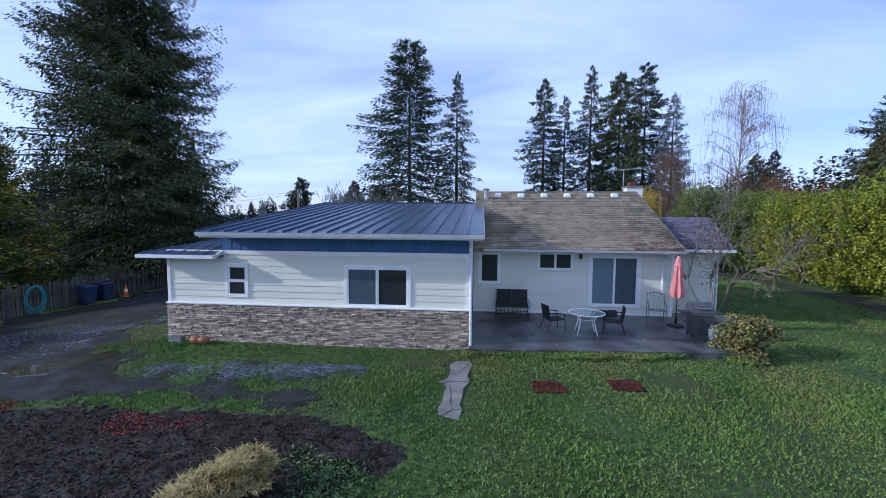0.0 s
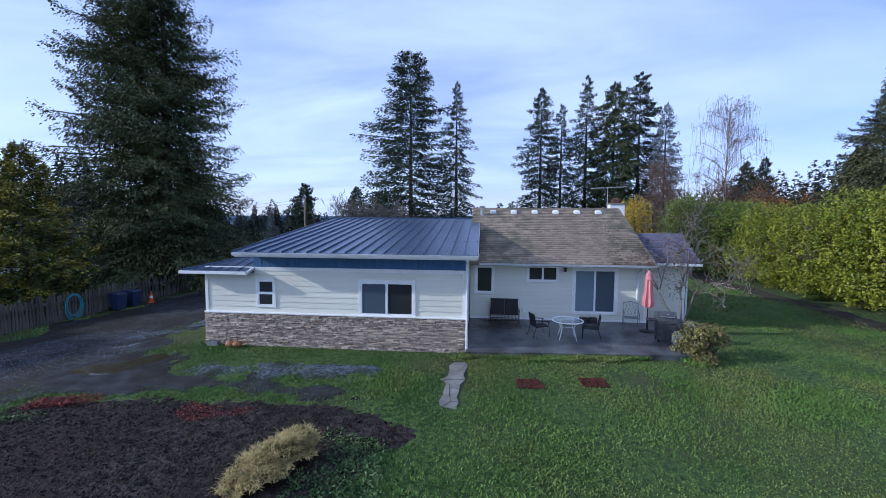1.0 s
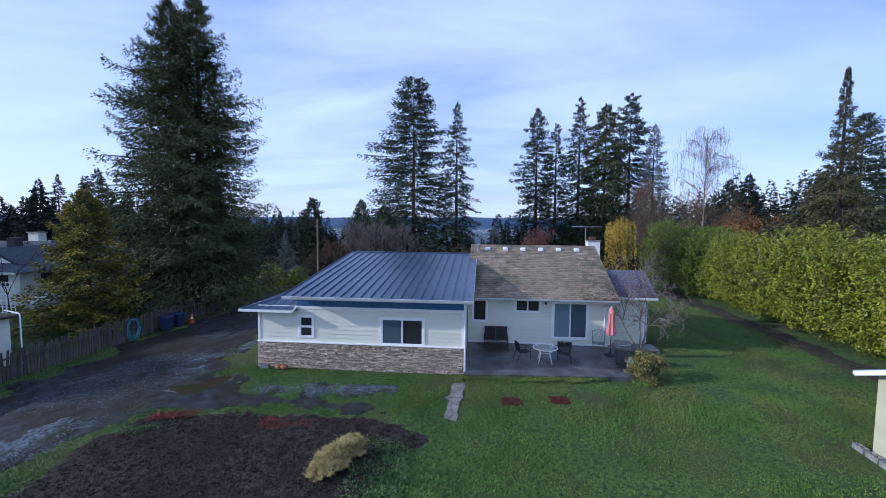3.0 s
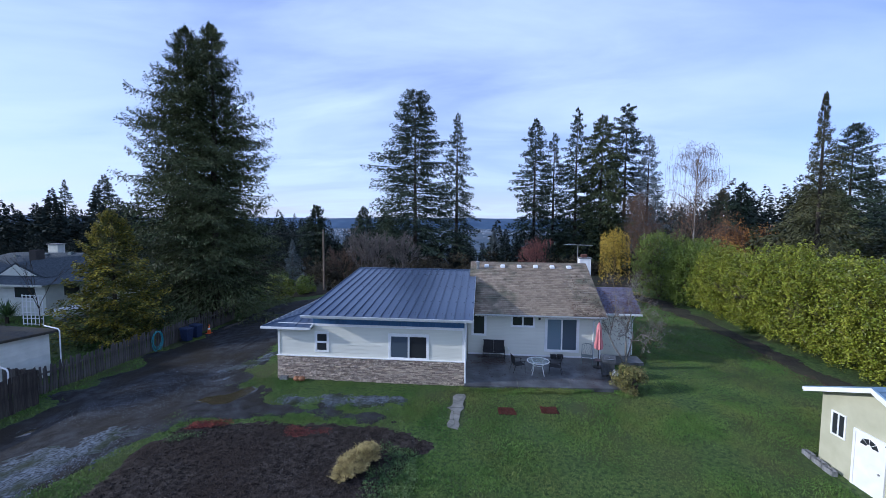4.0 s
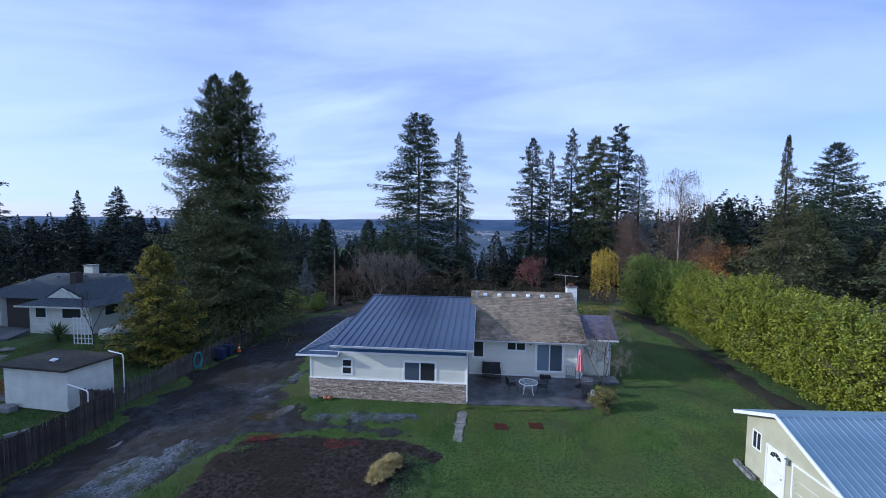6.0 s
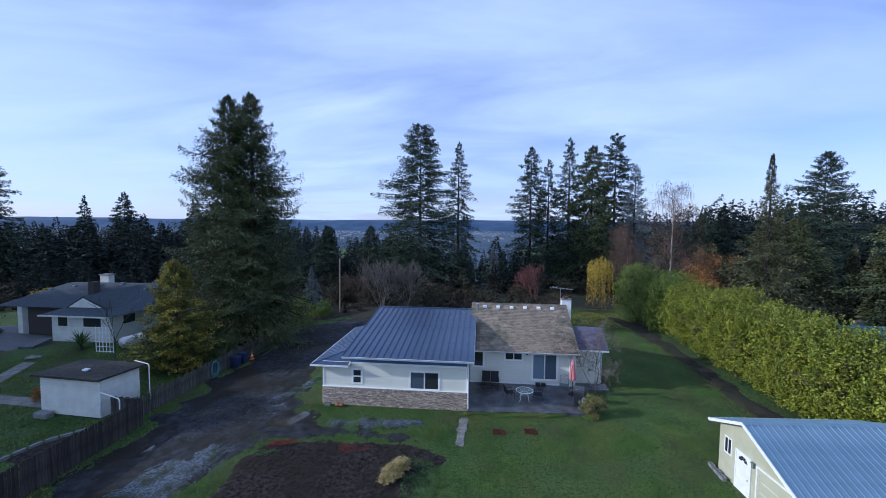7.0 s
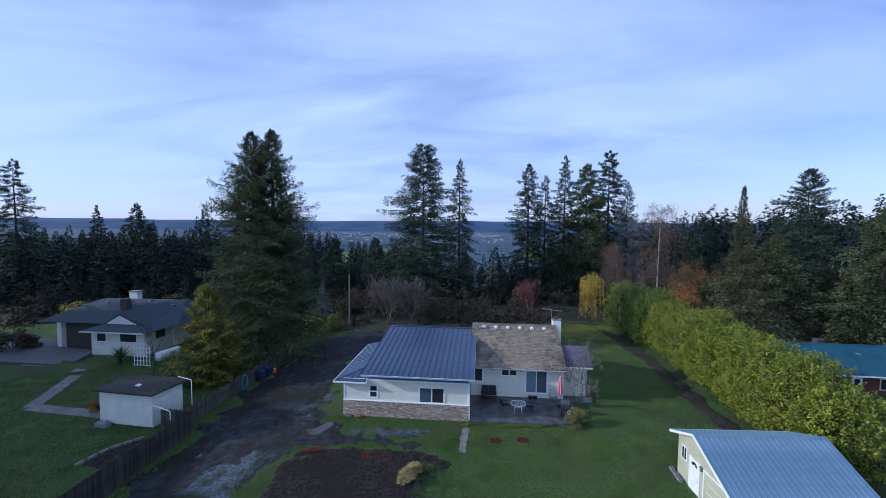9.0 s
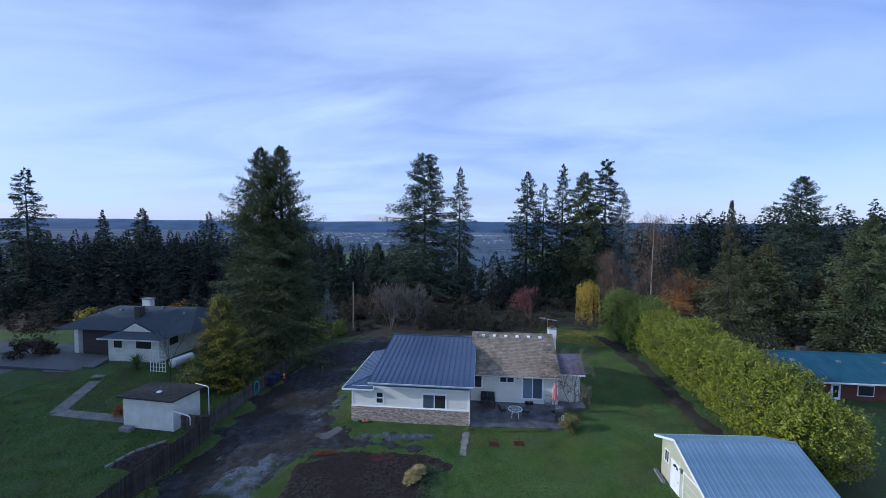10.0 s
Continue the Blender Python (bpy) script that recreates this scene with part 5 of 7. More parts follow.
def birch(x, y, h, lean, seed, label):
    """A pale trunk with rising limbs and curtains of hanging twigs."""
    t = thing("birch_tree", (x, y, gz1(x, y)), label, "tree")
    R = random.Random(seed)
    tr = [Vector((lean * k * k * h * 0.1, 0.1 * math.sin(k * 5), h * k)) for k in (0, 0.2, 0.4, 0.6, 0.8, 0.97)]
    part("trunk", M().tube(tr, 0.009 * h, 8, 0.03), BARK_BIRCH, t, smooth=True)
    m, ends = M(), []
    for i in range(85):
        k = R.uniform(0.25, 0.98)
        p = tr[min(4, int(k / 0.2))].lerp(tr[min(5, int(k / 0.2) + 1)], (k % 0.2) / 0.2)
        a, ln = R.uniform(0, 6.28), h * R.uniform(0.12, 0.24) * (1.25 - k * 0.7)
        d = Vector((math.cos(a), math.sin(a), 0.9))
        q = [p, p + d * ln * 0.4, p + d * ln * 0.75 + Vector((math.cos(a), math.sin(a), -0.2)) * ln * 0.1, p + d * ln * 0.85 + Vector((math.cos(a), math.sin(a), -0.9)) * ln * 0.25]
        m.tube(q, 0.05 * (1.2 - k), 4, 0.012)
        for j in range(16):
            s_ = q[R.choice((1, 2, 2, 3, 3))] + Vector((R.gauss(0, 0.35), R.gauss(0, 0.35), R.gauss(0, 0.2)))
            e = s_ + Vector((R.gauss(0, 0.4), R.gauss(0, 0.4), R.uniform(0.0, 0.5)))
            f_ = e + Vector((R.gauss(0, 0.15), R.gauss(0, 0.15), -R.uniform(0.5, 2.0)))
            m.tube([s_, e, f_], 0.013, 3, 0.008)
            ends += [e, f_]
    part("bare_crown", m, TWIG_BROWN, t, "fine hanging bare twigs")
    r = np.random.RandomState(seed)
    E = np.array([tuple(p) for p in ends])
    v, f = leaves_at(E[r.randint(0, len(E), 900)] + r.normal(0, 0.2, (900, 3)), 0.12, r, 0.2)
    part("foliage", np_mesh("foliage", v, f, ORANGE_LEAF), ORANGE_LEAF, t)


birch(28.2, 35.3, 18.3, 0.0, 201, "bare weeping birch with pale trunk")
birch(23.6, 38.0, 12.0, -1.2, 202, "bare leaning birch with pale trunk")
for i, (x, y, h) in enumerate(((31.5, 33.0, 9.0), (26.5, 32.0, 7.0), (34.5, 36.0, 9.5), (29.5, 30.5, 7.0), (36.0, 40.0, 10.0))):
    bare_tree("autumn_tree", x, y, h, 210 + i, "thin tree with sparse orange-brown leaves", TWIG_BROWN, ORANGE_LEAF, 2600, 0.19, spread=0.55, depth=5, r0=0.1, kids=3, minr=0.012)
bare_tree("red_twig_shrub", 8.8, 36.5, 5.6, 220, "bare shrub with dense reddish twigs", TWIG_RED, spread=0.42, depth=5, r0=0.05, kids=3, stems=5, minr=0.012, category="shrub")
bare_tree("bare_shrub", -13.2, 29.5, 7.4, 221, "bare grey-brown shrub behind the garage", TWIG_GREY, spread=0.42, depth=5, r0=0.05, kids=3, stems=5, minr=0.012, category="shrub")
bare_tree("bare_shrub", -10.0, 32.0, 6.4, 222, "bare grey-brown shrub behind the garage", TWIG_GREY, spread=0.45, depth=5, r0=0.05, kids=3, stems=5, minr=0.012, category="shrub")
bare_tree("bare_shrub", -17.5, 33.0, 5.5, 223, "bare grey shrub by the pole", TWIG_BROWN, spread=0.45, depth=5, r0=0.05, kids=3, stems=4, minr=0.012, category="shrub")
bare_tree("apple_tree", 9.3, 4.0, 4.7, 240, "small bare pale-barked tree at the corner of the house", BARK_PALE, DEAD_LEAF, 1700, 0.085, spread=0.68, depth=6, r0=0.058, kids=2, stems=3, shrink=0.72, minr=0.006)
bare_tree("sapling", -31.8, 6.4, 7.6, 241, "thin bare sapling on the neighbouring lawn", BARK, spread=0.2, depth=3, r0=0.05, kids=3, minr=0.008)

# ---- fence ----
fence = thing("picket_fence", (0, 0, 0), "weathered grey wooden fence with uneven pickets along the drive", "fence")
R = random.Random(5)
pk = {}
for i in range(112):
    y = -2.3 + i * 0.152
    key = R.randrange(6)
    if key not in pk:
        hh = 1.30 + 0.04 * key
        pk[key] = M().prism([(-0.012, -0.058, 0), (0.012, -0.058, 0), (0.012, 0.058, 0), (-0.012, 0.058, 0)], [(-0.012, -0.05, hh), (0.012, -0.05, hh), (0.012, 0.05, hh + 0.02 * (key % 3)), (-0.012, 0.05, hh + 0.02 * (key % 3))]).mesh("picket", FENCE_WOOD)
    x = -21.75 + 0.02 * (y - 6) * 0.0
    ob = part("picket", pk[key], FENCE_WOOD, fence)
    ob.matrix_world = pose(x, y, gz1(x, y) + 0.03 + R.uniform(-0.03, 0.03), R.uniform(-2.5, 2.5) if y < 9 else R.uniform(-6, 6), R.uniform(-2, 2), 0)
for z in (0.35, 1.05):
    part("rail", M().box(-21.81, -2.3, gz1(-21.75, 6) + z, -21.765, 14.7, gz1(-21.75, 6) + z + 0.09), FENCE_WOOD, fence)
for i in range(8):
    y = -2.2 + i * 2.4
    part("post", M().box(-21.90, y, gz1(-21.75, y) - 0.3, -21.81, y + 0.09, gz1(-21.75, y) + 1.35), FENCE_WOOD, fence)
fence2 = thing("board_fence", (0, 0, 0), "tall dark weathered board fence beside the drive", "fence")
bd = M().prism([(-0.012, -0.07, 0), (0.012, -0.07, 0), (0.012, 0.07, 0), (-0.012, 0.07, 0)], [(-0.012, -0.065, 1.78), (0.012, -0.065, 1.78), (0.012, 0.06, 1.80), (-0.012, 0.06, 1.80)]).mesh("fence_board", FENCE_DARK)
for i in range(96):
    y = -2.9 - i * 0.152
    ob = part("fence_board", bd, FENCE_DARK, fence2)
    x = -20.75
    ob.matrix_world = pose(x, y, gz1(x, y) - 0.03 + R.uniform(-0.04, 0.04), R.uniform(-1, 1), R.uniform(-1, 1), 0)
for i in range(8):
    ob = part("fence_board", bd, FENCE_DARK, fence2)
    ob.matrix_world = pose(-20.8 - 0.15 * i, -2.82, gz1(-20.75, -2.8) - 0.1, 0, 0, 90)
for z in (0.4, 1.4):
    part("rail", M().box(-20.82, -17.4, gz1(-20.75, -8) + z, -20.77, -2.8, gz1(-20.75, -8) + z + 0.09), FENCE_DARK, fence2)

# ---- metal-roofed shed on the lawn ----
shed = thing("shed", (13.45, -6.45, 0), "cream shed with silver-blue ribbed metal roof on the lawn", "shed", turn=4)
SG = -0.75
YB, YF, ZB, ZF, ZR = 2.0, -3.9, 2.30, 1.22, 3.08  # back eave wall, front eave wall, their heights, ridge
part("gable_wall", M().prism([(0, YF, SG), (0, YB, SG), (0, YB, ZB), (0, 0, ZR - 0.08), (0, YF, ZF)], [(6.9, YF, SG), (6.9, YB, SG), (6.9, YB, ZB), (6.9, 0, ZR - 0.08), (6.9, YF, ZF)]), CREAM, shed, "cream painted wall")
zb2, zf2 = ZR - (ZR - ZB) * (YB + 0.38) / YB, ZR - (ZR - ZF) * (-YF + 0.4) / -YF
srf = part("roof", M().prism([(-0.35, 0, ZR - 0.06), (-0.35, YB + 0.38, zb2 - 0.06), (-0.35, YB + 0.38, zb2 - 0.005), (-0.35, 0, ZR - 0.005), (-0.35, YF - 0.4, zf2 - 0.005), (-0.35, YF - 0.4, zf2 - 0.06)],
            [(7.15, 0, ZR - 0.06), (7.15, YB + 0.38, zb2 - 0.06), (7.15, YB + 0.38, zb2 - 0.005), (7.15, 0, ZR - 0.005), (7.15, YF - 0.4, zf2 - 0.005), (7.15, YF - 0.4, zf2 - 0.06)]), SHED_ROOF, shed, "silver-blue ribbed steel roof")
W2 = 0.30
rp1 = M().prism([(0.0, 0, -0.006), (W2, 0, -0.006), (W2, YF - 0.4, zf2 - ZR - 0.006), (0, YF - 0.4, zf2 - ZR - 0.006)][::-1], [(0.0, 0, 0.004), (W2, 0, 0.004), (W2, YF - 0.4, zf2 - ZR + 0.004), (0, YF - 0.4, zf2 - ZR + 0.004)][::-1])
rp1.prism([(0.0, 0, 0.0), (0.05, 0, 0.0), (0.05, YF - 0.4, zf2 - ZR), (0, YF - 0.4, zf2 - ZR)][::-1], [(0.012, 0, 0.045), (0.038, 0, 0.045), (0.038, YF - 0.4, zf2 - ZR + 0.045), (0.012, YF - 0.4, zf2 - ZR + 0.045)][::-1])
rp1 = rp1.mesh("roof_panel", SHED_ROOF)
rp2 = M().prism([(0.0, 0, -0.006), (W2, 0, -0.006), (W2, YB + 0.38, zb2 - ZR - 0.006), (0, YB + 0.38, zb2 - ZR - 0.006)], [(0.0, 0, 0.004), (W2, 0, 0.004), (W2, YB + 0.38, zb2 - ZR + 0.004), (0, YB + 0.38, zb2 - ZR + 0.004)])
rp2.prism([(0.0, 0, 0.0), (0.05, 0, 0.0), (0.05, YB + 0.38, zb2 - ZR), (0, YB + 0.38, zb2 - ZR)], [(0.012, 0, 0.045), (0.038, 0, 0.045), (0.038, YB + 0.38, zb2 - ZR + 0.045), (0.012, YB + 0.38, zb2 - ZR + 0.045)])
rp2 = rp2.mesh("roof_panel", SHED_ROOF)
for i in range(25):
    part("roof_panel", rp1, SHED_ROOF, srf).location = (-0.35 + i * W2, 0, ZR)
    part("roof_panel", rp2, SHED_ROOF, srf).location = (-0.35 + i * W2, 0, ZR)
part("ridge_cap", M().prism([(-0.36, -0.16, ZR - 0.05), (-0.36, 0, ZR + 0.045), (-0.36, 0.16, ZR - 0.03)], [(7.16, -0.16, ZR - 0.05), (7.16, 0, ZR + 0.045), (7.16, 0.16, ZR - 0.03)]), SHED_ROOF, srf)
part("barge_board", M().prism([(-0.38, 0, ZR - 0.15), (-0.35, 0, ZR - 0.15), (-0.35, YF - 0.4, zf2 - 0.15), (-0.38, YF - 0.4, zf2 - 0.15)][::-1], [(-0.38, 0, ZR + 0.01), (-0.35, 0, ZR + 0.01), (-0.35, YF - 0.4, zf2 + 0.01), (-0.38, YF - 0.4, zf2 + 0.01)][::-1]), WHITE, shed)
part("barge_board", M().prism([(-0.38, 0, ZR - 0.15), (-0.35, 0, ZR - 0.15), (-0.35, YB + 0.38, zb2 - 0.15), (-0.38, YB + 0.38, zb2 - 0.15)], [(-0.38, 0, ZR + 0.01), (-0.35, 0, ZR + 0.01), (-0.35, YB + 0.38, zb2 + 0.01), (-0.38, YB + 0.38, zb2 + 0.01)]), WHITE, shed)
part("gutter", M().box(-0.36, YB + 0.38, zb2 - 0.11, 7.15, YB + 0.46, zb2 - 0.01), GUTTER, shed)
swin = part("window", M().box(-0.03, 1.05, 0.80, 0, 1.60, 0.86).box(-0.03, 1.05, 1.60, 0, 1.60, 1.66).box(-0.03, 1.05, 0.86, 0, 1.11, 1.60).box(-0.03, 1.54, 0.86, 0, 1.60, 1.60).box(-0.028, 1.30, 0.86, 0, 1.35, 1.60), WHITE, shed)
part("pane", M().box(-0.012, 1.11, 0.86, -0.004, 1.30, 1.60).box(-0.012, 1.35, 0.86, -0.004, 1.54, 1.60), GLASS, swin)
sdoor = part("door", M().box(-0.04, -0.22, SG + 0.12, 0, 0.68, 1.36), WHITE, shed, "white panelled door with fan light", bevel=0.01)
part("door_frame", M().box(-0.055, -0.30, SG + 0.1, -0.005, -0.22, 1.44).box(-0.055, 0.68, SG + 0.1, -0.005, 0.76, 1.44).box(-0.055, -0.22, 1.36, -0.005, 0.68, 1.44), WHITE, sdoor)
fan = M()
for i in range(4):
    a0, a1 = math.pi * (i + 0.06) / 4, math.pi * (i + 0.94) / 4
    fan.prism([(-0.040, 0.23 + 0.09 * math.cos(a0), 1.03 + 0.09 * math.sin(a0)), (-0.040, 0.23 + 0.30 * math.cos(a0), 1.03 + 0.26 * math.sin(a0)), (-0.040, 0.23 + 0.30 * math.cos(a1), 1.03 + 0.26 * math.sin(a1)), (-0.040, 0.23 + 0.09 * math.cos(a1), 1.03 + 0.09 * math.sin(a1))],
              [(-0.048, 0.23 + 0.09 * math.cos(a0), 1.03 + 0.09 * math.sin(a0)), (-0.048, 0.23 + 0.30 * math.cos(a0), 1.03 + 0.26 * math.sin(a0)), (-0.048, 0.23 + 0.30 * math.cos(a1), 1.03 + 0.26 * math.sin(a1)), (-0.048, 0.23 + 0.09 * math.cos(a1), 1.03 + 0.09 * math.sin(a1))])
part("fan_light", fan, GLASS, sdoor, "dark fan-shaped glass")
part("door_knob", M().lathe([(0.02, 0), (0.035, 0.02), (0.03, 0.05)], 10, (-0.06, -0.13, 0.3)), STEEL, sdoor)
part("lamp", M().box(-0.12, -0.50, 1.15, 0, -0.38, 1.36).box(-0.16, -0.53, 1.36, 0, -0.35, 1.40), GREY_METAL, shed, "grey wall lantern")
gd = part("garage_door", M().box(-0.022, -3.4, SG, 0, -0.68, 1.28), CREAM, shed, "cream panelled garage door")
part("door_trim", M().box(-0.045, -3.5, 1.28, 0, -0.60, 1.36).box(-0.045, -0.68, SG, 0, -0.60, 1.28), WHITE, gd)
for i in range(7):
    part("bolt", M().box(-0.034, -0.82, SG + 0.4 + i * 0.22, -0.022, -0.79, SG + 0.43 + i * 0.22), GREY_METAL, gd)
for i in range(3):
    part("panel_joint", M().box(-0.026, -3.4, SG + 0.5 * (i + 1), -0.0225, -0.86, SG + 0.5 * (i + 1) + 0.02), WHITE, gd)
part("doorstep", M().box(-0.75, -0.4, SG - 0.1, -0.06, 0.9, SG + 0.10), CONCRETE_DRY, shed, bevel=0.02)


def hollow_block(place, turn, group=""):
    b = thing("concrete_block", place, "hollow grey concrete block lying on the ground", "concrete block", group, turn=turn)
    part("shell", M().box(-0.2, -0.1, 0, 0.2, -0.07, 0.19).box(-0.2, 0.07, 0, 0.2, 0.1, 0.19).box(-0.2, -0.07, 0, -0.16, 0.07, 0.19).box(0.16, -0.07, 0, 0.2, 0.07, 0.19).box(-0.02, -0.07, 0, 0.02, 0.07, 0.19), BLOCK, b)
    return b


for i, yb in enumerate((-4.35, -4.82, -5.28)):
    hollow_block((13.05, yb, gz1(13.05, yb) - 0.01), 88 + 3 * i, "blocks by the shed")
hollow_block((-9.45, -0.25, gz1(-9.45, -0.25)), 4)

# ---- teal-roofed house behind the hedge ----
bh = thing("blue_roof_house", (0, 0, -1.0), "low brick house with teal ribbed metal roof behind the hedge", "house")
part("brick_wall", M().box(28.6, 9.9, -0.3, 47.0, 18, 2.55), BRICK_RED, bh)
br = part("roof", M().prism([(28, 9.2, 2.62), (28, 13.6, 4.25), (28, 18, 2.62), (28, 18, 2.52), (28, 13.6, 4.15), (28, 9.2, 2.52)][::-1], [(48, 9.2, 2.62), (48, 13.6, 4.25), (48, 18, 2.62), (48, 18, 2.52), (48, 13.6, 4.15), (48, 9.2, 2.52)][::-1]), TEAL_ROOF, bh, "teal ribbed steel roof")
rib = M().prism([(-0.03, 9.2, 2.62), (0.03, 9.2, 2.62), (0.03, 13.6, 4.25), (-0.03, 13.6, 4.25)], [(-0.02, 9.2, 2.67), (0.02, 9.2, 2.67), (0.02, 13.6, 4.30), (-0.02, 13.6, 4.30)]).mesh("rib", TEAL_ROOF)
for i in range(50):
    part("rib", rib, TEAL_ROOF, br).location = (28.15 + i * 0.40, 0, 0)
part("ridge_cap", M().prism([(28, 13.4, 4.2), (28, 13.6, 4.34), (28, 13.8, 4.2)], [(48, 13.4, 4.2), (48, 13.6, 4.34), (48, 13.8, 4.2)]), TEAL_ROOF, br)
part("gutter", M().box(28, 9.1, 2.48, 48, 9.2, 2.6), GUTTER, bh)
bd2 = part("door", M().box(35.2, 9.86, 0.1, 36.1, 9.9, 2.25), WHITE, bh, "white glazed door")
part("pane", M().box(35.42, 9.84, 0.9, 35.88, 9.858, 2.05), GLASS, bd2)
for x0 in (31.2, 37.6, 40.6):
    bw = part("window", M().box(x0, 9.85, 1.1, x0 + 1.5, 9.9, 2.2), WHITE, bh)
    part("pane", M().box(x0 + 0.08, 9.835, 1.18, x0 + 1.42, 9.848, 2.12), GLASS, bw)
part("step", M().box(34.4, 8.6, -0.1, 37.0, 9.9, 0.1), CONCRETE_DRY, bh)
part("porch_post", M().tube([(33.0, 9.25, 0), (33.0, 9.25, 2.5)], 0.05, 6), WHITE, bh)
for i in range(3):
    part("roof_vent", M().box(33 + i * 4.4, 12.0, 3.6, 33.35 + i * 4.4, 12.3, 3.85), GREY_METAL, br)
part("chimney", M().box(35.2, 14.0, 3.4, 35.9, 14.6, 4.6), MORTAR, bh)
for i in range(2):
    pc = thing("patio_chair", (33.4 + 0.9 * i, 8.3, -1.0), "dark garden chair outside the brick house", "chair", "chairs at the brick house")
    part("seat", M().box(-0.25, -0.25, 0.40, 0.25, 0.25, 0.45), BLACK_METAL, pc)
    part("backrest", M().box(-0.25, 0.22, 0.45, 0.25, 0.26, 0.95), BLACK_METAL, pc)
    for sx in (-0.22, 0.22):
        for sy in (-0.22, 0.22):
            part("leg", M().tube([(sx, sy, 0), (sx, sy, 0.42)], 0.015, 5), BLACK_METAL, pc)
bw0 = thing("wooden_deck", (34, 6.6, -1.05), "low dark wooden deck beside the brick house", "deck")
for i in range(9):
    part("deck_board", M().box(-1.6, -0.7 + i * 0.15, 0, 1.6, -0.56 + i * 0.15, 0.16), DECK_GREY, bw0)

# ---- neighbour's outbuilding ----
ns = thing("garden_shed", (-24.2, -2.3, -0.85), "small white lap-sided outbuilding with dark flat roof", "shed", turn=-4)
nwall = part("wall", M().box(-4.8, 0.02, 0, -0.02, 2.85, 2.55), NWHITE, ns)
for i in range(12):
    part("siding_board", M().prism([(-4.82, -0.045, i * 0.215), (0, -0.045, i * 0.215), (0, 0.02, i * 0.215), (-4.82, 0.02, i * 0.215)], [(-4.82, -0.004, i * 0.215 + 0.21), (0, -0.004, i * 0.215 + 0.21), (0, 0.02, i * 0.215 + 0.21), (-4.82, 0.02, i * 0.215 + 0.21)]), NWHITE, nwall)
nr = part("roof", M().prism([(-5.05, -0.45, 2.62), (0.35, -0.45, 2.62), (0.35, 3.2, 2.50), (-5.05, 3.2, 2.50)], [(-5.05, -0.45, 2.76), (0.35, -0.45, 2.76), (0.35, 3.2, 2.64), (-5.05, 3.2, 2.64)]), ROOF_MOSS, ns, "dark mossy flat roof", bevel=0.01)
part("turbine_vent", M().lathe([(0.12, 0), (0.12, 0.08), (0.24, 0.10), (0.05, 0.2)], 12, (-2.2, 0.9, 2.72)), GUTTER, nr)
part("pipe_rail", M().tube([(-0.02, -0.08, 0.3), (0.04, -0.10, 1.72), (0.14, -0.12, 1.80), (1.75, -0.35, 1.62), (1.85, -0.36, 1.5), (1.85, -0.36, 0.9)], 0.04, 6), WHITE, ns, "white pipe rail")
part("pipe_post", M().tube([(-0.5, 3.0, 2.85), (1.0, 2.6, 2.85), (1.15, 2.55, 2.75), (1.15, 2.55, 0.2)], 0.035, 6), WHITE, ns, "white pipe frame")
for i in range(12):
    part("side_board", M().box(-0.02, 0.03, i * 0.212, 0.012 + 0.006 * (i % 2), 2.84, i * 0.212 + 0.2), NWHITE, nwall)
part("stone_block", M().box(-4.6, -0.75, -0.15, -3.5, -0.2, 0.28), BLOCK, ns, bevel=0.06)
VEG = [(-25.2, -7.4), (-21.6, -7.6), (-21.5, -3.8), (-23.6, -3.8), (-24.8, -5.4)]
single("vegetable_bed", sheet("vegetable_bed", np.arange(-30, -21, 0.2), np.arange(-11, -3, 0.2), patchwork(VEG, 0.2, 0.08, 77), SOIL), SOIL, "bare soil bed edged with low stones", "garden bed", "structure")
edge = thing("bed_edging", (0, 0, 0), "low concrete edging round the neighbouring bed", "edging")
for (ax, ay), (bx, by) in (((-25.3, -7.5), (-24.9, -5.3)), ((-24.9, -5.3), (-23.7, -3.7))):
    d = Vector((bx - ax, by - ay, 0))
    n_ = max(2, int(d.length / 0.6))
    for i in range(n_):
        c = Vector((ax, ay, 0)) + d * (i + 0.5) / n_
        o = part("edging_stone", M().box(-0.28, -0.09, -0.1, 0.28, 0.09, 0.16), BLOCK, edge)
        o.matrix_world = pose(c.x, c.y, gz1(c.x, c.y), 0, 0, math.degrees(math.atan2(d.y, d.x)))

# ---- neighbour's house ----
nh = thing("neighbour_house", (0.25, -0.1, 0.05), "low white house with dark grey hipped roof beside a deck", "house")
nb = part("wall", M().box(-44.1, 11.6, -1.2, -37.5, 16.0, 2.45), NWHITE, nh)
for i in range(13):
    part("siding_board", M().box(-44.12, 11.575, i * 0.22 - 0.44, -37.48, 11.6, i * 0.22 - 0.235), NWHITE, nb)
part("back_wall", M().box(-51.6, 15.8, -1.2, -37.4, 25, 2.45), NWHITE, nh)
part("recess_wall", M().box(-51.4, 15.2, -1.0, -44.3, 15.79, 2.4), MORTAR, nh, "dark entry wall")
part("pillar", M().box(-52.0, 14.6, -1.0, -51.4, 15.2, 2.42), NWHITE, nh)
skirt = part("skirt_roof", M().prism([(-44.9, 10.9, 2.42), (-37.0, 10.9, 2.42), (-35.6, 19, 2.42), (-44.9, 19, 2.42)], [(-43.2, 12.3, 3.02), (-38.8, 12.3, 3.02), (-38.6, 19, 3.6), (-43.2, 19, 3.6)]), SHINGLE_DARK, nh, "dark grey shingle skirt roof")
gab = part("gable_roof", M().prism([(-43.3, 12.25, 2.95), (-38.3, 12.25, 2.95), (-41.1, 12.25, 4.25)], [(-44.0, 20, 2.95), (-36.6, 20, 2.95), (-41.1, 20, 4.45)]), SHINGLE_DARK, nh, "dark grey shingle roof")
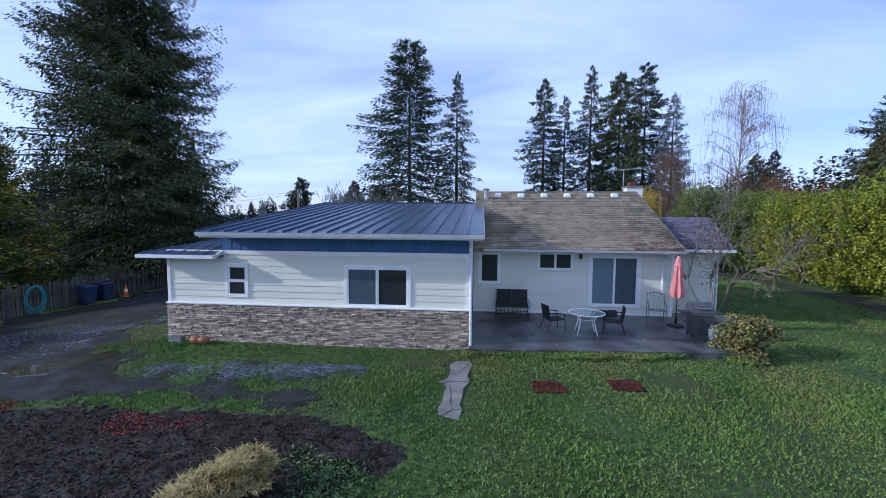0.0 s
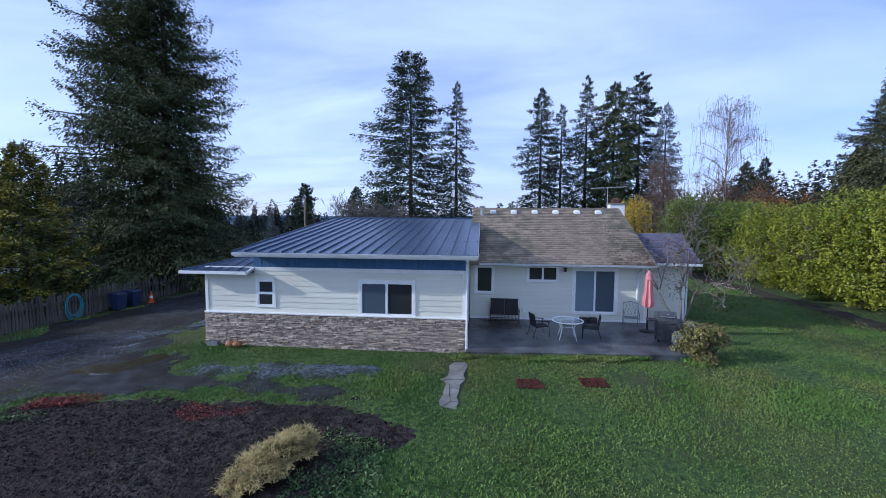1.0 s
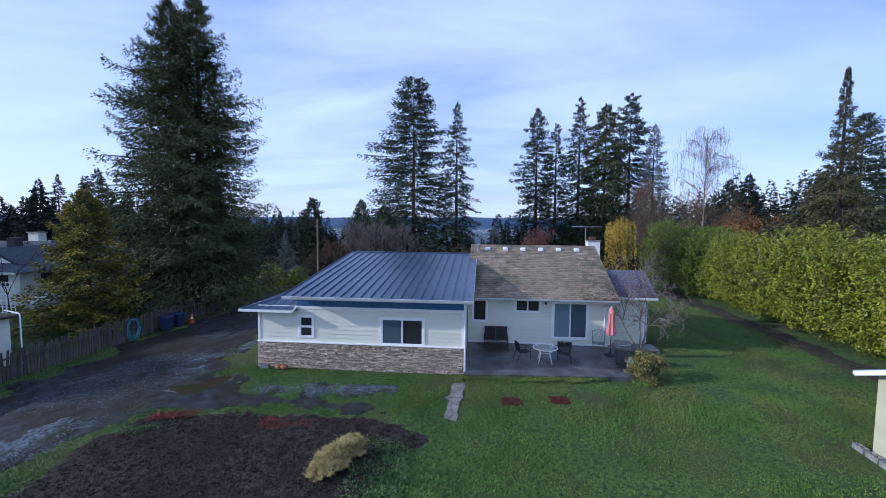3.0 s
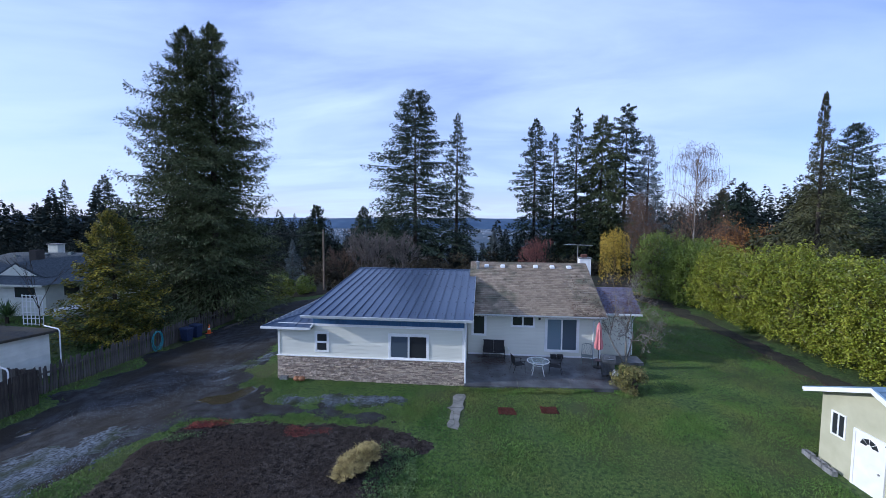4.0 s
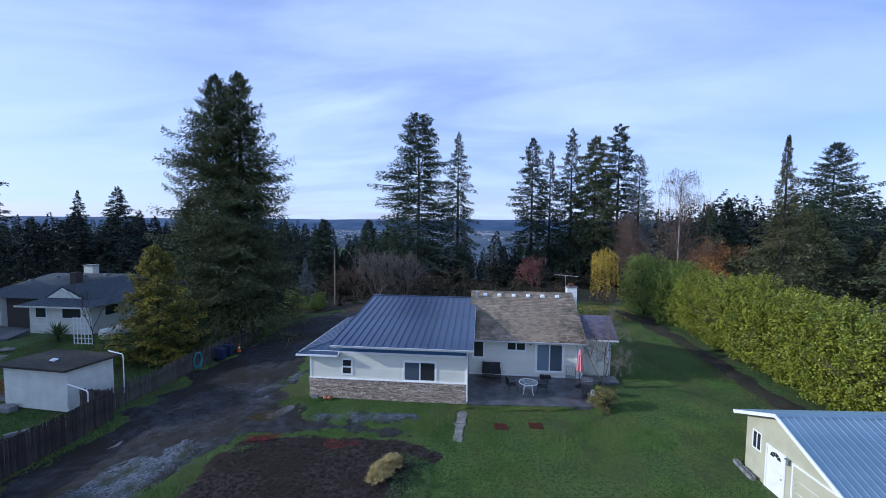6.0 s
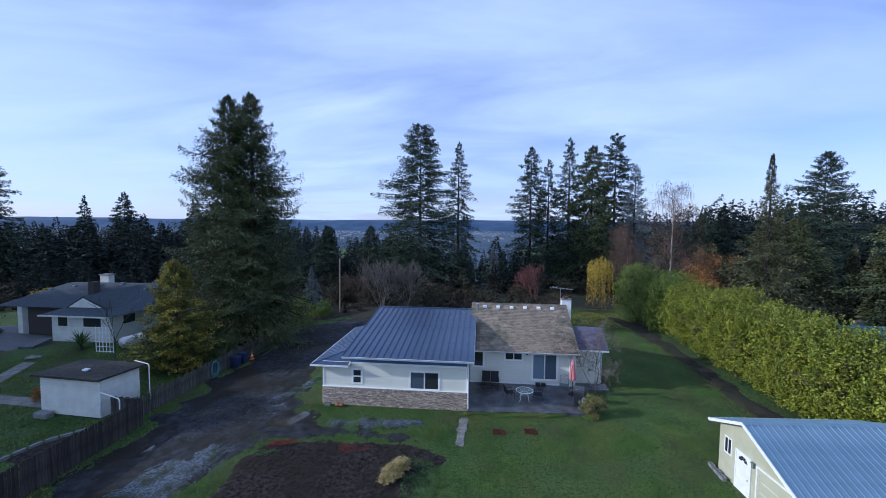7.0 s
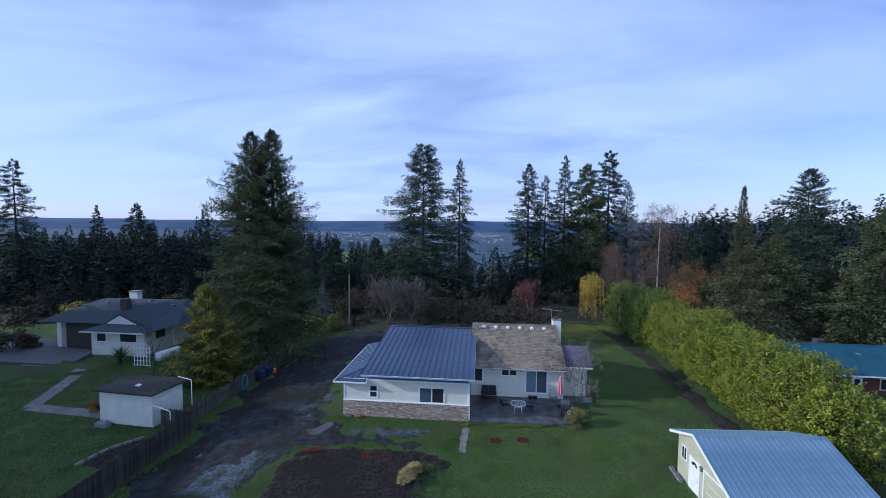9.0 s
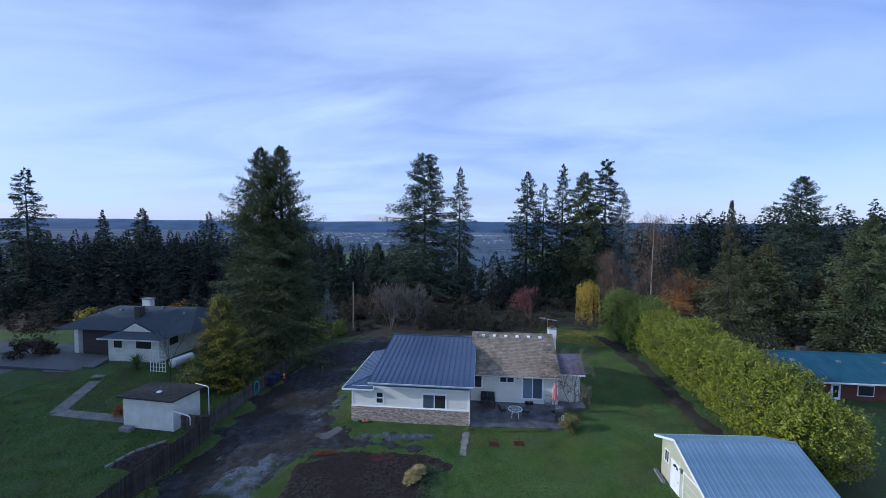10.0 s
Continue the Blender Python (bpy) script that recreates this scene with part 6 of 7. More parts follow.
part("gable_board", M().prism([(-42.8, 12.18, 3.05), (-39.0, 12.18, 3.05), (-41.1, 12.18, 4.05)], [(-42.8, 12.24, 3.05), (-39.0, 12.24, 3.05), (-41.1, 12.24, 4.05)]), NWHITE, nh, "white gable boarding")
mr = part("main_roof", M().prism([(-54.5, 14.4, 2.42), (-35.6, 14.4, 2.42), (-35.6, 26, 2.42), (-54.5, 26, 2.42)], [(-50.5, 19.0, 4.45), (-38.6, 19.6, 4.55), (-38.6, 20.0, 4.55), (-50.5, 20.0, 4.45)]), SHINGLE_DARK, nh, "dark grey hipped shingle roof")
for x, y in ((-51.5, 17.5), (-49.0, 18.2), (-46.0, 18.6), (-43.5, 19.0), (-39.5, 18.0)):
    part("roof_vent", M().box(x, y, 3.2, x + 0.35, y + 0.35, 2.62 + (y - 14.4) * 0.44), GREY_METAL, mr)
c2 = part("chimney", M().box(-47.7, 20.6, 3.2, -46.5, 21.4, 5.30), NWHITE, nh, "white painted chimney")
part("cap", M().box(-47.8, 20.5, 5.30, -46.4, 21.5, 5.40), BLOCK, c2)
part("brick_chimney", M().box(-45.6, 17.0, 3.0, -44.8, 17.8, 4.95), MORTAR, nh, "dark brick chimney")
part("fascia", M().box(-44.92, 10.86, 2.30, -36.98, 10.9, 2.45), NWHITE, nh)
for x0, x1 in ((-43.4, -42.2), (-40.5, -38.4)):
    w_ = part("window", M().box(x0, 11.53, 1.15, x1, 11.575, 2.2), WHITE, nh)
    part("pane", M().box(x0 + 0.07, 11.515, 1.22, x1 - 0.07, 11.528, 2.13), GLASS, w_)
part("side_window", M().box(-37.5, 13.2, 1.2, -37.47, 14.6, 2.1), GLASS, nh)
trel = thing("trellis", (-35.0, 8.6, -0.36), "white wooden lattice trellis against the house", "trellis")
for i in range(6):
    part("slat", M().box(-0.9 + i * 0.36, -0.02, 0, -0.84 + i * 0.36, 0.02, 2.5), WHITE, trel)
    part("slat", M().box(-0.9, -0.045, 0.1 + i * 0.46, 0.96, -0.021, 0.16 + i * 0.46), WHITE, trel)
dk = thing("concrete_terrace", (-1.6, 0, 0), "raised grey terrace with steps before the neighbouring house", "terrace")
part("platform", M().prism([(-55, 8.9, -1.3), (-41.2, 8.6, -1.3), (-42.5, 13.5, -1.3), (-55, 15, -1.3)], [(-55, 8.9, -0.62), (-41.2, 8.6, -0.62), (-42.5, 13.5, -0.62), (-55, 15, -0.62)]), DECK_GREY, dk, bevel=0.03)
for i in range(2):
    part("step", M().box(-47.5, 7.9 - 0.4 * i + 0.35, -1.3, -41.4, 8.3 - 0.4 * i + 0.35, -0.78 - 0.16 * i), DECK_GREY, dk)
part("planter", M().prism([(-43.0, 8.8, -1.2), (-41.4, 8.8, -1.2), (-41.4, 10.8, -1.2), (-43.0, 10.8, -1.2)], [(-43.0, 8.8, -0.2), (-41.4, 8.8, -0.2), (-41.6, 10.8, 0.1), (-42.6, 10.8, 0.1)]), DECK_GREY, dk)
wk = thing("neighbour_path", (0, 0, 0), "grey concrete path across the neighbouring lawn", "path", kind="structure")
pw = [(-41.2, 8.0), (-39.2, 3.6), (-37.2, -0.3), (-29.6, -0.8)]
for (ax, ay), (bx, by) in zip(pw, pw[1:]):
    d = Vector((bx - ax, by - ay, 0))
    n_ = int(d.length / 1.1)
    for i in range(n_):
        c = Vector((ax, ay, 0)) + d * (i + 0.5) / n_
        o = part("paving_slab", M().box(-d.length / n_ / 2 + 0.01, -0.6, -0.08, d.length / n_ / 2 - 0.01, 0.6, 0.035), CONCRETE_DRY, wk)
        o.matrix_world = pose(c.x, c.y, gz1(c.x, c.y), 0, 0, math.degrees(math.atan2(d.y, d.x)))
yu = thing("yucca", (-37.9, 9.0, gz1(-37.9, 9.0)), "spiky green yucca before the white wall", "shrub")
R = np.random.RandomState(7)
ym = M()
for i in range(150):
    a, e, l_ = R.rand() * 6.28, R.uniform(0.1, 1.4), R.uniform(1.0, 2.0)
    d = Vector((math.cos(a) * math.cos(e), math.sin(a) * math.cos(e), math.sin(e)))
    s_ = d.cross(Vector((0, 0, 1))).normalized() * 0.035
    b0 = Vector((0, 0, 0.5))
    ym.quad(b0 - s_, b0 + d * l_ * 0.6 - s_, b0 + d * l_ + Vector((0, 0, -0.2)), b0 + d * l_ * 0.6 + s_, b0 + s_)
part("leaf_rosette", ym, WEED, yu)
part("stem", M().tube([(0, 0, -0.1), (0, 0, 0.6)], 0.12, 7), BARK, yu)
pt = thing("oil_tank", (-33.9, 10.9, -0.42), "white cylindrical tank lying beside the house", "tank", turn=80)
part("body", M().tube([(-1.3, 0, 0.75), (-1.2, 0, 0.75), (1.2, 0, 0.75), (1.3, 0, 0.75)], 0.5, 16), TANK, pt, smooth=True)
for s in (-0.8, 0.8):
    part("cradle", M().box(s - 0.1, -0.4, 0, s + 0.1, 0.4, 0.4), BLOCK, pt)
gate = thing("picket_fence", (-24.0, -1.9, -0.9), "short weathered picket fence beside the outbuilding", "fence")
for i in range(14):
    part("picket", M().box(0.1 + i * 0.155, -0.012, 0, 0.23 + i * 0.155, 0.012, 1.32 + 0.04 * (i % 3)), FENCE_WOOD, gate)
for z in (0.35, 1.05):
    part("rail", M().box(0.05, 0.012, z, 2.3, 0.055, z + 0.09), FENCE_WOOD, gate)
shrub("red_shrub", -30.8, -0.2, 0.9, 0.8, 1.2, 1500, 0.12, 160, ORANGE_LEAF, "rust-red shrub beside the outbuilding", lumps=12)

# ---- along the drive ----
def utility_pole():
    p = thing("utility_pole", (-19.6, 30.4, gz1(-19.6, 30.4)), "weathered wooden utility pole with wires", "utility pole")
    part("pole", M().tube([(0, 0, -0.5), (0, 0, 7.9)], 0.14, 9, 0.10), POLE_WOOD, p)
    for i, (q, sag) in enumerate((((-60, 25, 9.0), 1.2), ((-60, 26, 8.2), 1.4), ((18, 8.0, -1.0), 0.8), ((6.5, -2.0, -8.0), 0.2))):
        a, b = Vector((0, 0, 7.6 - 0.25 * i)), Vector(q)
        part("wire", M().tube([a.lerp(b, t / 12) - Vector((0, 0, sag * 4 * (t / 12) * (1 - t / 12))) for t in range(13)], 0.012, 4), BLACK_METAL, p)
    part("insulator", M().lathe([(0.04, 0), (0.06, 0.05), (0.03, 0.14)], 8, (0, -0.16, 7.5)), STEEL, p)


utility_pole()


def wheelie_bin(x, y, turn):
    b = thing("wheelie_bin", (x, y, gz1(x, y)), "navy blue plastic wheeled bin by the fence", "bin", "bins by the fence", turn=turn)
    part("body", M().prism([(-0.24, -0.28, 0.08), (0.24, -0.28, 0.08), (0.24, 0.26, 0.08), (-0.24, 0.26, 0.08)], [(-0.30, -0.36, 0.98), (0.30, -0.36, 0.98), (0.30, 0.34, 0.98), (-0.30, 0.34, 0.98)]), BIN_BLUE, b, bevel=0.02)
    part("lid", M().prism([(-0.33, -0.40, 0.98), (0.33, -0.40, 0.98), (0.33, 0.38, 0.98), (-0.33, 0.38, 0.98)], [(-0.28, -0.34, 1.08), (0.28, -0.34, 1.06), (0.28, 0.36, 1.08), (-0.28, 0.36, 1.08)]), BIN_BLUE, b, bevel=0.015)
    part("handle", M().tube([(-0.25, 0.40, 0.96), (0.25, 0.40, 0.96)], 0.018, 6), BIN_BLUE, b)
    for s in (-0.27, 0.27):
        part("wheel", M().tube([(s - 0.03, 0.27, 0.12), (s + 0.03, 0.27, 0.12)], 0.12, 12), BLACK_METAL, b)


wheelie_bin(-21.15, 7.75, 80)
wheelie_bin(-21.15, 8.75, 86)
cn = thing("traffic_cone", (-20.95, 9.95, gz1(-20.95, 9.95)), "orange traffic cone with pale bands by the fence", "traffic cone")
part("base", M().box(-0.19, -0.19, 0, 0.19, 0.19, 0.04), CONE_ORANGE, cn, bevel=0.01)
part("body", M().lathe([(0.15, 0.04), (0.035, 0.72), (0.02, 0.73)], 16), CONE_ORANGE, cn, smooth=True)
part("band", M().lathe([(0.104, 0.34), (0.084, 0.46)], 16), WHITE, cn)
hs = thing("garden_hose", (-21.62, 5.5, gz1(-21.62, 5.5) + 0.80), "coiled teal garden hose hung on the fence", "hose")
for i in range(5):
    r_ = 0.36 + 0.035 * i
    part("coil", M().tube([(0.03 + 0.03 * (i % 3), r_ * math.cos(a * math.pi / 12), r_ * 1.45 * math.sin(a * math.pi / 12) - 0.03 * i) for a in range(24)], 0.018, 6, closed=True), HOSE, hs)
part("hook", M().tube([(-0.12, 0, 0.55), (0.08, 0, 0.5), (0.14, 0, 0.56)], 0.02, 6), STEEL, hs)
logm = single("timber_sleeper", M().box(-20.55, 11.0, gz1(-20.4, 12.5) - 0.02, -20.35, 14.4, gz1(-20.4, 12.5) + 0.14), FENCE_WOOD, "weathered timber sleeper lying along the fence", "timber", bevel=0.02)
for i, x in enumerate((-8.72, -8.45)):
    pm = M()
    n_ = 10
    prof = [(0.03, 0.0), (0.12, 0.02), (0.165, 0.09), (0.165, 0.15), (0.11, 0.22), (0.03, 0.215)]
    sides = 30
    st = len(pm.v)
    for r_, z in prof:
        pm.v += [(r_ * (1 + 0.07 * math.cos(n_ * 2 * math.pi * j / sides)) * math.cos(2 * math.pi * j / sides), r_ * (1 + 0.07 * math.cos(n_ * 2 * math.pi * j / sides)) * math.sin(2 * math.pi * j / sides), z) for j in range(sides)]
    for a in range(len(prof) - 1):
        pm.f += [(a * sides + j, a * sides + (j + 1) % sides, (a + 1) * sides + (j + 1) % sides, (a + 1) * sides + j) for j in range(sides)]
    pm.f += [tuple(reversed(range(sides))), tuple((len(prof) - 1) * sides + j for j in range(sides))]
    pu = thing("pumpkin", (x, -0.33, gz1(x, -0.33) + 0.005), "round dull orange pumpkin against the stone wall", "pumpkin", "pumpkins by the wall", turn=40 * i)
    part("body", pm, ORANGE, pu, smooth=True)
    part("stalk", M().tube([(0, 0, 0.20), (0.01, 0, 0.26), (0.04, 0, 0.29)], 0.018, 6, 0.012), TWIG_BROWN, pu)

# ---- patio things ----
TZ = PZ + 0.008


def patio_table():
    t = thing("patio_table", (3.92, 1.62, TZ), "round white metal patio table with glass top", "table")
    part("rim", M().tube([(0.58 * math.cos(a * math.pi / 18), 0.58 * math.sin(a * math.pi / 18), 0.72) for a in range(36)], 0.024, 8, closed=True), WHITE, t, smooth=True)
    part("glass_top", M().lathe([(0.565, 0.716), (0.565, 0.724)], 36), CLEAR, t, "clear glass top")
    part("under_ring", M().tube([(0.30 * math.cos(a * math.pi / 12), 0.30 * math.sin(a * math.pi / 12), 0.52) for a in range(24)], 0.012, 6, closed=True), WHITE, t)
    for i in range(4):
        a = math.radians(40 + 90 * i)
        c, s = math.cos(a), math.sin(a)
        part("leg", M().tube([(0.53 * c, 0.53 * s, 0.70), (0.36 * c, 0.36 * s, 0.62), (0.31 * c, 0.31 * s, 0.48), (0.38 * c, 0.38 * s, 0.22), (0.46 * c, 0.46 * s, 0.0)], 0.022, 7), WHITE, t, smooth=True)


def arm_chair(name, place, turn, m, seat_m, label, slats=False):
    c = thing(name, place, label, "chair", "patio chairs", turn=turn)
    for s in (-0.27, 0.27):
        part("leg", M().tube([(s, 0.24, 0.62), (s, 0.27, 0.42), (s, 0.29, 0.0)], 0.014, 6), m, c)
        part("leg", M().tube([(s, -0.40, 0.0), (s, -0.27, 0.40), (s, -0.36, 0.92)], 0.014, 6), m, c)
        part("armrest", M().tube([(s, -0.30, 0.68), (s, -0.05, 0.66), (s, 0.22, 0.63), (s, 0.30, 0.60)], 0.018, 6), m, c)
    part("seat", M().prism([(-0.26, -0.27, 0.39), (0.26, -0.27, 0.39), (0.26, 0.27, 0.42), (-0.26, 0.27, 0.42)], [(-0.26, -0.27, 0.41), (0.26, -0.27, 0.41), (0.26, 0.27, 0.44), (-0.26, 0.27, 0.44)]), seat_m, c)
    if slats:
        part("back_frame", M().tube([(-0.27, -0.36, 0.90), (0, -0.38, 0.97), (0.27, -0.36, 0.90)], 0.014, 6), m, c)
        for i in range(4):
            x = -0.18 + 0.12 * i
            part("back_slat", M().tube([(x, -0.28, 0.44), (x + 0.05, -0.31, 0.6), (x - 0.05, -0.33, 0.75), (x, -0.36, 0.93)], 0.007, 5), m, c)
    else:
        part("backrest", M().prism([(-0.26, -0.275, 0.44), (0.26, -0.275, 0.44), (0.26, -0.255, 0.44), (-0.26, -0.255, 0.44)], [(-0.26, -0.36, 0.92), (0.26, -0.36, 0.92), (0.26, -0.34, 0.92), (-0.26, -0.34, 0.92)]), seat_m, c)
        part("back_frame", M().tube([(-0.27, -0.36, 0.92), (0.27, -0.36, 0.92)], 0.014, 6), m, c)
    return c


def glider_bench():
    b = thing("glider_bench", (1.62, 3.98, TZ), "black metal glider bench with dark sling seat against the house", "bench")
    for s in (-0.64, 0.64):
        part("side_frame", M().tube([(s, 0.30, 0.02), (s, -0.30, 0.02)], 0.018, 6).tube([(s, -0.22, 0.02), (s, -0.27, 0.58), (s, 0.10, 0.62), (s, 0.25, 0.62)], 0.016, 6).tube([(s, 0.22, 0.02), (s, 0.22, 0.5)], 0.016, 6), BLACK_METAL, b)
    for x0, x1 in ((-0.62, -0.01), (0.01, 0.62)):
        part("backrest", M().prism([(x0, 0.20, 0.42), (x1, 0.20, 0.42), (x1, 0.225, 0.42), (x0, 0.225, 0.42)], [(x0, 0.32, 0.98), (x1, 0.32, 0.98), (x1, 0.345, 0.98), (x0, 0.345, 0.98)]), DARK_WEAVE, b)
        part("seat", M().box(x0, -0.27, 0.38, x1, 0.21, 0.41), DARK_WEAVE, b)
    for z, y in ((0.99, 0.335), (0.42, 0.21), (0.40, -0.27)):
        part("rail", M().tube([(-0.65, y, z), (0.65, y, z)], 0.018, 6), BLACK_METAL, b)
    for y in (-0.25, 0.24):
        part("stretcher", M().tube([(-0.64, y, 0.12), (0.64, y, 0.12)], 0.014, 6), BLACK_METAL, b)
    for i in range(7):
        x = -0.48 + 0.16 * i
        part("spindle", M().tube([(x, -0.26, 0.13), (x, -0.26, 0.39)], 0.008, 5), BLACK_METAL, b)


def closed_umbrella():
    u = thing("patio_umbrella", (7.46, 3.05, TZ), "closed coral-pink patio umbrella on a dark pole", "umbrella")
    part("pole", M().tube([(0, 0, 0.05), (0, 0, 2.55)], 0.022, 8), BLACK_METAL, u)
    m, sides = M(), 24
    prof = [(0.185, 1.10), (0.205, 1.22), (0.165, 1.55), (0.15, 1.62), (0.13, 2.0), (0.085, 2.38), (0.02, 2.56)]
    for r_, z in prof:
        for j in range(sides):
            k = 1 + (0.30 if j % 3 == 0 else -0.16) * min(1, r_ / 0.15)
            a = 2 * math.pi * j / sides
            m.v.append((r_ * k * math.cos(a), r_ * k * math.sin(a), z - (0.06 if j % 3 else 0) * (z < 1.2)))
    for i in range(len(prof) - 1):
        m.f += [(i * sides + j, i * sides + (j + 1) % sides, (i + 1) * sides + (j + 1) % sides, (i + 1) * sides + j) for j in range(sides)]
    m.f += [tuple(reversed(range(sides))), tuple((len(prof) - 1) * sides + j for j in range(sides))]
    part("canopy", m, PINK, u)
    part("vent_flap", M().lathe([(0.155, 2.20), (0.105, 2.40), (0.03, 2.57)], 16), PINK, u)
    part("finial", M().lathe([(0.02, 2.56), (0.03, 2.60), (0.01, 2.66)], 8), BLACK_METAL, u)
    part("base", M().lathe([(0.30, 0.0), (0.30, 0.04), (0.22, 0.07), (0.05, 0.10), (0.04, 0.35)], 20), BLACK_METAL, u)


def gas_grill():
    g = thing("gas_grill", (7.62, 1.75, TZ), "dark grey gas grill cart with closed lid", "grill", turn=-8)
    part("cabinet", M().box(-0.32, -0.24, 0.10, 0.28, 0.26, 0.82), GRILL_GREY, g, bevel=0.01)
    part("door_panel", M().box(-0.325, -0.255, 0.14, -0.02, -0.242, 0.78).box(-0.01, -0.255, 0.14, 0.275, -0.242, 0.78), GRILL_GREY, g)
    m = M()
    ring = [(-0.28 * math.cos(a * math.pi / 8), 0.86 + 0.30 * math.sin(a * math.pi / 8)) for a in range(9)]
    m.prism([(-0.36, y, z) for y, z in ring], [(0.32, y, z) for y, z in ring])
    lid = part("lid", m, GRILL_GREY, g)
    part("lid_handle", M().tube([(-0.26, -0.31, 1.0), (0.22, -0.31, 1.0)], 0.016, 6), STEEL, lid)
    part("gauge", M().lathe([(0.035, 0), (0.035, 0.02)], 12, (0, -0.25, 1.08)), STEEL, lid)
    part("control_panel", M().box(-0.36, -0.30, 0.74, 0.32, -0.24, 0.86), GRILL_GREY, g)
    part("side_shelf", M().box(-0.66, -0.22, 0.80, -0.36, 0.22, 0.83), GRILL_GREY, g)
    part("side_shelf", M().box(0.32, -0.22, 0.80, 0.60, 0.22, 0.83), GRILL_GREY, g)
    for sx in (-0.28, 0.24):
        for sy in (-0.2, 0.22):
            part("wheel", M().tube([(sx - 0.02, sy, 0.06), (sx + 0.02, sy, 0.06)], 0.06, 10), BLACK_METAL, g)
    t = thing("propane_tank", (7.86, 1.36, TZ), "white propane tank standing beside the grill", "gas tank")
    part("body", M().lathe([(0.10, 0.03), (0.15, 0.08), (0.155, 0.30), (0.12, 0.38), (0.04, 0.40)], 18), TANK, t, smooth=True)
    part("foot_ring", M().lathe([(0.11, 0.0), (0.11, 0.05)], 16), TANK, t)
    part("collar", M().lathe([(0.10, 0.38), (0.10, 0.47), (0.09, 0.47), (0.09, 0.38)], 14), TANK, t)
    part("valve", M().tube([(0, 0, 0.39), (0, 0, 0.46)], 0.02, 6), STEEL, t)


patio_table()
arm_chair("patio_chair", (2.9, 1.9, TZ), -72, BLACK_METAL, DARK_WEAVE, "black metal patio armchair with sling seat")
arm_chair("patio_chair", (4.84, 1.8, TZ), 78, BLACK_METAL, DARK_WEAVE, "black metal patio armchair with sling seat")
arm_chair("patio_chair", (6.98, 3.55, TZ), 165, GREY_METAL, GREY_METAL, "grey-green metal armchair with curled back", True).scale = (1.1, 1.1, 1.12)
glider_bench()
closed_umbrella()
gas_grill()
sh = thing("planter_box", (0, 0, TZ), "small dark planter boxes beside the patio door", "planter")
part("box", M().box(5.02, 4.15, 0, 5.36, 4.40, 0.24), BLACK_METAL, sh, bevel=0.01)
part("box", M().box(5.42, 4.15, 0, 5.76, 4.40, 0.24), BLACK_METAL, sh, bevel=0.01)

# ---- plants and litter on the ground ----
def tuft(n, rad, h, seed, lean=0.9, w=0.012):
    """Arching dry blades from one clump."""
    r = np.random.RandomState(seed)
    a, b = r.rand(n) * 6.28, r.rand(n) * 6.28
    p0 = np.stack([np.cos(b), np.sin(b), 0 * b], 1) * (rad * 0.75 * np.sqrt(r.rand(n)))[:, None]
    d = np.stack([np.cos(a), np.sin(a)], 1)
    H = h * r.uniform(0.35, 1.1, n) * (1 + 0.35 * waves(p0[:, 0], p0[:, 1], 0.25, seed))
    ln = lean * rad * r.uniform(0.2, 1.1, n)
    side = np.stack([-d[:, 1], d[:, 0], 0 * a], 1) * w
    out, ts = [], (0, 0.4, 0.75, 1.0)
    C = [np.stack([p0[:, 0] + d[:, 0] * ln * t ** 1.5, p0[:, 1] + d[:, 1] * ln * t ** 1.5, H * (1.9 * t - 1.15 * t * t)], 1) for t in ts]
    Q = []
    for i in range(3):
        wa, wb = 1 - i * 0.3, 1 - (i + 1) * 0.3
        Q.append(np.stack([C[i] - side * wa, C[i] + side * wa, C[i + 1] + side * wb, C[i + 1] - side * wb], 1))
    V = np.concatenate(Q).reshape(-1, 3)
    return V, np.arange(len(V)).reshape(-1, 4)


def dry_clump(rad, h, heads, seed):
    """Curled dry heads on a dome of thin stalks: points and faces of the heads, and the stalks."""
    r = np.random.RandomState(seed)
    Vs, st = [], M()
    for k in range(heads):
        a, q = r.rand() * 6.28, math.sqrt(r.rand())
        c = np.array([math.cos(a) * q * rad, math.sin(a) * q * rad, h * (0.25 + 0.75 * math.sqrt(max(0.02, 1 - q * q))) * r.uniform(0.75, 1.1)])
        v, _ = tuft(46, 0.15, 0.11, seed * 50 + k, 1.2, 0.009)
        Vs.append(v * r.uniform(0.7, 1.25) + c)
        st.tube([(c[0] * 0.3, c[1] * 0.3, -0.02), (c[0] * 0.7, c[1] * 0.7, c[2] * 0.6), tuple(c)], 0.006, 3)
    V = np.concatenate(Vs)
    return V, np.arange(len(V)).reshape(-1, 4), st


for i, (x, y, rad, h, n) in enumerate(((-3.05, -6.95, 0.42, 0.60, 66), (-3.35, -7.35, 0.48, 0.50, 64), (-3.5, -7.8, 0.42, 0.34, 34))):
    t = thing("dry_flower_clump", (x, y, gz1(x, y) + 0.03), "clump of curled dry straw-coloured flower heads in the bed", "dry plant", "dry flower clumps")
    v, f, st = dry_clump(rad, h, n, 300 + i)
    part("straw", np_mesh("straw", v, f, STRAW), STRAW, t)["kind"] = "stuff"
    part("stalk", st, TWIG_BROWN, t)["kind"] = "stuff"


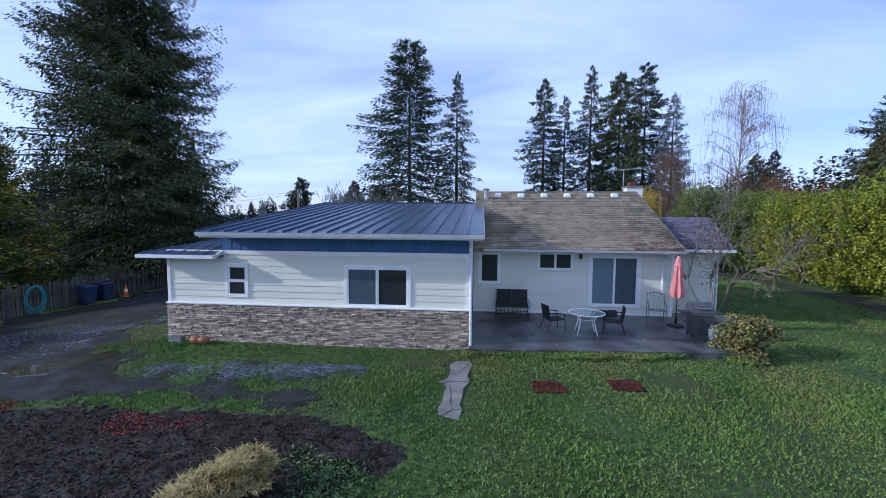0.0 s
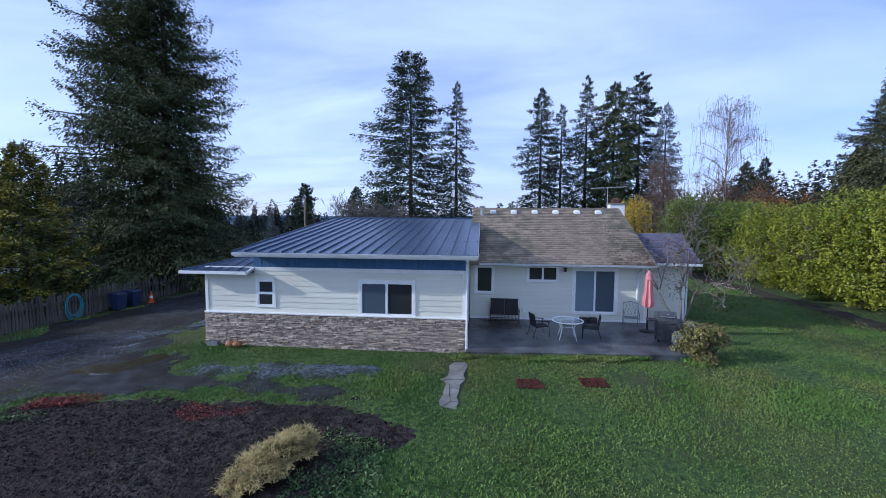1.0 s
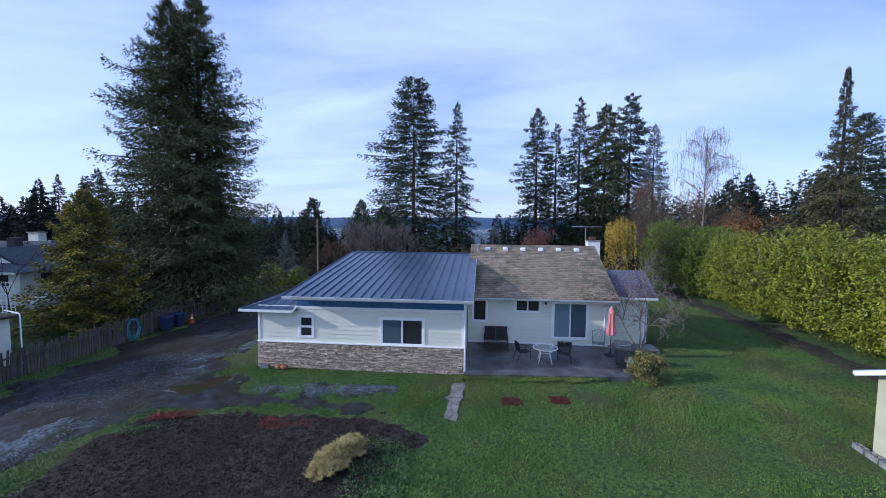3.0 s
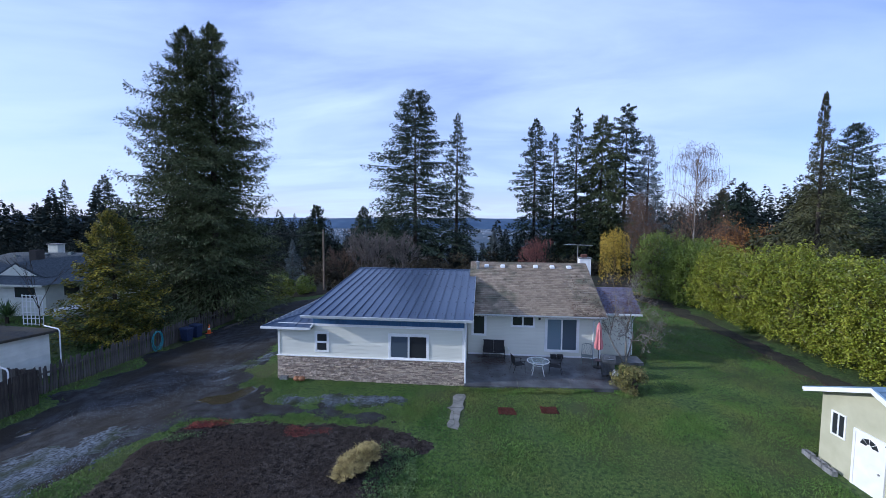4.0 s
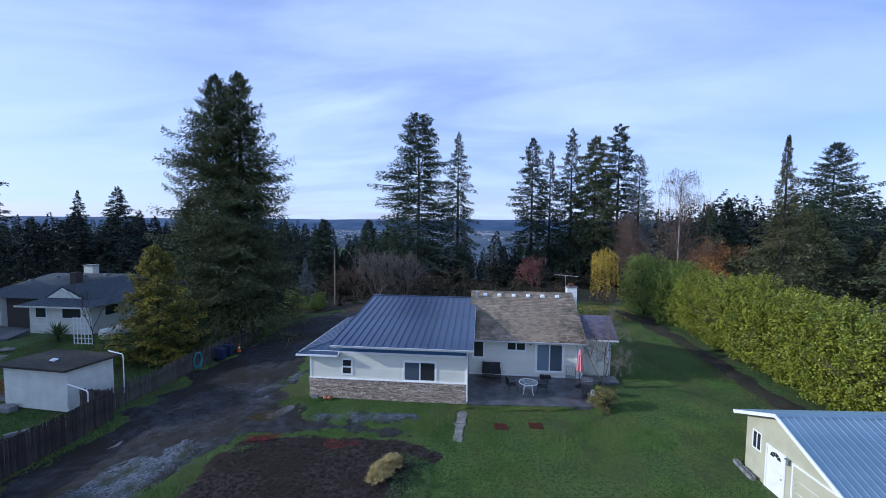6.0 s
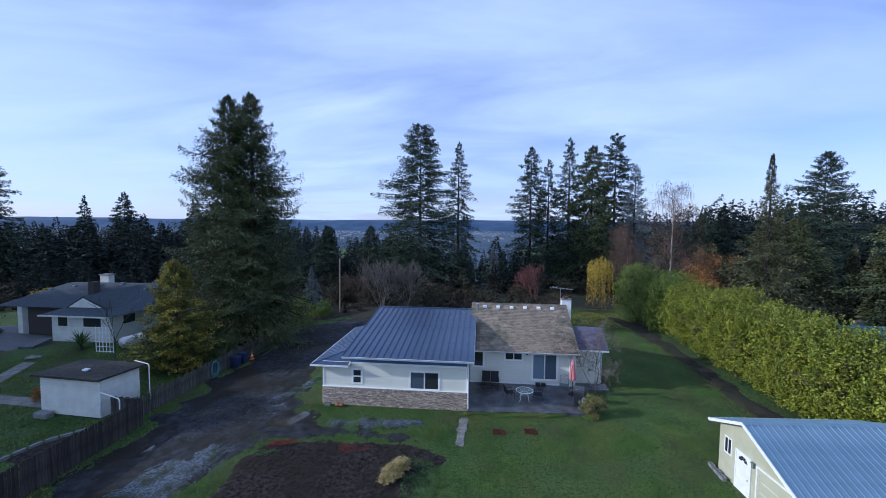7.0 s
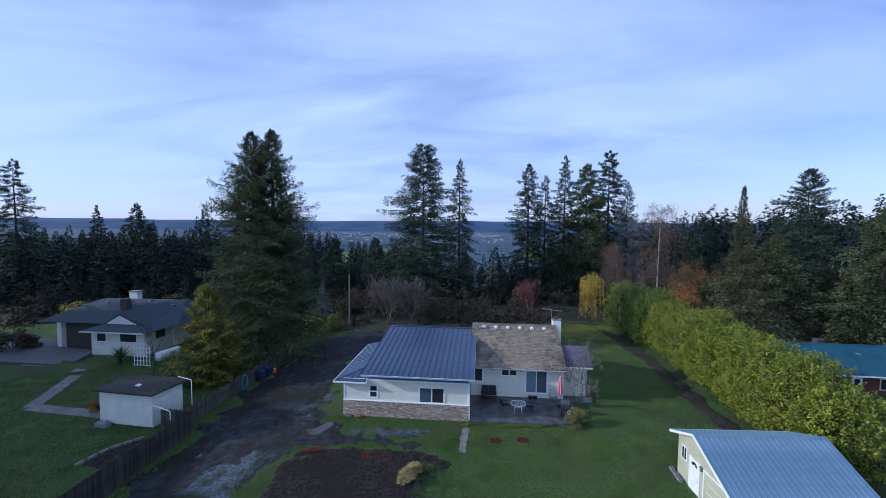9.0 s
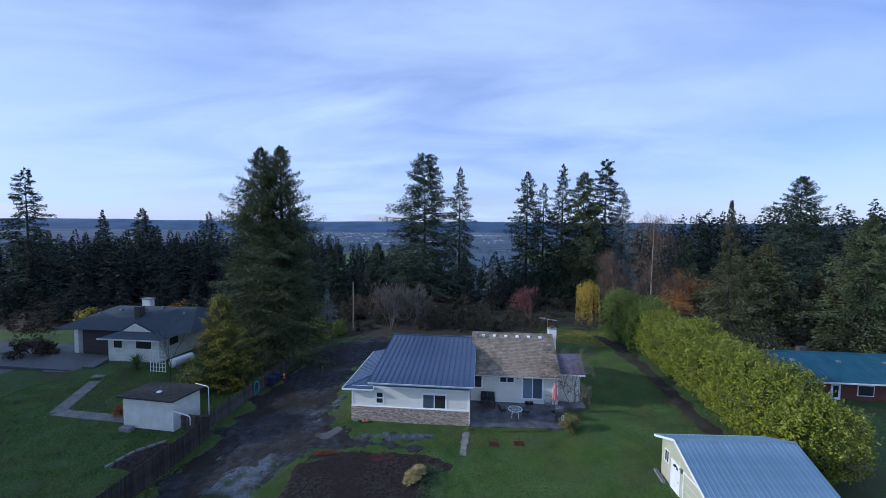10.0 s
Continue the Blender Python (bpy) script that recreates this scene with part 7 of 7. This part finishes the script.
def scatter(name, poly, n, size, seed, m, label, category, lift=0.0, up=0.5, thick=0.06, soft=0.35):
    r = np.random.RandomState(seed)
    xs, ys = np.array([p[0] for p in poly]), np.array([p[1] for p in poly])
    P = np.stack([r.uniform(xs.min(), xs.max(), n), r.uniform(ys.min(), ys.max(), n)], 1)
    d = inside(P[:, 0], P[:, 1], poly) + 0.35 * waves(P[:, 0], P[:, 1], 0.7, seed)
    P = P[d > r.uniform(0, soft, n)]
    v, f = leaves_at(np.c_[P, gz(P[:, 0], P[:, 1]) + lift + thick * r.rand(len(P))], size, r, up)
    return single(name, np_mesh(name, v, f, m), m, label, category, "stuff")


scatter("weeds", [(-2.6, -5.6), (-1.3, -6.2), (-0.9, -8.5), (-1.2, -12), (-2.6, -12), (-2.9, -8.5)], 15000, 0.07, 401, WEED, "low green weeds at the edge of the bed", "weeds", 0.02, 0.4, 0.10)
scatter("weeds", [(-11.2, -5.8), (-9.6, -5.6), (-9.7, -6.3), (-11.0, -6.6)], 1800, 0.06, 402, WEED, "low green weeds at the edge of the bed", "weeds", 0.02, 0.4, 0.16)
scatter("patio_edge_grass", [(-0.2, -0.85), (8.2, -0.28), (8.2, 0.35), (-0.2, -0.2)], 22000, 0.07, 416, BLADE, "longer grass along the front edge of the patio", "grass", 0.0, 0.05, 0.14, 0.05)
scatter("red_groundcover", [(-11.0, -5.0), (-9.3, -4.75), (-8.6, -4.95), (-9.4, -5.5), (-10.9, -5.75)], 9000, 0.055, 403, REDLEAF, "dull red groundcover along the bed", "groundcover", 0.02, 0.4, 0.12)
scatter("red_groundcover", [(-7.0, -4.75), (-5.2, -4.8), (-4.9, -5.5), (-6.6, -5.7)], 3800, 0.05, 404, REDLEAF, "dull red groundcover along the bed", "groundcover", 0.02, 0.5, 0.06)
scatter("soil_clods", BED, 26000, 0.075, 415, CLOD, "dark clods of dug soil over the bed", "soil", 0.04, 0.1, 0.035)
scatter("soil_pebbles", BED, 3500, 0.035, 405, PEBBLE, "small pale stones scattered over the soil", "pebbles", 0.055, 0.3, 0.02)
scatter("fallen_leaves", [(0.2, 2.6), (2.6, 2.4), (2.8, 4.2), (0.4, 4.3)], 900, 0.09, 406, DEAD_LEAF, "wet brown fallen leaves on the patio", "leaves", 0.20, 0.9, 0.012)
scatter("fallen_leaves", [(0.2, 0.2), (7.8, 0.5), (7.8, 4.3), (0.2, 4.3)], 700, 0.07, 407, DEAD_LEAF, "wet brown fallen leaves on the patio", "leaves", 0.195, 0.95, 0.006)
scatter("fallen_leaves", [(10, 26), (20, 24), (20.5, 33), (12, 34)], 5000, 0.16, 408, YELLOW_LEAF, "yellow fallen leaves on the far lawn", "leaves", 0.0, 0.9, 0.03)
scatter("hedge_litter", [(18.2, 0), (20.6, 0), (20.9, 26), (18.8, 26)], 3500, 0.14, 409, DEAD_LEAF, "brown leaf litter along the foot of the hedge", "leaves", 0.0, 0.9, 0.03)
for n, (poly, cnt) in enumerate((([(-8.8, -3.0), (-6.4, -3.15), (-3.3, -3.05), (-3.1, -1.8), (-4.6, -1.6), (-6.5, -2.2), (-8.6, -2.1)], 11000),
                                 ([(-13.9, -14), (-14.6, -9), (-14.2, -6.2), (-12.5, -5.2), (-12.1, -6.2), (-12.6, -9), (-12.3, -14)], 19000),
                                 ([(-12.9, 0.0), (-12.1, 1.6), (-11.8, 4.6), (-12.3, 4.8), (-12.9, 2.4), (-13.6, 0.5)], 6000),
                                 ([(-18.5, -6), (-12.6, -4.5), (-11.5, -1), (-14, 3), (-18, 2)], 7000))):
    scatter("gravel_stones", poly, cnt, 0.05, 410 + n, GRAVEL_PALE, "loose blue-grey crushed stones over grass and mud", "gravel", 0.02, 0.15, 0.018, 1.1)


def turf(n, seed):
    """Blades of the lawn nearest the house, thinned on bare ground."""
    r = np.random.RandomState(seed)
    x, y = r.uniform(-18, 19, n), r.uniform(-10.5, 8, n)
    y = np.where(r.rand(n) < 0.5, r.uniform(-10.5, -0.3, n), y)
    ok = (inside(x, y, BED) + 0.2 * waves(x, y, 0.9, 50) < -0.05) & (inside(x, y, DRIVE) + 0.8 * waves(x, y, 1.2, 11) < r.uniform(-0.3, 0.6, n))
    ok &= ~((x > L) & (x < 0.05) & (y > -0.02)) & ~((x > 0) & (x < 8.2) & (y > front(x) - 0.02)) & ~((x > 8) & (y > 3.9) & (x < 10.6))
    ok &= ~((np.abs(x + 0.2) < 0.36) & (y < -0.9) & (y > -4.2)) & ~((x > 13) & (y < -4.3))
    for x0, y0 in ((1.62, -2.2), (3.52, -1.97)):
        ok &= inside(x, y, [(x0, y0), (x0 + 0.72, y0), (x0 + 0.80, y0 - 0.66), (x0 + 0.06, y0 - 0.66)]) < 0
    ok &= r.rand(n) < 0.55 + 0.45 * waves(x, y, 1.6, 21)
    x, y = x[ok], y[ok]
    k = len(x)
    z = gz(x, y) - 0.01
    a = r.rand(k) * 6.28
    h = r.uniform(0.025, 0.07, k) * (1 + 0.35 * waves(x, y, 2.3, 22))
    w = r.uniform(0.012, 0.030, k)
    t = r.normal(0, 0.5, (k, 2)) * h[:, None]
    V = np.stack([np.stack([x - np.cos(a) * w, y - np.sin(a) * w, z], 1), np.stack([x + np.cos(a) * w, y + np.sin(a) * w, z], 1), np.stack([x + t[:, 0], y + t[:, 1], z + h], 1)], 1).reshape(-1, 3)
    return np_mesh("grass", V, np.arange(3 * k).reshape(k, 3), BLADE)


def rough_turf(n, seed):
    """Longer tufts of the neighbouring lawn and of the strip along the fence."""
    r = np.random.RandomState(seed)
    x, y = r.uniform(-46, -18.4, n), r.uniform(-16, 12, n)
    ok = (inside(x, y, DRIVE) + 0.8 * waves(x, y, 1.2, 11) < r.uniform(-0.3, 0.5, n)) & (r.rand(n) < 0.5 + 0.6 * waves(x, y, 1.3, 23))
    ok &= ~((x > -29.4) & (x < -23.9) & (y > -2.6) & (y < 1.0)) & (seg_dist(x, y, [(-41.2, 8.0), (-39.2, 3.6), (-37.2, -0.3), (-29.6, -0.8)]) > 0.62) & (inside(x, y, VEG) < 0) & ~((x < -40) & (y > 7))
    x, y = x[ok], y[ok]
    k = len(x)
    z, a = gz(x, y) - 0.01, r.rand(k) * 6.28
    h, w, t = r.uniform(0.05, 0.13, k), r.uniform(0.02, 0.045, k), r.normal(0, 0.05, (k, 2))
    V = np.stack([np.stack([x - np.cos(a) * w, y - np.sin(a) * w, z], 1), np.stack([x + np.cos(a) * w, y + np.sin(a) * w, z], 1), np.stack([x + t[:, 0], y + t[:, 1], z + h], 1)], 1).reshape(-1, 3)
    return np_mesh("grass", V, np.arange(3 * k).reshape(k, 3), BLADE)


def far_turf(n, seed):
    """Tufts of the lawn between the house and the hedge."""
    r = np.random.RandomState(seed)
    x, y = r.uniform(8, 21, n), r.uniform(5, 34, n)
    ok = ~((x < 10.7) & (y < 14.6)) & (r.rand(n) < 0.55 + 0.5 * waves(x, y, 1.9, 27))
    ok &= x < 19.6 + 0.7 * waves(x, y, 1.5, 28)
    x, y = x[ok], y[ok]
    k = len(x)
    z, a = gz(x, y) - 0.01, r.rand(k) * 6.28
    h, w, t = r.uniform(0.03, 0.085, k), r.uniform(0.018, 0.04, k), r.normal(0, 0.03, (k, 2))
    V = np.stack([np.stack([x - np.cos(a) * w, y - np.sin(a) * w, z], 1), np.stack([x + np.cos(a) * w, y + np.sin(a) * w, z], 1), np.stack([x + t[:, 0], y + t[:, 1], z + h], 1)], 1).reshape(-1, 3)
    return np_mesh("grass", V, np.arange(3 * k).reshape(k, 3), BLADE)


single("grass", far_turf(90000, 502), BLADE, "mown damp grass between house and hedge", "grass", "stuff")
single("grass", rough_turf(150000, 501), BLADE, "rough damp grass of the neighbouring lawn", "grass", "stuff")
single("grass", turf(560000, 500), BLADE, "short damp green grass blades of the lawn", "grass", "stuff")

# ---- stones of the garage plinth and roof shingles ----
def stone_courses(x0, x1, z0, z1, seed):
    r = random.Random(seed)
    out, z = [], z0
    while z < z1 - 0.02:
        h = min(r.choice((0.034, 0.042, 0.050, 0.062)), z1 - z)
        x = x0 - r.uniform(0, 0.2)
        while x < x1:
            w = r.uniform(0.09, 0.36)
            a, b = max(x0, x), min(x1, x + w)
            if b - a > 0.03:
                out.append((a, b, z, z + h, r.uniform(0.02, 0.075)))
            x += w
        z += h
    return out


plinth = part("stone_wall", M().box(L, -0.02, -0.6, 0.0, 0.03, ST), MORTAR, house, "stacked grey-brown ledgestone facing")
STONES = stone_courses(L - 0.03, 0.02, -0.30, ST - 0.004, 12)
smeshes = []
r = random.Random(13)
for k in range(6):
    q = lambda s: s + r.uniform(-0.06, 0.06)
    smeshes.append(M().prism([(-0.5, 0, -0.5), (0.5, 0, -0.5), (0.5, 0, 0.5), (-0.5, 0, 0.5)], [(q(-0.47), -1 + q(0), q(-0.42)), (q(0.47), -1 + q(0), q(-0.42)), (q(0.47), -1 + q(0), q(0.42)), (q(-0.47), -1 + q(0), q(0.42))]).mesh("stone", STONE))
near = [s for s in STONES if -4.6 < s[0] < -0.4 and s[2] > 0.0][:300]
rest = M()
nset = set(near)
for i, s in enumerate(STONES):
    a, b, z0, z1, d = s
    if s in nset:
        ob = part("stone", smeshes[i % 6], STONE, plinth)
        ob.location, ob.scale = ((a + b) / 2, -0.02, (z0 + z1) / 2), (b - a - 0.006, d, z1 - z0 - 0.004)
    else:
        j = [r.uniform(-0.008, 0.008) for _ in range(8)]
        rest.prism([(a, -0.02, z0), (b - 0.005, -0.02, z0), (b - 0.005, -0.02, z1 - 0.003), (a, -0.02, z1 - 0.003)],
                   [(a + 0.008, -0.02 - d + j[0], z0 + 0.006), (b - 0.013, -0.02 - d + j[1], z0 + 0.006 + j[2] * 0.4), (b - 0.013, -0.02 - d + j[3], z1 - 0.009), (a + 0.008, -0.02 - d + j[4], z1 - 0.009 + j[5] * 0.4)])
part("stone_rest", rest, STONE_I, plinth)["kind"] = "stuff"

SLOPE = (SZ1 - SZ0) / (SY1 - SY0)
LEN = math.hypot(SY1 - SY0, SZ1 - SZ0)
ANG = math.degrees(math.atan(SLOPE))
EXP, SWD = 0.195, 0.31
shm = [M().prism([(0.004, 0, 0.0), (SWD - 0.006, 0, 0.0), (SWD - 0.006, EXP + 0.02, -0.012), (0.004, EXP + 0.02, -0.012)], [(0.004, 0, 0.018 + 0.004 * k), (SWD - 0.010, 0, 0.020 + 0.003 * k), (SWD - 0.006, EXP + 0.02, -0.002), (0.004, EXP + 0.02, -0.002)]).mesh("shingle", SHINGLE) for k in range(3)]
rest = M()
T = pose(0, SY0, SZ0, ANG, 0, 0)
count = 0
r = random.Random(14)
for row in range(int(LEN / EXP)):
    x = SX0 - (row % 2) * SWD / 2 - r.uniform(0, 0.05)
    while x < SX1 - 0.02:
        a, b = max(SX0, x), min(SX1, x + SWD)
        if b - a > 0.05:
            full = b - a > SWD - 0.001
            if full and 3.0 < x < 6.2 and row < 30 and count < 300:
                ob = part("shingle", shm[r.randrange(3)], SHINGLE, sroof)
                ob.matrix_world = T @ pose(x, row * EXP, 0)
                count += 1
            else:
                k = r.uniform(0, 0.006)
                pts = [(a + 0.004, 0, 0.0), (b - 0.006, 0, 0.0), (b - 0.006, EXP + 0.02, -0.012), (a + 0.004, EXP + 0.02, -0.012)]
                tops = [(a + 0.004, 0, 0.018 + k), (b - 0.010, 0, 0.019 + k), (b - 0.006, EXP + 0.02, -0.002), (a + 0.004, EXP + 0.02, -0.002)]
                rest.prism([T @ Vector((p[0], p[1] + row * EXP, p[2])) for p in pts], [T @ Vector((p[0], p[1] + row * EXP, p[2])) for p in tops])
        x += SWD
part("shingle_rest", rest, SHINGLE_I, sroof)["kind"] = "stuff"
A2 = math.degrees(math.atan2(1.30, 2.0))
T = pose(0, 5.0, 2.765, A2, 0, 0)
ash = M().prism([(0.004, 0, 0.0), (SWD - 0.006, 0, 0.0), (SWD - 0.006, EXP + 0.02, -0.012), (0.004, EXP + 0.02, -0.012)], [(0.004, 0, 0.013), (SWD - 0.006, 0, 0.014), (SWD - 0.006, EXP + 0.02, -0.002), (0.004, EXP + 0.02, -0.002)]).mesh("shingle", SHINGLE_PURPLE)
for row in range(12):
    for i in range(7):
        part("shingle", ash, SHINGLE_PURPLE, aroof).matrix_world = T @ pose(8.22 + i * SWD + (row % 2) * 0.13, row * EXP, 0)
lv = np.random.RandomState(15)
for nm, x0, x1, n_, base_t in (("roof_litter", 6.2, 8.0, 420, pose(0, SY0, SZ0, ANG, 0, 0)), ("roof_litter", 8.3, 10.3, 380, T)):
    P = np.stack([x1 - (x1 - x0) * lv.rand(n_) ** 1.4, lv.rand(n_) ** 1.5 * 2.0, 0.022 + 0.01 * lv.rand(n_)], 1)
    v, f = leaves_at(P, 0.09, lv, 0.9)
    o = single(nm, np_mesh(nm, v, f, DEAD_LEAF), DEAD_LEAF, "brown fallen leaves lying on the roof shingles", "leaves", "stuff")
    o.matrix_world = base_t
